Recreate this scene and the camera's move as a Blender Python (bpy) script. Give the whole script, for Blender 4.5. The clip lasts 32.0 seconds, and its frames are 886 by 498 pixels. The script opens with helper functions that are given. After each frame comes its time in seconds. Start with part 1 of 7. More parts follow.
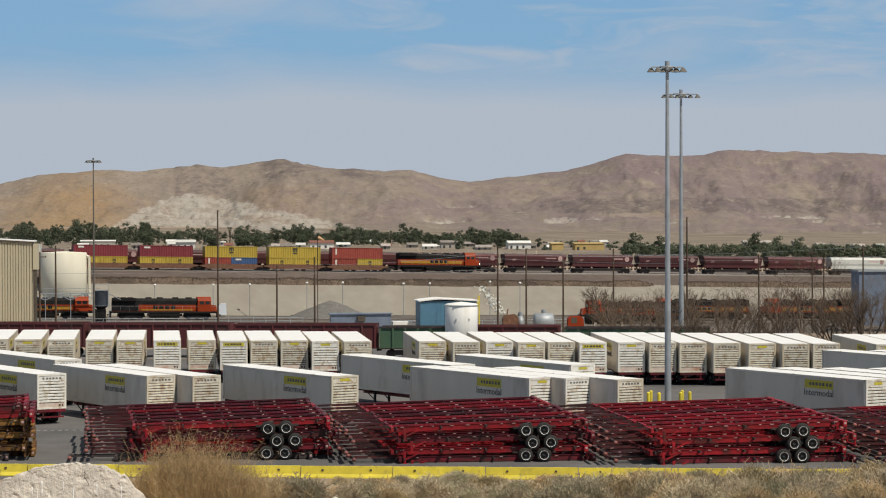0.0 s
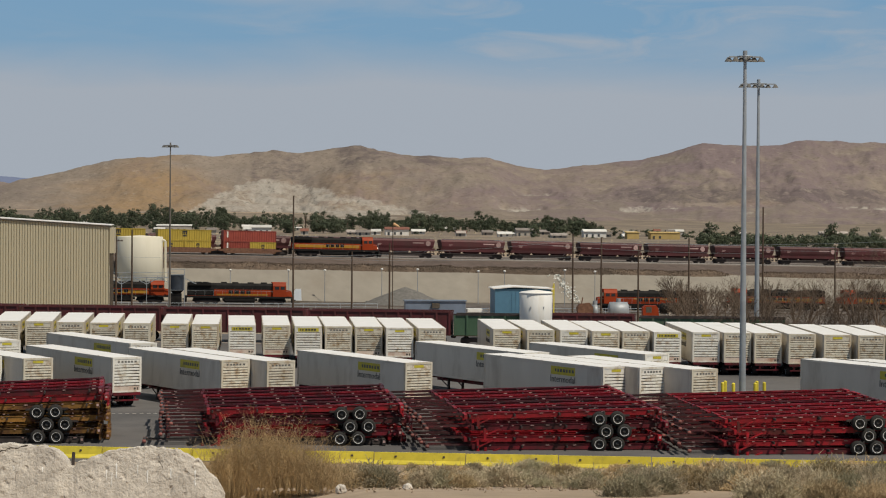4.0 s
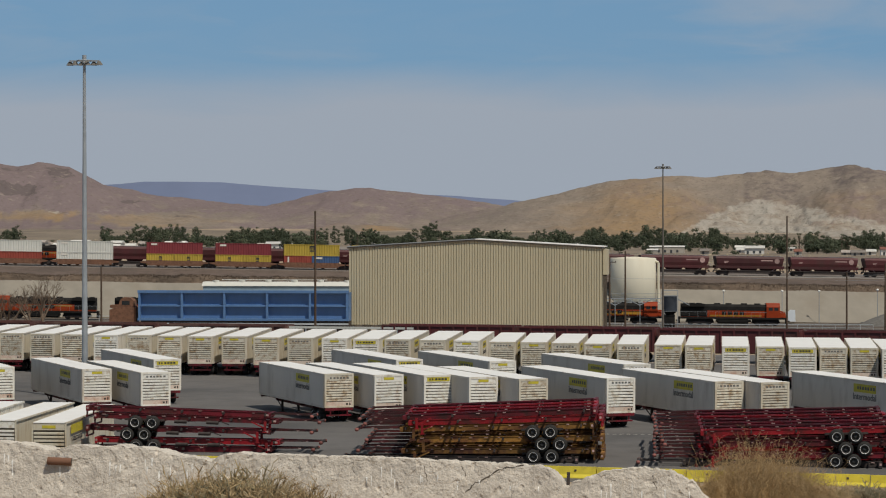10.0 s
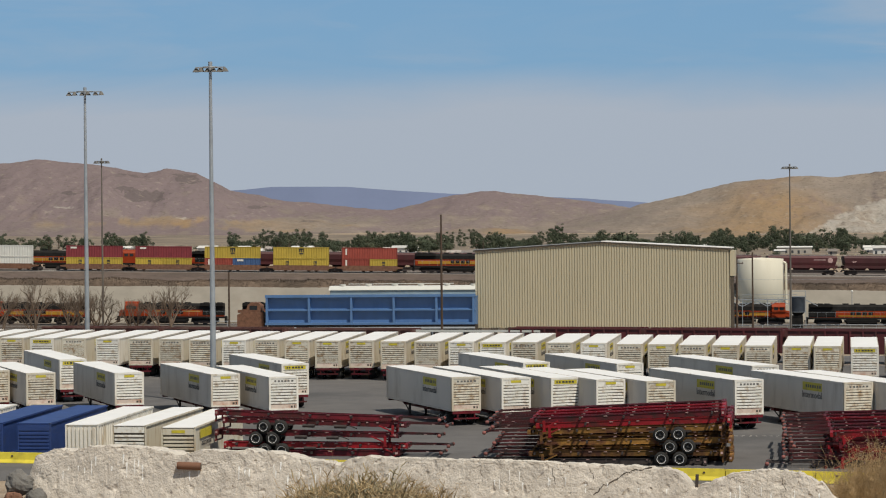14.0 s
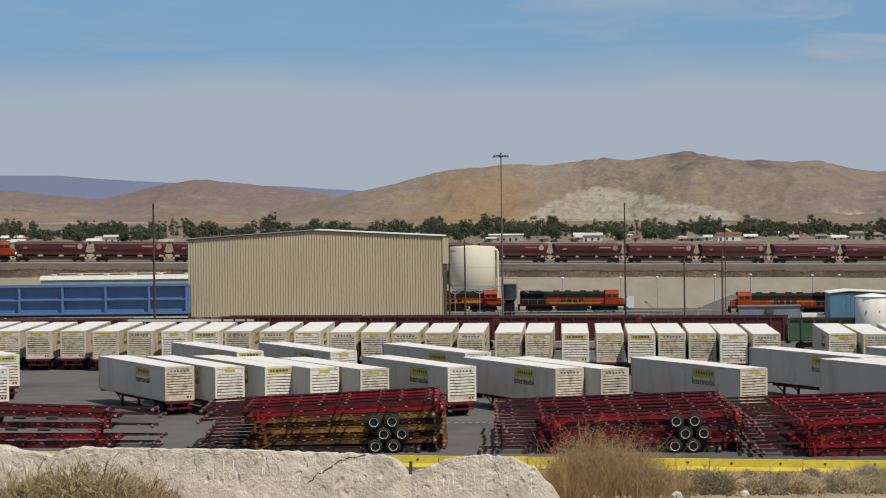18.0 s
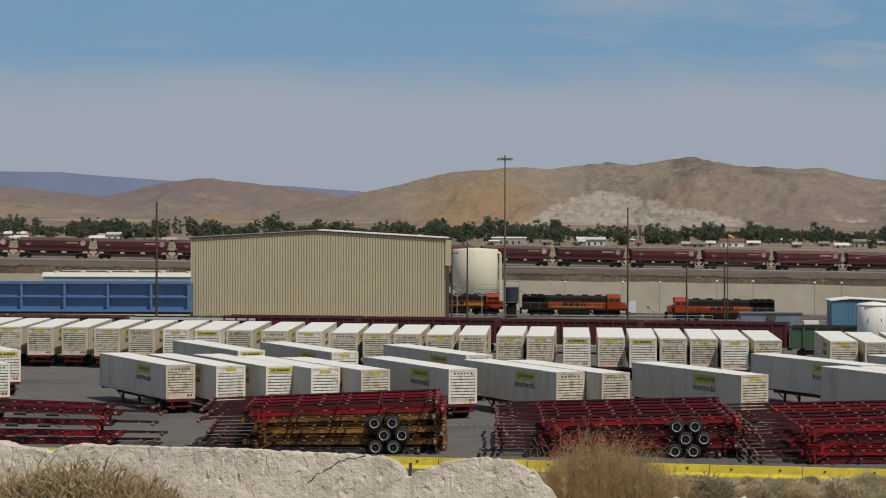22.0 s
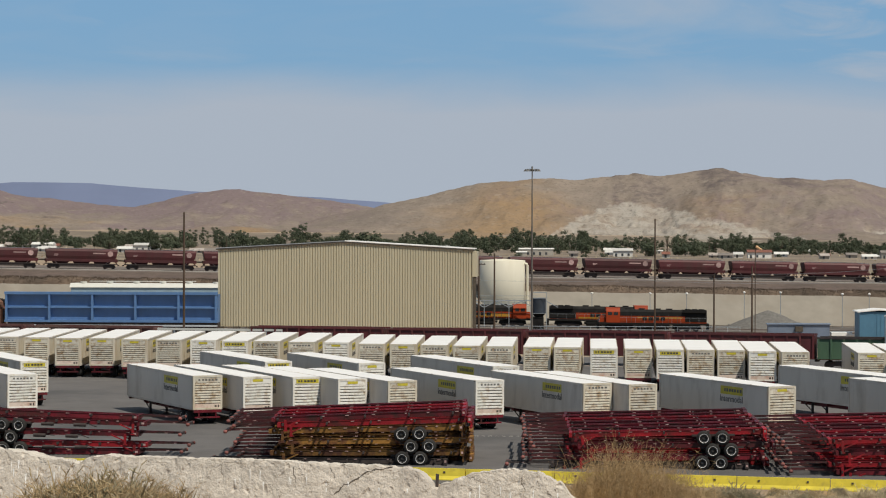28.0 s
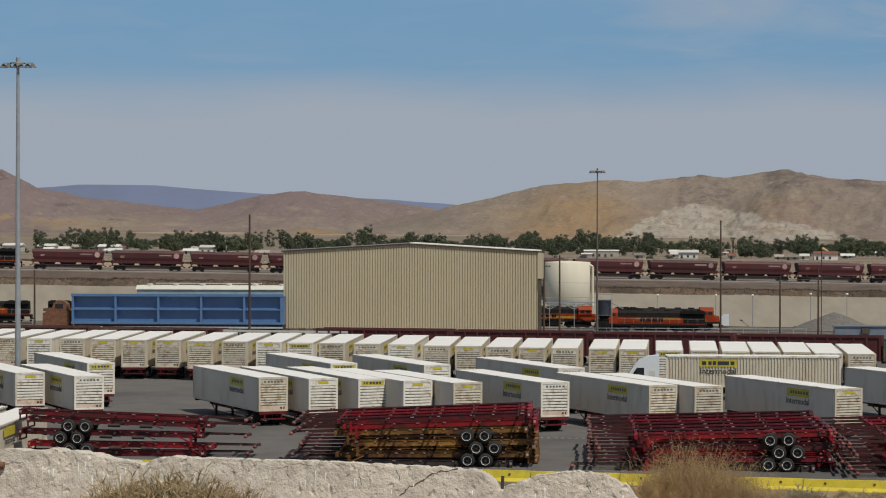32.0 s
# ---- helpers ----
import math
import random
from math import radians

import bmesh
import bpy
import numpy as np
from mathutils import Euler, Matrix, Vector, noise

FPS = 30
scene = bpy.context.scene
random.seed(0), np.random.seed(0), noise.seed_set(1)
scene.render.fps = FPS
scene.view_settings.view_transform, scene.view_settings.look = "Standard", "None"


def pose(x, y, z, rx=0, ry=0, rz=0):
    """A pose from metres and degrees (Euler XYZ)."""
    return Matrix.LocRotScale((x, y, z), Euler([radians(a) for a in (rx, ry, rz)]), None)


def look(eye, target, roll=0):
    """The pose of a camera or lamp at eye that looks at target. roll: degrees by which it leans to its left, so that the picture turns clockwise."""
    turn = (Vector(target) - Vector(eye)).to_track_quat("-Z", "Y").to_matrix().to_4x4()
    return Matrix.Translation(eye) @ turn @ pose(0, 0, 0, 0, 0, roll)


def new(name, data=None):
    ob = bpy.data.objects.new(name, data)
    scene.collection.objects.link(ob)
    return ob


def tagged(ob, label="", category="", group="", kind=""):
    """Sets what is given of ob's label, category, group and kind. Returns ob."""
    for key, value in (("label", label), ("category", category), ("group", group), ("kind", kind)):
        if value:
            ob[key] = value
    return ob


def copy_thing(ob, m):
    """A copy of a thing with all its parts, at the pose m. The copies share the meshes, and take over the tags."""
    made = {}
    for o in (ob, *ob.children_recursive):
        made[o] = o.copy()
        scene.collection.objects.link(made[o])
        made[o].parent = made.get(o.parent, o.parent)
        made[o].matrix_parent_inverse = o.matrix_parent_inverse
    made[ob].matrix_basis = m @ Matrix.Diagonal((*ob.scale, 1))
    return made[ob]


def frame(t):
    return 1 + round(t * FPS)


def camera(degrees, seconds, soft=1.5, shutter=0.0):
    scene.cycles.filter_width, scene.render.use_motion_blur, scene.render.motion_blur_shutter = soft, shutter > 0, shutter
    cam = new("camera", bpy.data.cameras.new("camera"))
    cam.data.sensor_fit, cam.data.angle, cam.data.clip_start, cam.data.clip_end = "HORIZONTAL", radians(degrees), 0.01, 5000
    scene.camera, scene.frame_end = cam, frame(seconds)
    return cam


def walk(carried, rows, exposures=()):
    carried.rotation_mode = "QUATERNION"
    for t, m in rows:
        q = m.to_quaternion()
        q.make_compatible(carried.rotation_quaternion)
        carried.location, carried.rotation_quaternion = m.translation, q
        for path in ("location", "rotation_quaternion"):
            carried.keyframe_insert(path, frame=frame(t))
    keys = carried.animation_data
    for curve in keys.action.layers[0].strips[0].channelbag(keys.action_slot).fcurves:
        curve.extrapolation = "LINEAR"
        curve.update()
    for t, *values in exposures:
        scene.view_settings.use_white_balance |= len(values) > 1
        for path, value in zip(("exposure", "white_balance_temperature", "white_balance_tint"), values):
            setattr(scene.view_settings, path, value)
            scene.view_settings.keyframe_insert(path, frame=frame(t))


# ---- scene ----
# A fixed tripod camera on a rise south of a rail yard, panned by hand.
cam = camera(18.94, 32.0, soft=1.1)
EYE = 17.0
# seconds, tilt, lean, turn
PAN = [
    (0, 89.403, 0.184, -6.229), (0.5, 89.349, 0.155, -5.979), (1, 89.281, 0.036, -5.774),
    (1.5, 89.229, -0.063, -5.536), (2, 89.195, -0.080, -5.337), (2.5, 89.190, -0.006, -5.106),
    (3, 89.173, -0.042, -4.931), (3.5, 89.146, -0.246, -4.776), (5.5, 89.109, -0.407, -4.134),
    (6, 89.112, -0.359, -3.992), (6.5, 89.101, -0.225, -3.828), (7, 89.095, -0.200, -3.647),
    (7.5, 89.109, -0.154, -3.433), (8, 89.105, -0.165, -3.180), (8.5, 89.152, -0.200, -1.188),
    (9, 89.244, -0.084, 1.598), (9.5, 89.469, 0.039, 4.094), (10, 89.553, 0.032, 6.000),
    (10.5, 89.564, -0.024, 7.044), (11, 89.532, 0.104, 7.320), (11.5, 89.517, 0.284, 7.922),
    (12, 89.640, 0.224, 8.498), (12.5, 89.707, 0.275, 8.716), (13, 89.676, 0.396, 8.712),
    (13.5, 89.604, 0.584, 8.791), (15.5, 89.795, 0.120, 7.934), (16, 89.766, 0.063, 7.273),
    (16.5, 89.549, 0.025, 5.135), (17, 89.239, 0.428, 2.045), (17.5, 89.096, 0.666, 2.262),
    (18, 89.315, 0.736, 2.531), (18.5, 89.328, 0.692, 2.586), (19, 89.308, 0.657, 2.635),
    (19.5, 89.278, 0.534, 2.515), (20, 89.348, 0.382, 2.424), (20.5, 89.407, 0.236, 2.526),
    (21, 89.448, 0.173, 2.658), (21.5, 89.408, 0.012, 2.654), (22, 89.360, -0.100, 2.601),
    (22.5, 89.379, -0.289, 2.561), (23, 89.509, -0.282, 2.541), (23.5, 89.617, -0.207, 2.584),
    (24, 89.564, -0.087, 2.575), (24.5, 89.493, 0.050, 2.635), (25, 89.449, 0.122, 2.684),
    (25.5, 89.460, 0.052, 2.751), (27.5, 89.561, -0.010, 3.086), (28, 89.597, -0.135, 3.186),
    (28.5, 89.634, -0.266, 3.322), (29, 89.666, -0.390, 3.506), (29.5, 89.678, -0.333, 3.679),
    (30, 89.688, -0.178, 3.851), (30.5, 89.670, -0.117, 4.053), (31, 89.645, -0.116, 4.236),
    (31.5, 89.632, -0.286, 4.447), (32, 89.635, -0.084, 4.591),
]
# the clip's own automatic exposure, in stops
STOPS = [(0, 0.22), (0.4, 0.2), (1, -0.04), (6, -0.05), (6.6, 0.06), (7, 0.1), (7.5, 0.05), (8, -0.06), (9, -0.05), (9.5, -0.1), (10, -0.17), (10.5, -0.15), (11, -0.07), (12, 0.05), (13, 0.08),
         (16, 0.05), (20, 0.03), (20.5, -0.03), (21, -0.14), (22, -0.17), (24, -0.16), (24.5, -0.06), (25, 0.07), (28, 0.11), (28.5, -0.03), (29, -0.15), (32, -0.14)]
walk(cam, [(t, pose(0, 0, EYE, a, b, c)) for t, a, b, c in PAN],
     [(t, e, 6550 if t < 0.5 else 6700 if t <= 8 else 6600 if t < 10 else 6500, 10) for t, e in STOPS])

# ---- world, sun ----
SUN_DIR = Vector((0.36, -0.40, 0.84)).normalized()
world = bpy.data.worlds.new("desert_sky")
scene.world = world
world.use_nodes = True
wt = world.node_tree
wt.nodes.clear()


def wn(kind, **kw):
    n = wt.nodes.new(kind)
    for k, v in kw.items():
        n.inputs[k].default_value = v
    return n


w_out = wn("ShaderNodeOutputWorld")
w_bg = wn("ShaderNodeBackground", Strength=0.085)
w_sky = wn("ShaderNodeTexSky")
w_sky.sky_type, w_sky.sun_disc = "NISHITA", False
w_sky.sun_elevation = math.asin(SUN_DIR.z)
w_sky.sun_rotation = math.atan2(SUN_DIR.x, SUN_DIR.y)
w_sky.altitude, w_sky.air_density, w_sky.dust_density, w_sky.ozone_density = 650, 1.0, 1.2, 1.5
# thin high cloud: a soft veil that thickens downwards, with torn wisps
w_tc = wn("ShaderNodeTexCoord")
w_sep = wn("ShaderNodeSeparateXYZ")
w_map = wn("ShaderNodeMapping")
w_map.inputs["Scale"].default_value = (2.2, 2.2, 11.0)
w_noise = wn("ShaderNodeTexNoise", Scale=3.0, Detail=7.0, Roughness=0.55, Distortion=0.5)
w_band = wn("ShaderNodeMapRange")
for k, v in (("From Min", 0.074), ("From Max", 0.056), ("To Min", 0.0), ("To Max", 1.0)):
    w_band.inputs[k].default_value = v
w_wob = wn("ShaderNodeMath")
w_wob.operation = "MULTIPLY_ADD"
w_wob.inputs[1].default_value = 0.024
w_ramp = wn("ShaderNodeMapRange")
for k, v in (("From Min", 0.47), ("From Max", 0.70), ("To Min", 0.0), ("To Max", 0.6)):
    w_ramp.inputs[k].default_value = v
w_add = wn("ShaderNodeMath")
w_add.operation, w_add.use_clamp = "MAXIMUM", True
w_mul = wn("ShaderNodeMath")
w_mul.operation = "MULTIPLY"
w_mul.inputs[1].default_value = 0.88
w_mix = wn("ShaderNodeMix")
w_mix.data_type = "RGBA"
w_mix.inputs["B"].default_value = (4.6, 5.05, 5.75, 1)
# the deep blue above the veil
w_blue = wn("ShaderNodeMix")
w_blue.data_type = "RGBA"
w_blue.inputs["Factor"].default_value = 0.75
w_blue.inputs["B"].default_value = (1.55, 3.6, 6.2, 1)
wl = wt.links.new
wl(w_tc.outputs["Generated"], w_map.inputs["Vector"])
wl(w_map.outputs["Vector"], w_noise.inputs["Vector"])
wl(w_tc.outputs["Generated"], w_sep.inputs["Vector"])
wl(w_noise.outputs["Fac"], w_wob.inputs[0])
wl(w_sep.outputs["Z"], w_wob.inputs[2])
wl(w_wob.outputs["Value"], w_band.inputs["Value"])
wl(w_noise.outputs["Fac"], w_ramp.inputs["Value"])
wl(w_band.outputs["Result"], w_add.inputs[0])
wl(w_ramp.outputs["Result"], w_add.inputs[1])
# finer slanting wisps, thicker towards the east
w_map2 = wn("ShaderNodeMapping")
w_map2.inputs["Scale"].default_value = (16.0, 16.0, 80.0)
w_map2.inputs["Rotation"].default_value = (0, radians(38), 0)
w_fine = wn("ShaderNodeTexNoise", Scale=1.0, Detail=6.0, Roughness=0.58, Distortion=0.9)
w_torn = wn("ShaderNodeMapRange")
for k, v in (("From Min", 0.46), ("From Max", 0.72), ("To Min", 0.0), ("To Max", 0.85)):
    w_torn.inputs[k].default_value = v
w_east = wn("ShaderNodeMapRange")
for k, v in (("From Min", -0.05), ("From Max", 0.13), ("To Min", 0.12), ("To Max", 1.0)):
    w_east.inputs[k].default_value = v
w_wisp = wn("ShaderNodeMath")
w_wisp.operation = "MULTIPLY"
w_max = wn("ShaderNodeMath")
w_max.operation, w_max.use_clamp = "MAXIMUM", True
wl(w_tc.outputs["Generated"], w_map2.inputs["Vector"])
wl(w_map2.outputs["Vector"], w_fine.inputs["Vector"])
wl(w_fine.outputs["Fac"], w_torn.inputs["Value"])
wl(w_sep.outputs["X"], w_east.inputs["Value"])
wl(w_torn.outputs["Result"], w_wisp.inputs[0])
wl(w_east.outputs["Result"], w_wisp.inputs[1])
wl(w_add.outputs["Value"], w_max.inputs[0])
wl(w_wisp.outputs["Value"], w_max.inputs[1])
wl(w_max.outputs["Value"], w_mul.inputs[0])
wl(w_mul.outputs["Value"], w_mix.inputs["Factor"])
wl(w_sky.outputs["Color"], w_blue.inputs["A"])
wl(w_blue.outputs["Result"], w_mix.inputs["A"])
# towards the zenith the sky darkens to a thin milky blue
w_up = wn("ShaderNodeMapRange")
for k, v in (("From Min", 0.1), ("From Max", 0.5), ("To Min", 0.0), ("To Max", 0.92)):
    w_up.inputs[k].default_value = v
w_zen = wn("ShaderNodeMix")
w_zen.data_type = "RGBA"
w_zen.inputs["B"].default_value = (1.75, 1.95, 2.2, 1)
wl(w_sep.outputs["Z"], w_up.inputs["Value"])
wl(w_up.outputs["Result"], w_zen.inputs["Factor"])
wl(w_mix.outputs["Result"], w_zen.inputs["A"])
wl(w_zen.outputs["Result"], w_bg.inputs["Color"])
wl(w_bg.outputs["Background"], w_out.inputs["Surface"])
sun = new("sun", bpy.data.lights.new("sun", "SUN"))
sun.data.energy, sun.data.angle, sun.data.color = 3.7, radians(0.55), (1.0, 0.93, 0.80)
sun.matrix_world = look((0, 0, 400), Vector((0, 0, 400)) - SUN_DIR)

# ---- materials ----


def material(name, color, rough=0.6, metal=0.0, scale=2.0, vary=0.25, second=None, patch=None, patch_scale=0.3,
             patch_at=(0.5, 0.65), bump=0.0, bump_scale=30.0, per_object=0.0, streak=1.0, gloss=0.4, world_space=False):
    """A procedural surface: grain at one scale, stains (second colour) at another, fine relief, a tint for each object."""
    m = bpy.data.materials.new(name)
    m.use_nodes = True
    nt = m.node_tree
    bs = nt.nodes["Principled BSDF"]
    bs.inputs["Roughness"].default_value, bs.inputs["Metallic"].default_value = rough, metal
    bs.inputs["Specular IOR Level"].default_value = gloss
    lk = nt.links.new
    tc = nt.nodes.new("ShaderNodeTexCoord")
    mp = nt.nodes.new("ShaderNodeMapping")
    mp.inputs["Scale"].default_value = (1, 1, streak)
    if world_space:
        ge = nt.nodes.new("ShaderNodeNewGeometry")
        lk(ge.outputs["Position"], mp.inputs["Vector"])
    else:
        lk(tc.outputs["Object"], mp.inputs["Vector"])
    oi = nt.nodes.new("ShaderNodeObjectInfo")
    shift = nt.nodes.new("ShaderNodeVectorMath")
    shift.operation = "ADD"
    far = nt.nodes.new("ShaderNodeMath")
    far.operation = "MULTIPLY"
    far.inputs[1].default_value = 0.0 if world_space else 97.0
    lk(oi.outputs["Random"], far.inputs[0])
    lk(mp.outputs["Vector"], shift.inputs[0])
    lk(far.outputs["Value"], shift.inputs[1])
    n1 = nt.nodes.new("ShaderNodeTexNoise")
    n1.inputs["Scale"].default_value, n1.inputs["Detail"].default_value, n1.inputs["Roughness"].default_value = scale, 6, 0.6
    lk(shift.outputs["Vector"], n1.inputs["Vector"])
    lo, hi = [c * (1 - vary) for c in color], [min(1, c * (1 + vary)) for c in color]
    r1 = nt.nodes.new("ShaderNodeValToRGB")
    r1.color_ramp.elements[0].position, r1.color_ramp.elements[1].position = 0.3, 0.7
    r1.color_ramp.elements[0].color, r1.color_ramp.elements[1].color = (*lo, 1), (*hi, 1)
    lk(n1.outputs["Fac"], r1.inputs["Fac"])
    out = r1.outputs["Color"]
    if second:
        n2 = nt.nodes.new("ShaderNodeTexNoise")
        n2.inputs["Scale"].default_value, n2.inputs["Detail"].default_value, n2.inputs["Roughness"].default_value = patch_scale, 8, 0.62
        lk(shift.outputs["Vector"], n2.inputs["Vector"])
        mr = nt.nodes.new("ShaderNodeMapRange")
        mr.inputs["From Min"].default_value, mr.inputs["From Max"].default_value = patch_at
        lk(n2.outputs["Fac"], mr.inputs["Value"])
        mx = nt.nodes.new("ShaderNodeMix")
        mx.data_type = "RGBA"
        lk(mr.outputs["Result"], mx.inputs["Factor"])
        lk(out, mx.inputs["A"])
        mx.inputs["B"].default_value = (*second, 1)
        out = mx.outputs["Result"]
    if patch:
        n3 = nt.nodes.new("ShaderNodeTexNoise")
        n3.inputs["Scale"].default_value, n3.inputs["Detail"].default_value, n3.inputs["Roughness"].default_value = patch_scale * 0.11, 9, 0.68
        lk(shift.outputs["Vector"], n3.inputs["Vector"])
        m3 = nt.nodes.new("ShaderNodeMapRange")
        m3.inputs["From Min"].default_value, m3.inputs["From Max"].default_value, m3.inputs["To Max"].default_value = 0.47, 0.64, 0.8
        lk(n3.outputs["Fac"], m3.inputs["Value"])
        x3 = nt.nodes.new("ShaderNodeMix")
        x3.data_type = "RGBA"
        lk(m3.outputs["Result"], x3.inputs["Factor"])
        lk(out, x3.inputs["A"])
        x3.inputs["B"].default_value = (*patch, 1)
        out = x3.outputs["Result"]
    if per_object:
        hs = nt.nodes.new("ShaderNodeHueSaturation")
        vr = nt.nodes.new("ShaderNodeMapRange")
        vr.inputs["To Min"].default_value, vr.inputs["To Max"].default_value = 1 - per_object, 1 + per_object
        lk(oi.outputs["Random"], vr.inputs["Value"])
        lk(vr.outputs["Result"], hs.inputs["Value"])
        lk(out, hs.inputs["Color"])
        out = hs.outputs["Color"]
    lk(out, bs.inputs["Base Color"])
    if bump:
        nb = nt.nodes.new("ShaderNodeTexNoise")
        nb.inputs["Scale"].default_value, nb.inputs["Detail"].default_value = bump_scale, 5
        lk(shift.outputs["Vector"], nb.inputs["Vector"])
        bp = nt.nodes.new("ShaderNodeBump")
        bp.inputs["Strength"].default_value, bp.inputs["Distance"].default_value = 1.0, bump
        lk(nb.outputs["Fac"], bp.inputs["Height"])
        lk(bp.outputs["Normal"], bs.inputs["Normal"])
    return m


M = {}
M["white"] = material("white_trailer_paint", (0.785, 0.755, 0.685), 0.5, scale=0.7, vary=0.05, second=(0.44, 0.34, 0.22), patch_scale=1.5, patch_at=(0.50, 0.76), streak=0.25, per_object=0.06)
M["cream"] = material("aged_cream_trailer_paint", (0.62, 0.57, 0.465), 0.55, scale=0.7, vary=0.06, second=(0.40, 0.28, 0.16), patch_scale=1.4, patch_at=(0.50, 0.74), streak=0.25, per_object=0.06)
# this grey holds the shade of the west sides; the stains are dirt
M["side"] = material("shade_greyed_trailer_side", (0.635, 0.58, 0.512), 0.5, scale=0.4, vary=0.06, second=(0.40, 0.34, 0.28), patch_scale=0.6, patch_at=(0.50, 0.80), streak=0.3, per_object=0.05)
M["roof"] = material("white_trailer_roof", (0.82, 0.81, 0.79), 0.5, scale=0.6, vary=0.04, second=(0.62, 0.59, 0.53), patch_scale=0.5, patch_at=(0.6, 0.85))
M["stained"] = material("rust_stained_white_panel", (0.66, 0.55, 0.47), 0.6, scale=1.5, vary=0.12, second=(0.46, 0.24, 0.16), patch_scale=1.2, patch_at=(0.48, 0.72), per_object=0.1)
# dark trim colour, also used as painted shade between door slats
M["groove"] = material("gap_shade_and_dark_trim", (0.085, 0.07, 0.055), 0.8, vary=0.3)
M["slat"] = material("white_door_slat", (0.79, 0.775, 0.72), 0.5, scale=1.2, vary=0.06, second=(0.40, 0.29, 0.17), patch_scale=2.2, patch_at=(0.50, 0.72), per_object=0.08)
M["slatcream"] = material("soiled_cream_door_slat", (0.66, 0.62, 0.525), 0.6, scale=1.2, vary=0.1, second=(0.33, 0.22, 0.12), patch_scale=2.4, patch_at=(0.46, 0.68), per_object=0.15)
M["yellow"] = material("yellow_sign_paint", (0.56, 0.47, 0.045), 0.5, scale=2, vary=0.14, second=(0.34, 0.30, 0.08), patch_scale=1.1, patch_at=(0.52, 0.75))
M["ink"] = material("black_lettering", (0.04, 0.04, 0.045), 0.6, vary=0.1)
M["fadedink"] = material("sun_faded_dark_lettering", (0.13, 0.125, 0.12), 0.7, vary=0.25, scale=4)
M["red"] = material("red_chassis_paint", (0.125, 0.007, 0.015), 0.55, scale=1.5, vary=0.35, second=(0.055, 0.014, 0.013), patch_scale=0.8, patch_at=(0.45, 0.62), per_object=0.3)
# darkened copy of the chassis red: shade among the necks put into colour
M["neck"] = material("shade_darkened_red_steel", (0.062, 0.009, 0.012), 0.65, scale=1.5, vary=0.4, second=(0.035, 0.018, 0.016), patch_scale=0.9, patch_at=(0.45, 0.62), per_object=0.35)
M["orangered"] = material("fresh_red_chassis_paint", (0.29, 0.008, 0.015), 0.5, scale=1.5, vary=0.3, second=(0.09, 0.016, 0.014), patch_scale=0.8, patch_at=(0.5, 0.66), per_object=0.25)
M["ochre"] = material("rusty_ochre_chassis_paint", (0.21, 0.105, 0.022), 0.7, scale=1.5, vary=0.4, second=(0.08, 0.028, 0.014), patch_scale=0.9, patch_at=(0.45, 0.6), per_object=0.3)
M["beamdark"] = material("grimy_dark_steel", (0.045, 0.035, 0.033), 0.7, vary=0.4, scale=2)
M["tyre"] = material("black_rubber", (0.022, 0.021, 0.02), 0.85, vary=0.3, scale=6)
M["hubdark"] = material("dark_wheel_hub", (0.075, 0.072, 0.07), 0.7, vary=0.4, scale=9)
M["rim"] = material("grey_steel_rim", (0.86, 0.86, 0.85), 0.5, metal=0.0, vary=0.2, scale=6)
M["reflect"] = material("white_marker", (0.7, 0.66, 0.6), 0.4, vary=0.1)
M["dash"] = material("faded_marker_tape", (0.40, 0.27, 0.255), 0.6, vary=0.3, scale=3, per_object=0.35)
M["asphalt"] = material("worn_asphalt", (0.12, 0.114, 0.112), 0.9, scale=0.35, vary=0.16, second=(0.065, 0.064, 0.066), patch_scale=0.045, patch_at=(0.5, 0.68), bump=0.01, bump_scale=20, world_space=True)
M["sand"] = material("desert_sand", (0.345, 0.265, 0.188), 0.95, scale=0.6, vary=0.2, second=(0.24, 0.18, 0.125), patch_scale=0.11, patch_at=(0.45, 0.65), bump=0.05, bump_scale=3.0, world_space=True)
M["ballast"] = material("grey_brown_ballast", (0.235, 0.2, 0.172), 0.95, scale=1.2, vary=0.3, second=(0.17, 0.145, 0.125), patch_scale=0.2, patch_at=(0.48, 0.66), bump=0.05, bump_scale=8, world_space=True)
M["oilyballast"] = material("oil_stained_ballast", (0.145, 0.125, 0.108), 0.95, scale=0.9, vary=0.3, second=(0.075, 0.065, 0.058), patch_scale=0.09, patch_at=(0.44, 0.62), bump=0.05, bump_scale=8, world_space=True)
M["slope"] = material("pale_graded_slope", (0.25, 0.226, 0.19), 0.95, scale=0.25, vary=0.1, second=(0.21, 0.178, 0.142), patch_scale=0.06, patch_at=(0.52, 0.72), streak=0.25, world_space=True)
M["tan"] = material("tan_corrugated_steel", (0.485, 0.44, 0.32), 0.55, scale=0.3, vary=0.05, second=(0.37, 0.33, 0.23), patch_scale=0.12, patch_at=(0.55, 0.8), streak=0.15)
M["galv"] = material("galvanised_steel", (0.33, 0.355, 0.38), 0.55, metal=0.3, vary=0.14, scale=1.0)
M["mastfar"] = material("weathered_brown_grey_mast", (0.13, 0.115, 0.10), 0.7, vary=0.2, scale=1.0)
M["concrete"] = material("weathered_concrete", (0.60, 0.55, 0.485), 0.95, scale=4.5, vary=0.14, second=(0.21, 0.17, 0.14), patch_scale=13.0, patch_at=(0.60, 0.69), patch=(0.43, 0.39, 0.345), bump=0.02, bump_scale=24)
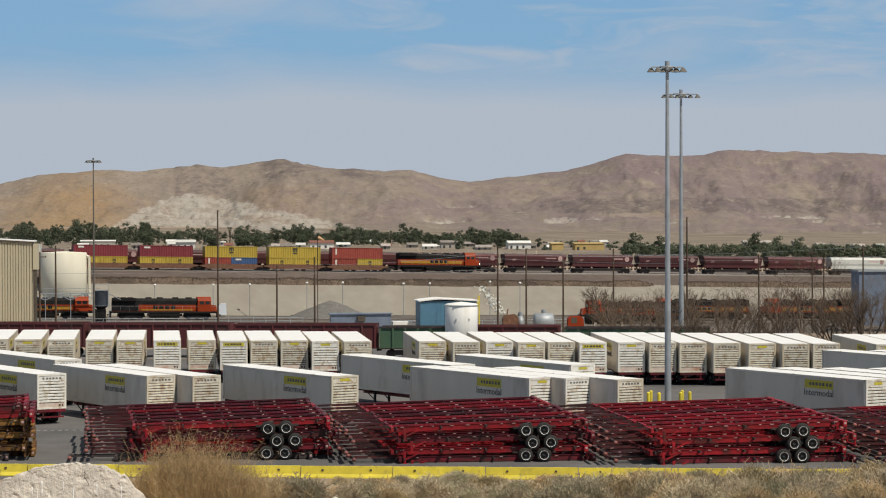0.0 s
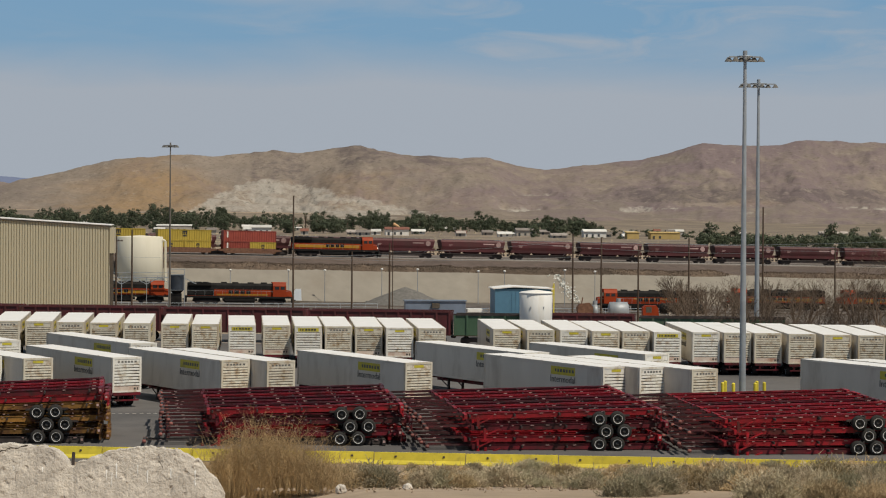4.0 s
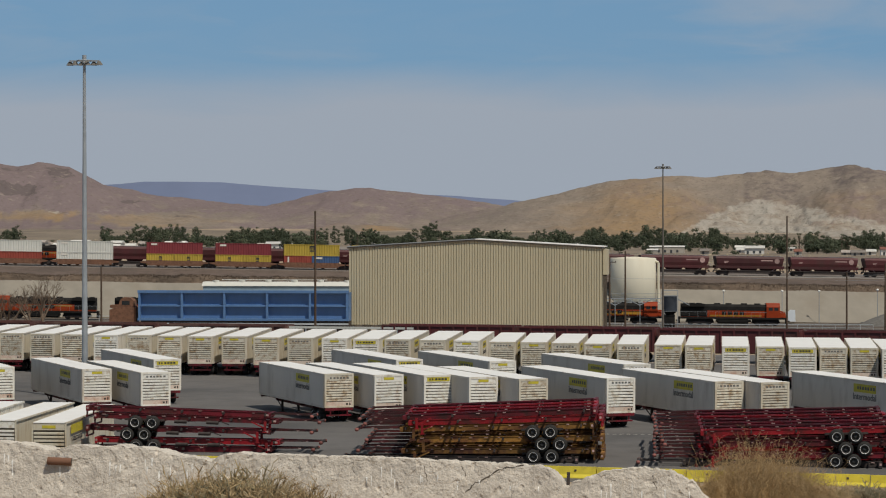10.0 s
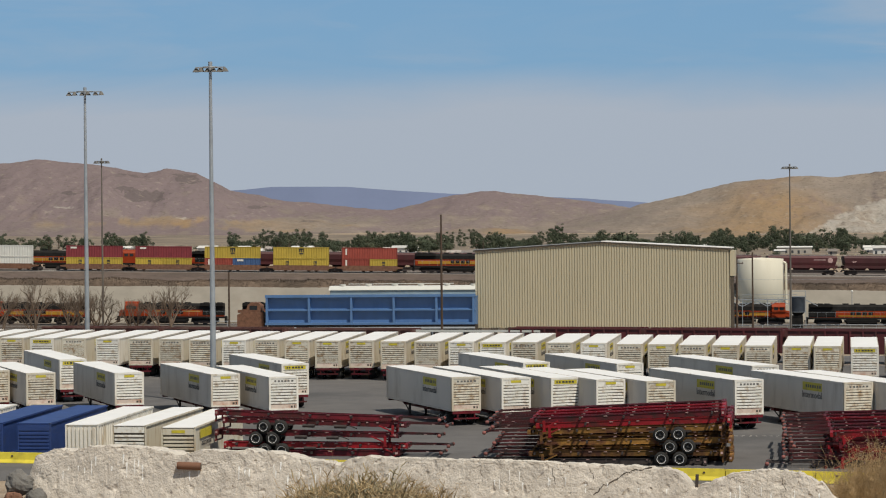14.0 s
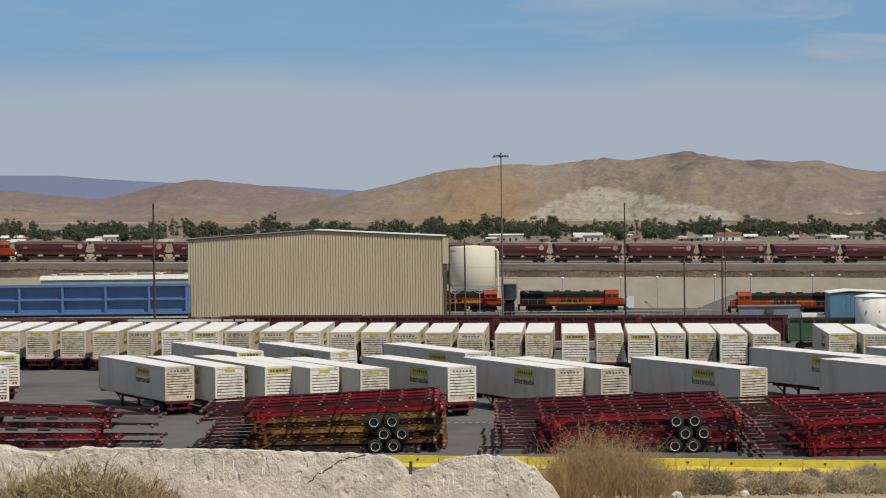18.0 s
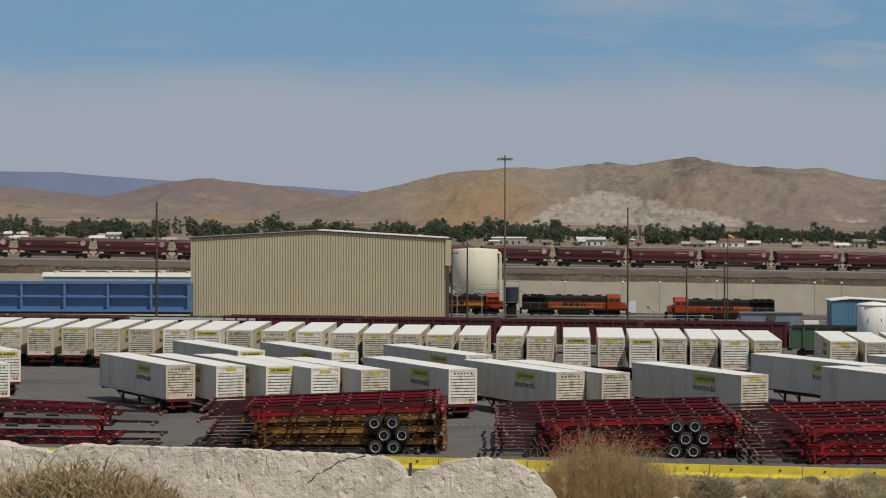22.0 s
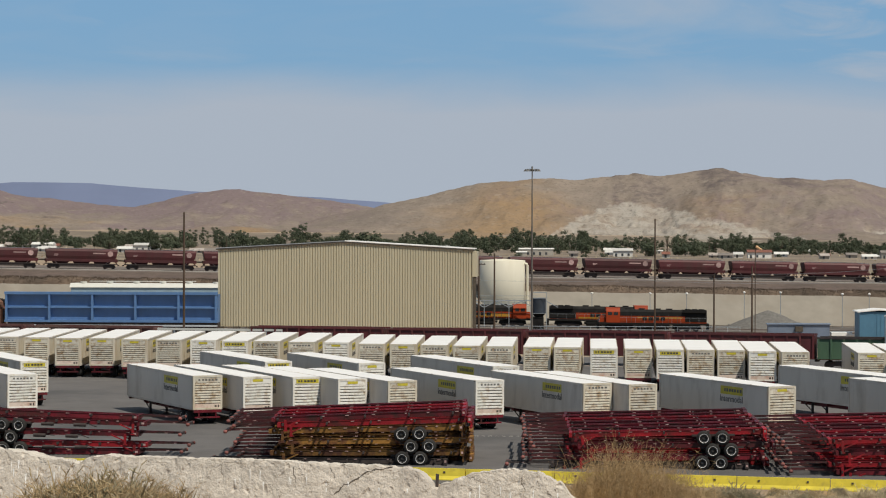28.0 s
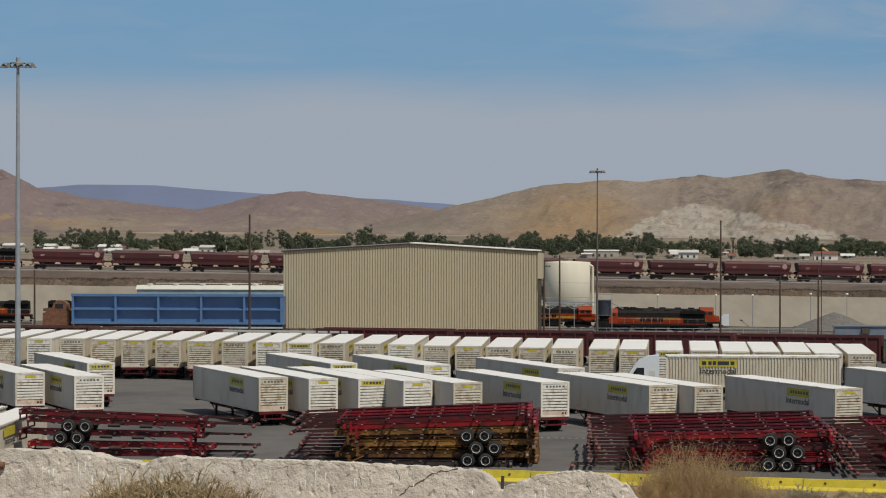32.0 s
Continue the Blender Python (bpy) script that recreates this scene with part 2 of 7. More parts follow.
M["kyellow"] = material("yellow_barrier_paint", (0.68, 0.56, 0.055), 0.7, scale=1.0, vary=0.15, second=(0.36, 0.29, 0.07), patch_scale=0.8, patch_at=(0.54, 0.75), per_object=0.1)
M["wood"] = material("dark_creosoted_timber", (0.075, 0.052, 0.038), 0.9, scale=2, vary=0.3, streak=0.1)
M["maroon"] = material("maroon_railcar_paint", (0.105, 0.022, 0.025), 0.6, scale=0.5, vary=0.25, second=(0.075, 0.035, 0.03), patch_scale=0.35, patch_at=(0.46, 0.68), streak=0.4, per_object=0.2)
M["dustymaroon"] = material("dusty_rust_maroon_paint", (0.115, 0.048, 0.042), 0.8, scale=0.6, vary=0.3, second=(0.17, 0.115, 0.09), patch_scale=0.5, patch_at=(0.48, 0.68), streak=0.5)
M["hopper"] = material("brown_red_hopper_paint", (0.074, 0.017, 0.020), 0.6, scale=0.4, vary=0.2, second=(0.06, 0.026, 0.024), patch_scale=0.25, patch_at=(0.48, 0.7), streak=0.4, per_object=0.25)
M["green"] = material("faded_green_railcar_paint", (0.065, 0.125, 0.075), 0.65, scale=0.5, vary=0.2, second=(0.17, 0.14, 0.1), patch_scale=0.4, patch_at=(0.53, 0.75), streak=0.4)
M["blue"] = material("blue_railcar_paint", (0.092, 0.19, 0.385), 0.5, scale=0.4, vary=0.12, second=(0.085, 0.16, 0.30), patch_scale=0.3, patch_at=(0.55, 0.8), streak=0.4)
M["shedblue"] = material("blue_painted_siding", (0.075, 0.185, 0.285), 0.55, scale=0.5, vary=0.12)
M["slateblue"] = material("grey_blue_container_paint", (0.15, 0.19, 0.26), 0.6, scale=0.5, vary=0.15)
M["palecyan"] = material("pale_cyan_railcar_paint", (0.24, 0.34, 0.42), 0.6, scale=0.5, vary=0.15)
M["slatepale"] = material("pale_blue_grey_paint", (0.42, 0.46, 0.50), 0.6, scale=0.6, vary=0.15)
M["locoorange"] = material("orange_locomotive_paint", (0.29, 0.038, 0.008), 0.6, gloss=0.2, scale=0.5, vary=0.12, second=(0.26, 0.055, 0.02), patch_scale=0.5, patch_at=(0.55, 0.75), per_object=0.1)
M["locoblack"] = material("sooty_black_paint", (0.016, 0.015, 0.0145), 0.75, gloss=0.15, vary=0.35, scale=0.8)
M["locoyellow"] = material("yellow_locomotive_stripe", (0.42, 0.21, 0.02), 0.45, vary=0.12)
M["glass"] = material("dark_cab_glass", (0.02, 0.025, 0.03), 0.12, vary=0.1, gloss=0.6)
M["tankwhite"] = material("white_tank_paint", (0.80, 0.79, 0.76), 0.5, scale=0.4, vary=0.04, second=(0.6, 0.55, 0.46), patch_scale=0.4, patch_at=(0.58, 0.8), streak=0.2)
M["tankcream"] = material("cream_tank_paint", (0.70, 0.66, 0.54), 0.55, scale=0.4, vary=0.04, second=(0.55, 0.5, 0.38), patch_scale=0.2, patch_at=(0.56, 0.8), streak=0.2)
M["boxyellow"] = material("yellow_container_paint", (0.44, 0.32, 0.05), 0.55, vary=0.1, scale=0.6, per_object=0.1)
M["contmaroon"] = material("maroon_container_paint", (0.21, 0.035, 0.042), 0.55, vary=0.12, scale=0.6, per_object=0.1)
M["contred"] = material("red_container_paint", (0.27, 0.055, 0.038), 0.55, vary=0.14, scale=0.6, per_object=0.12)
M["contwhite"] = material("white_container_paint", (0.60, 0.60, 0.56), 0.55, vary=0.06, scale=0.6, per_object=0.06)
M["contblue"] = material("blue_container_paint", (0.05, 0.1, 0.22), 0.55, vary=0.12, scale=0.6)
M["deepblue"] = material("deep_blue_tarp_paint", (0.028, 0.06, 0.20), 0.5, vary=0.15, scale=0.8, second=(0.05, 0.07, 0.15), patch_scale=0.6, patch_at=(0.55, 0.75))
M["truckwhite"] = material("white_truck_paint", (0.72, 0.77, 0.82), 0.25, vary=0.03, gloss=0.6)
M["gravel"] = material("grey_gravel", (0.145, 0.138, 0.128), 0.95, scale=1.5, vary=0.25, bump=0.05, bump_scale=6)
M["leaf"] = material("dusty_green_foliage", (0.078, 0.095, 0.063), 0.85, scale=0.25, vary=0.3, second=(0.098, 0.108, 0.070), patch_scale=0.08, patch_at=(0.45, 0.65), per_object=0.3, gloss=0.05)
M["bark"] = material("grey_brown_bark", (0.125, 0.092, 0.068), 0.9, scale=3, vary=0.3, per_object=0.2)
M["sage"] = material("sage_brush_twigs", (0.46, 0.375, 0.26), 0.9, scale=1.5, vary=0.25, second=(0.34, 0.31, 0.20), patch_scale=0.8, patch_at=(0.42, 0.6), per_object=0.3)
M["sagegold"] = material("dry_golden_brush_twigs", (0.50, 0.37, 0.215), 0.9, scale=1.5, vary=0.25, second=(0.37, 0.29, 0.16), patch_scale=0.8, patch_at=(0.42, 0.6), per_object=0.3)
M["houseroof2"] = material("white_metal_roofing", (0.62, 0.61, 0.58), 0.6, vary=0.08, scale=0.3, per_object=0.2)
M["houseroof3"] = material("brown_red_shingle_roofing", (0.20, 0.085, 0.06), 0.8, vary=0.2, scale=0.3, per_object=0.3)
M["housewhite"] = material("white_painted_siding", (0.62, 0.60, 0.56), 0.8, vary=0.08, scale=0.3, per_object=0.2)
M["windowdark"] = material("dark_window_panes", (0.05, 0.055, 0.06), 0.3, vary=0.2)
M["dry"] = material("dry_golden_grass", (0.43, 0.31, 0.17), 0.9, scale=2, vary=0.3, second=(0.42, 0.27, 0.12), patch_scale=0.8, patch_at=(0.45, 0.65), per_object=0.12)
M["shelf"] = material("brown_earth_shelf", (0.115, 0.086, 0.072), 0.95, scale=0.5, vary=0.25, second=(0.085, 0.065, 0.055), patch_scale=0.08, patch_at=(0.46, 0.64), bump=0.05, bump_scale=4, world_space=True)
M["trackbed"] = material("dark_oily_ballast", (0.165, 0.137, 0.118), 0.95, scale=1.2, vary=0.3, second=(0.115, 0.095, 0.082), patch_scale=0.15, patch_at=(0.48, 0.66), bump=0.05, bump_scale=8, world_space=True)
M["valley"] = material("dry_brown_valley_floor", (0.245, 0.194, 0.143), 0.95, scale=0.1, vary=0.28, second=(0.145, 0.116, 0.086), patch_scale=0.018, patch_at=(0.42, 0.58), world_space=True)
M["sock"] = material("faded_orange_cream_cloth", (0.62, 0.40, 0.22), 0.9, vary=0.2, scale=2)
M["silodark"] = material("blue_black_steel", (0.034, 0.042, 0.056), 0.6, vary=0.25, scale=0.8)
M["tip"] = material("pinkish_worn_casting", (0.21, 0.075, 0.065), 0.7, scale=3, vary=0.25, per_object=0.3)
M["houseochre"] = material("yellow_ochre_stucco", (0.46, 0.33, 0.13), 0.85, vary=0.1, scale=0.3)
M["house"] = material("pale_stucco", (0.36, 0.33, 0.29), 0.9, vary=0.1, scale=0.3, per_object=0.35)
M["houseroof"] = material("sunlit_roofing", (0.30, 0.265, 0.24), 0.8, vary=0.15, scale=0.3, per_object=0.5)
M["rail"] = material("worn_rail_steel", (0.19, 0.15, 0.13), 0.5, metal=0.5, vary=0.2, scale=1)
# pale diffuse colour stands in for the sun's glint on the rails
M["railglint"] = material("sun_glint_rail", (0.48, 0.45, 0.41), 0.5, vary=0.15, scale=1)
M["rust"] = material("brown_rust", (0.16, 0.08, 0.05), 0.85, vary=0.35, scale=2)
M["lampglass"] = material("lamp_lens", (0.28, 0.29, 0.30), 0.15, vary=0.03)
M["brushrow"] = material("dark_dry_brush", (0.135, 0.098, 0.072), 0.95, scale=0.5, vary=0.3, second=(0.075, 0.056, 0.042), patch_scale=0.09, patch_at=(0.42, 0.6), world_space=True)
# the air's haze is put into this blue base colour
M["hilldist"] = material("haze_tinted_blue_range", (0.155, 0.188, 0.29), 1.0, scale=0.004, vary=0.1, world_space=True, gloss=0.0)


def glow(name, color, strength):
    m = material(name, color, 0.4)
    b = m.node_tree.nodes["Principled BSDF"]
    b.inputs["Emission Color"].default_value, b.inputs["Emission Strength"].default_value = (*color, 1), strength
    return m


M["headlight"] = glow("lit_headlight", (1.0, 0.95, 0.82), 6.0)


def hill_material():
    """Dry hills: tan grass with golden patches, purple-grey rock, pale cut faces of a quarry, dark scrub dots, all in world metres."""
    m = material("dry_hill_ground", (0.243, 0.203, 0.170), 1.0, scale=0.03, vary=0.15, second=(0.198, 0.168, 0.147), patch_scale=0.006, patch_at=(0.42, 0.62), bump=2.0, bump_scale=0.12, world_space=True, gloss=0.0)
    nt, lk = m.node_tree, m.node_tree.links.new
    bs = nt.nodes["Principled BSDF"]
    old = bs.inputs["Base Color"].links[0].from_socket
    ge = nt.nodes.new("ShaderNodeNewGeometry")

    def cloud(scale, detail, rough):
        n = nt.nodes.new("ShaderNodeTexNoise")
        n.inputs["Scale"].default_value, n.inputs["Detail"].default_value, n.inputs["Roughness"].default_value = scale, detail, rough
        lk(ge.outputs["Position"], n.inputs["Vector"])
        return n.outputs["Fac"]

    def layer(base, color, attr, noise_out, lo, hi, most=1.0):
        """Lays a colour over the base where attribute plus noise is high."""
        mr = nt.nodes.new("ShaderNodeMapRange")
        mr.inputs["From Min"].default_value, mr.inputs["From Max"].default_value, mr.inputs["To Max"].default_value = lo, hi, most
        if attr:
            at = nt.nodes.new("ShaderNodeAttribute")
            at.attribute_name = attr
            ad = nt.nodes.new("ShaderNodeMath")
            ad.operation = "ADD"
            lk(at.outputs["Fac"], ad.inputs[0])
            lk(noise_out, ad.inputs[1])
            lk(ad.outputs["Value"], mr.inputs["Value"])
        else:
            lk(noise_out, mr.inputs["Value"])
        mx = nt.nodes.new("ShaderNodeMix")
        mx.data_type = "RGBA"
        lk(mr.outputs["Result"], mx.inputs["Factor"])
        lk(base, mx.inputs["A"])
        mx.inputs["B"].default_value = (*color, 1)
        return mx.outputs["Result"]

    out = layer(old, (0.30, 0.20, 0.108), "gold", cloud(0.008, 8, 0.62), 0.74, 1.2, 0.8)
    out = layer(out, (0.188, 0.148, 0.154), "rock", cloud(0.008, 9, 0.66), 0.72, 1.0, 0.9)
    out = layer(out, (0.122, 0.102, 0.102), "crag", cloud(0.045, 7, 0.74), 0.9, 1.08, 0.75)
    out = layer(out, (0.36, 0.334, 0.297), "quarry", cloud(0.03, 10, 0.74), 0.84, 1.06, 0.92)
    out = layer(out, (0.33, 0.285, 0.235), "", cloud(0.075, 6, 0.7), 0.56, 0.68, 0.5)
    out = layer(out, (0.105, 0.09, 0.078), "", cloud(0.16, 5, 0.72), 0.535, 0.66, 0.55)
    lk(out, bs.inputs["Base Color"])
    return m


M["hill"] = hill_material()

# ---- mesh tools ----


class Mesh:
    """Collects boxes, tubes, sheets and prisms into one mesh."""

    def __init__(self):
        self.v, self.f, self.smooth = [], [], []

    def add(self, verts, faces, smooth=False):
        b = len(self.v)
        self.v += [tuple(p) for p in verts]
        self.f += [tuple(i + b for i in f) for f in faces]
        self.smooth += [smooth] * len(faces)
        return self

    def box(self, x0, y0, z0, x1, y1, z1, m=None):
        p = [(x, y, z) for z in (z0, z1) for y in (y0, y1) for x in (x0, x1)]
        if m is not None:
            p = [m @ Vector(q) for q in p]
        return self.add(p, [(0, 2, 3, 1), (4, 5, 7, 6), (0, 1, 5, 4), (2, 6, 7, 3), (0, 4, 6, 2), (1, 3, 7, 5)])

    def bar(self, a, b, w, h=None):
        """A square bar from a to b."""
        a, b = Vector(a), Vector(b)
        d = b - a
        m = Matrix.Translation(a) @ d.to_track_quat("Z", "Y").to_matrix().to_4x4()
        h = w if h is None else h
        return self.box(-w / 2, -h / 2, 0, w / 2, h / 2, d.length, m)

    def tube(self, a, b, r0, r1=None, n=10, caps=True):
        """A round bar, tapered from r0 to r1."""
        a, b = Vector(a), Vector(b)
        r1 = r0 if r1 is None else r1
        q = (b - a).to_track_quat("Z", "Y").to_matrix()
        ring = [(math.cos(2 * math.pi * i / n), math.sin(2 * math.pi * i / n)) for i in range(n)]
        p = [a + q @ Vector((c * r0, s * r0, 0)) for c, s in ring] + [b + q @ Vector((c * r1, s * r1, 0)) for c, s in ring]
        self.add(p, [(i, (i + 1) % n, n + (i + 1) % n, n + i) for i in range(n)], True)
        if caps:
            self.add(p, [tuple(range(n - 1, -1, -1)), tuple(range(n, 2 * n))])
        return self

    def lathe(self, profile, n=24, axis="z", at=(0, 0, 0)):
        """A turned form from (radius, height) pairs."""
        p = []
        for r, h in profile:
            for i in range(n):
                c, s = r * math.cos(2 * math.pi * i / n), r * math.sin(2 * math.pi * i / n)
                q = (c, s, h) if axis == "z" else (c, h, s) if axis == "y" else (h, c, s)
                p.append([u + w for u, w in zip(q, at)])
        k = len(profile)
        f = [(j * n + i, j * n + (i + 1) % n, (j + 1) * n + (i + 1) % n, (j + 1) * n + i) for j in range(k - 1) for i in range(n)]
        self.add(p, f, True)
        return self

    def prism(self, outline, a, b, axis="x"):
        """An outline drawn out along an axis from a to b; points are the other two axes in order."""
        n = len(outline)
        put = {"x": lambda u, w, s: (s, u, w), "y": lambda u, w, s: (u, s, w), "z": lambda u, w, s: (u, w, s)}[axis]
        p = [put(u, w, a) for u, w in outline] + [put(u, w, b) for u, w in outline]
        f = [(i, (i + 1) % n, n + (i + 1) % n, n + i) for i in range(n)]
        f += [tuple(range(n - 1, -1, -1)), tuple(range(n, 2 * n))]
        return self.add(p, f)

    def data(self, name, mat):
        me = bpy.data.meshes.new(name)
        me.from_pydata(self.v, [], self.f)
        me.polygons.foreach_set("use_smooth", self.smooth)
        me.materials.append(mat)
        bm = bmesh.new()
        bm.from_mesh(me)
        bmesh.ops.recalc_face_normals(bm, faces=bm.faces)
        bm.to_mesh(me)
        bm.free()
        me.update()
        return me


def part(name, mesh, mat, parent=None, label="", m=None):
    """One mesh object under a thing or a part."""
    data = mesh.data(name, M[mat]) if isinstance(mesh, Mesh) else mesh
    ob = new(name, data)
    ob.parent = parent
    if m is not None:
        ob.matrix_basis = m
    if label:
        tagged(ob, label)
    return ob


def thing(name, label, category, group="", m=None, kind=""):
    ob = new(name)
    ob.empty_display_size = 0.3
    if m is not None:
        ob.matrix_basis = m
    return tagged(ob, label, category, group, kind)


def setting(name, mesh, mat, label, category):
    ob = part(name, mesh, mat)
    return tagged(ob, label, category, kind="structure")


def ease(a, b, t):
    t = max(0.0, min(1.0, (t - a) / (b - a)))
    return t * t * (3 - 2 * t)


def along(points, x):
    """Straight-line interpolation through (x, value) pairs."""
    if x <= points[0][0]:
        return points[0][1]
    for (xa, ya), (xb, yb) in zip(points, points[1:]):
        if x <= xb:
            return ya + (yb - ya) * (x - xa) / (xb - xa)
    return points[-1][1]


# ---- the lie of the land ----
LOT_Y = 176.0


def lot(y):
    """The paved trailer lot: a plane that rises gently northwards."""
    return 0.1 + 0.018 * (y - LOT_Y)


def main_y(x):
    """The main line, which runs at an angle to the lot."""
    return 620 + 0.239 * x


def yard_y(x):
    return min(565 + 0.10 * x, main_y(x) - 44)


FOOT_Z = 3.2


def main_z(x):
    """The main line climbs westwards."""
    return 5.8 - 0.018 * max(-270, min(270, x))


def yard_z(x):
    return -3.7 - 0.012 * max(-270, min(270, x))


def valley_z(x):
    return 3.4 - 0.0075 * max(-1200, min(1200, x))


def toe_y(x):
    """Foot of the graded slope."""
    return min(yard_y(x) + 32, main_y(x) - 34)


def bank(y):
    """The straight sandy bank between the camera and the barrier."""
    return 17 - y * (0.1068 - 0.0085 * (y - 45) / 127)


def land(x, y):
    """Ground height: near bank, lot, yard basin, graded slope, main line, valley floor."""
    toe, top = toe_y(x), main_y(x) - 22
    dip = 0.65 * ease(25, 45, y) * (1 - ease(50.5, 53, y)) * (1 - ease(-0.3, 0.5, x))
    if y < 45:
        return 15.35 - (15.35 - bank(45)) * max(0, y) / 45 - dip
    if y < 172:
        w = min(1, (y - 45) / 12, (172 - y) / 12)
        return bank(y) - dip + w * 0.2 * noise.noise(Vector((x * 0.16, y * 0.06, 0)))
    if y < 310:
        return lot(y)
    if y < 480:
        return lot(310) + (yard_z(x) - lot(310)) * ease(320, 470, y)
    if y < toe:
        return yard_z(x)
    mz = main_z(x)
    if y < top:
        return yard_z(x) + (mz - 2.3 - yard_z(x)) * min(1, (y - toe) / (top - toe))
    if y < top + 8:
        return mz - 2.3 + 1.0 * (y - top) / 8
    if y < top + 17:
        return mz - 1.3 + 1.3 * (y - top - 8) / 9
    if y < 740 + 0.2 * max(-270, min(270, x)):
        return mz
    v = mz + (valley_z(x) - mz) * ease(740, 1100, y)
    return v + 12 * ease(2300, 4200, y)


def sheet(xs, ys_of, height):
    m = Mesh()
    n, k = len(xs), len(ys_of(0))
    for x in xs:
        for y in ys_of(x):
            m.v.append((x, y, height(x, y)))
    for i in range(n - 1):
        for j in range(k - 1):
            a = i * k + j
            m.f.append((a, a + k, a + k + 1, a + 1))
            m.smooth.append(True)
    return m


def ground_rows(x):
    toe, top = toe_y(x), main_y(x) - 22
    rows = [-900, -300, -80, -20, 0, 15, 25, 35, 40, 45, 47] + [49 + 4 * i for i in range(26)] + [153, 158, 162, 166, 170, 172]
    rows += [180 + 10 * i for i in range(14)] + [320 + 10 * i for i in range(16)] + [480, 500, 540]
    rows += [toe - 0.1, toe, (toe + top) / 2, top, top + 8, top + 17]
    rows += [720, 810, 900, 1000, 1100, 1400, 1800, 2200, 2300, 2600, 3000, 3500, 4200, 4700]
    return rows


xs = [-4600, -2600, -1600, -1000, -600, -400, -300] + [-250 + 10 * i for i in range(17)] + [-80 + 2.5 * i for i in range(65)] + [90 + 10 * i for i in range(17)] + [300, 400, 600, 1000, 1600, 2600, 4600]
ground = setting("ground", sheet(xs, ground_rows, land), "sand", "dry pale desert ground reaching to the hills", "ground")

# paved lot, laid a little proud of the ground
lot_pave = Mesh()
lot_pave.box(-170, 176.5, -0.25, 170, 306, 0.02, Matrix.Translation((0, 0, 0)))
for i, (x, y, z) in enumerate(lot_pave.v):
    lot_pave.v[i] = (x, y, z + lot(y))
setting("pavement", lot_pave, "asphalt", "worn grey asphalt of the trailer lot", "pavement")

# graded slope below the main line, and its ballast shelf
xs_s = [-260 + 10 * i for i in range(53)]
slope = sheet(xs_s, lambda x: [toe_y(x) + (main_y(x) - 22 - toe_y(x)) * k / 8 for k in range(9)],
              lambda x, y: land(x, y) + 0.14 + 0.25 * noise.noise(Vector((x * 0.08, y * 0.08, 3))))
setting("embankment", slope, "slope", "pale graded earth slope below the main line", "slope")
earth = sheet(xs_s, lambda x: [main_y(x) - 22 + k for k in (-0.5, 3, 8.0, 12, 16)], lambda x, y: land(x, y) + 0.09)
setting("earth_shelf", earth, "shelf", "brown earth bank below the main line", "bank")
xs_v = [-2000, -1400, -1000, -700, -450, -260, 0, 260, 450, 700, 1000, 1400, 2000]
flats = sheet(xs_v, lambda x: [760 + 0.2 * max(-270, min(270, x)), 830, 900, 1000, 1100, 1400, 1800, 2200, 2300, 2600, 2900, 3300], lambda x, y: land(x, y) + 0.3)
setting("valley_floor", flats, "valley", "dry brown scrubby valley floor", "ground")
shelf = sheet(xs_s, lambda x: [main_y(x) - 22 + k for k in (16, 17, 20, 40, 75)], lambda x, y: land(x, y) + 0.09)
setting("main_line_bed", shelf, "trackbed", "brown ballast bed of the main line", "track bed")
yard_floor = sheet(xs_s, lambda x: [470, 490, yard_y(x) - 30, toe_y(x) - 1], lambda x, y: land(x, y) + 0.05)
setting("yard_floor", yard_floor, "oilyballast", "oily ballast floor of the locomotive yard", "track bed")

# ---- hills ----
RIDGE = [(-0.6, 0.018), (-0.42, 0.022), (-0.338, 0.0276), (-0.3127, 0.0303), (-0.288, 0.0274), (-0.27, 0.024), (-0.2585, 0.0254), (-0.2495, 0.0243),
         (-0.236, 0.017), (-0.2206, 0.0136), (-0.1984, 0.0109), (-0.172, 0.009), (-0.15, 0.0085)]
SMALL = [(-0.2, 0.004), (-0.172, 0.0088), (-0.1589, 0.0122), (-0.1494, 0.0141), (-0.1372, 0.0157), (-0.1242, 0.0144), (-0.107, 0.0126), (-0.09, 0.0101), (-0.07, 0.007), (-0.04, 0.004)]
BIG = [(-0.11, 0.003), (-0.0813, 0.0092), (-0.0643, 0.0127), (-0.0474, 0.0169), (-0.0357, 0.0186), (-0.0221, 0.0196), (-0.0064, 0.0195), (0.0167, 0.0214), (0.0252, 0.0208), (0.0485, 0.0238),
       (0.0612, 0.0212), (0.074, 0.0201), (0.0869, 0.0191), (0.0976, 0.0195), (0.1126, 0.0158), (0.1191, 0.0152), (0.1342, 0.0169), (0.1559, 0.0192), (0.169, 0.0226),
       (0.1799, 0.0256), (0.1996, 0.0246), (0.2194, 0.0271), (0.2437, 0.0265), (0.2748, 0.0258), (0.30, 0.024), (0.40, 0.020), (0.6, 0.015)]
FAR = [(-0.6, 0.012), (-0.2339, 0.0168), (-0.2228, 0.0182), (-0.1918, 0.018), (-0.1677, 0.0159), (-0.1494, 0.0147), (-0.1006, 0.0125), (-0.0771, 0.0107), (0.0, 0.004)]


def rocky(a):
    """How stony the slopes are, by bearing: golden grass in the middle, bare rock to both sides."""
    return along([(-0.4, 0.6), (-0.24, 0.56), (-0.2, 0.36), (-0.14, 0.4), (-0.1, 0.24), (-0.06, 0.04), (0.0, 0.1), (0.05, 0.22), (0.1, 0.27), (0.16, 0.32), (0.3, 0.36)], a)


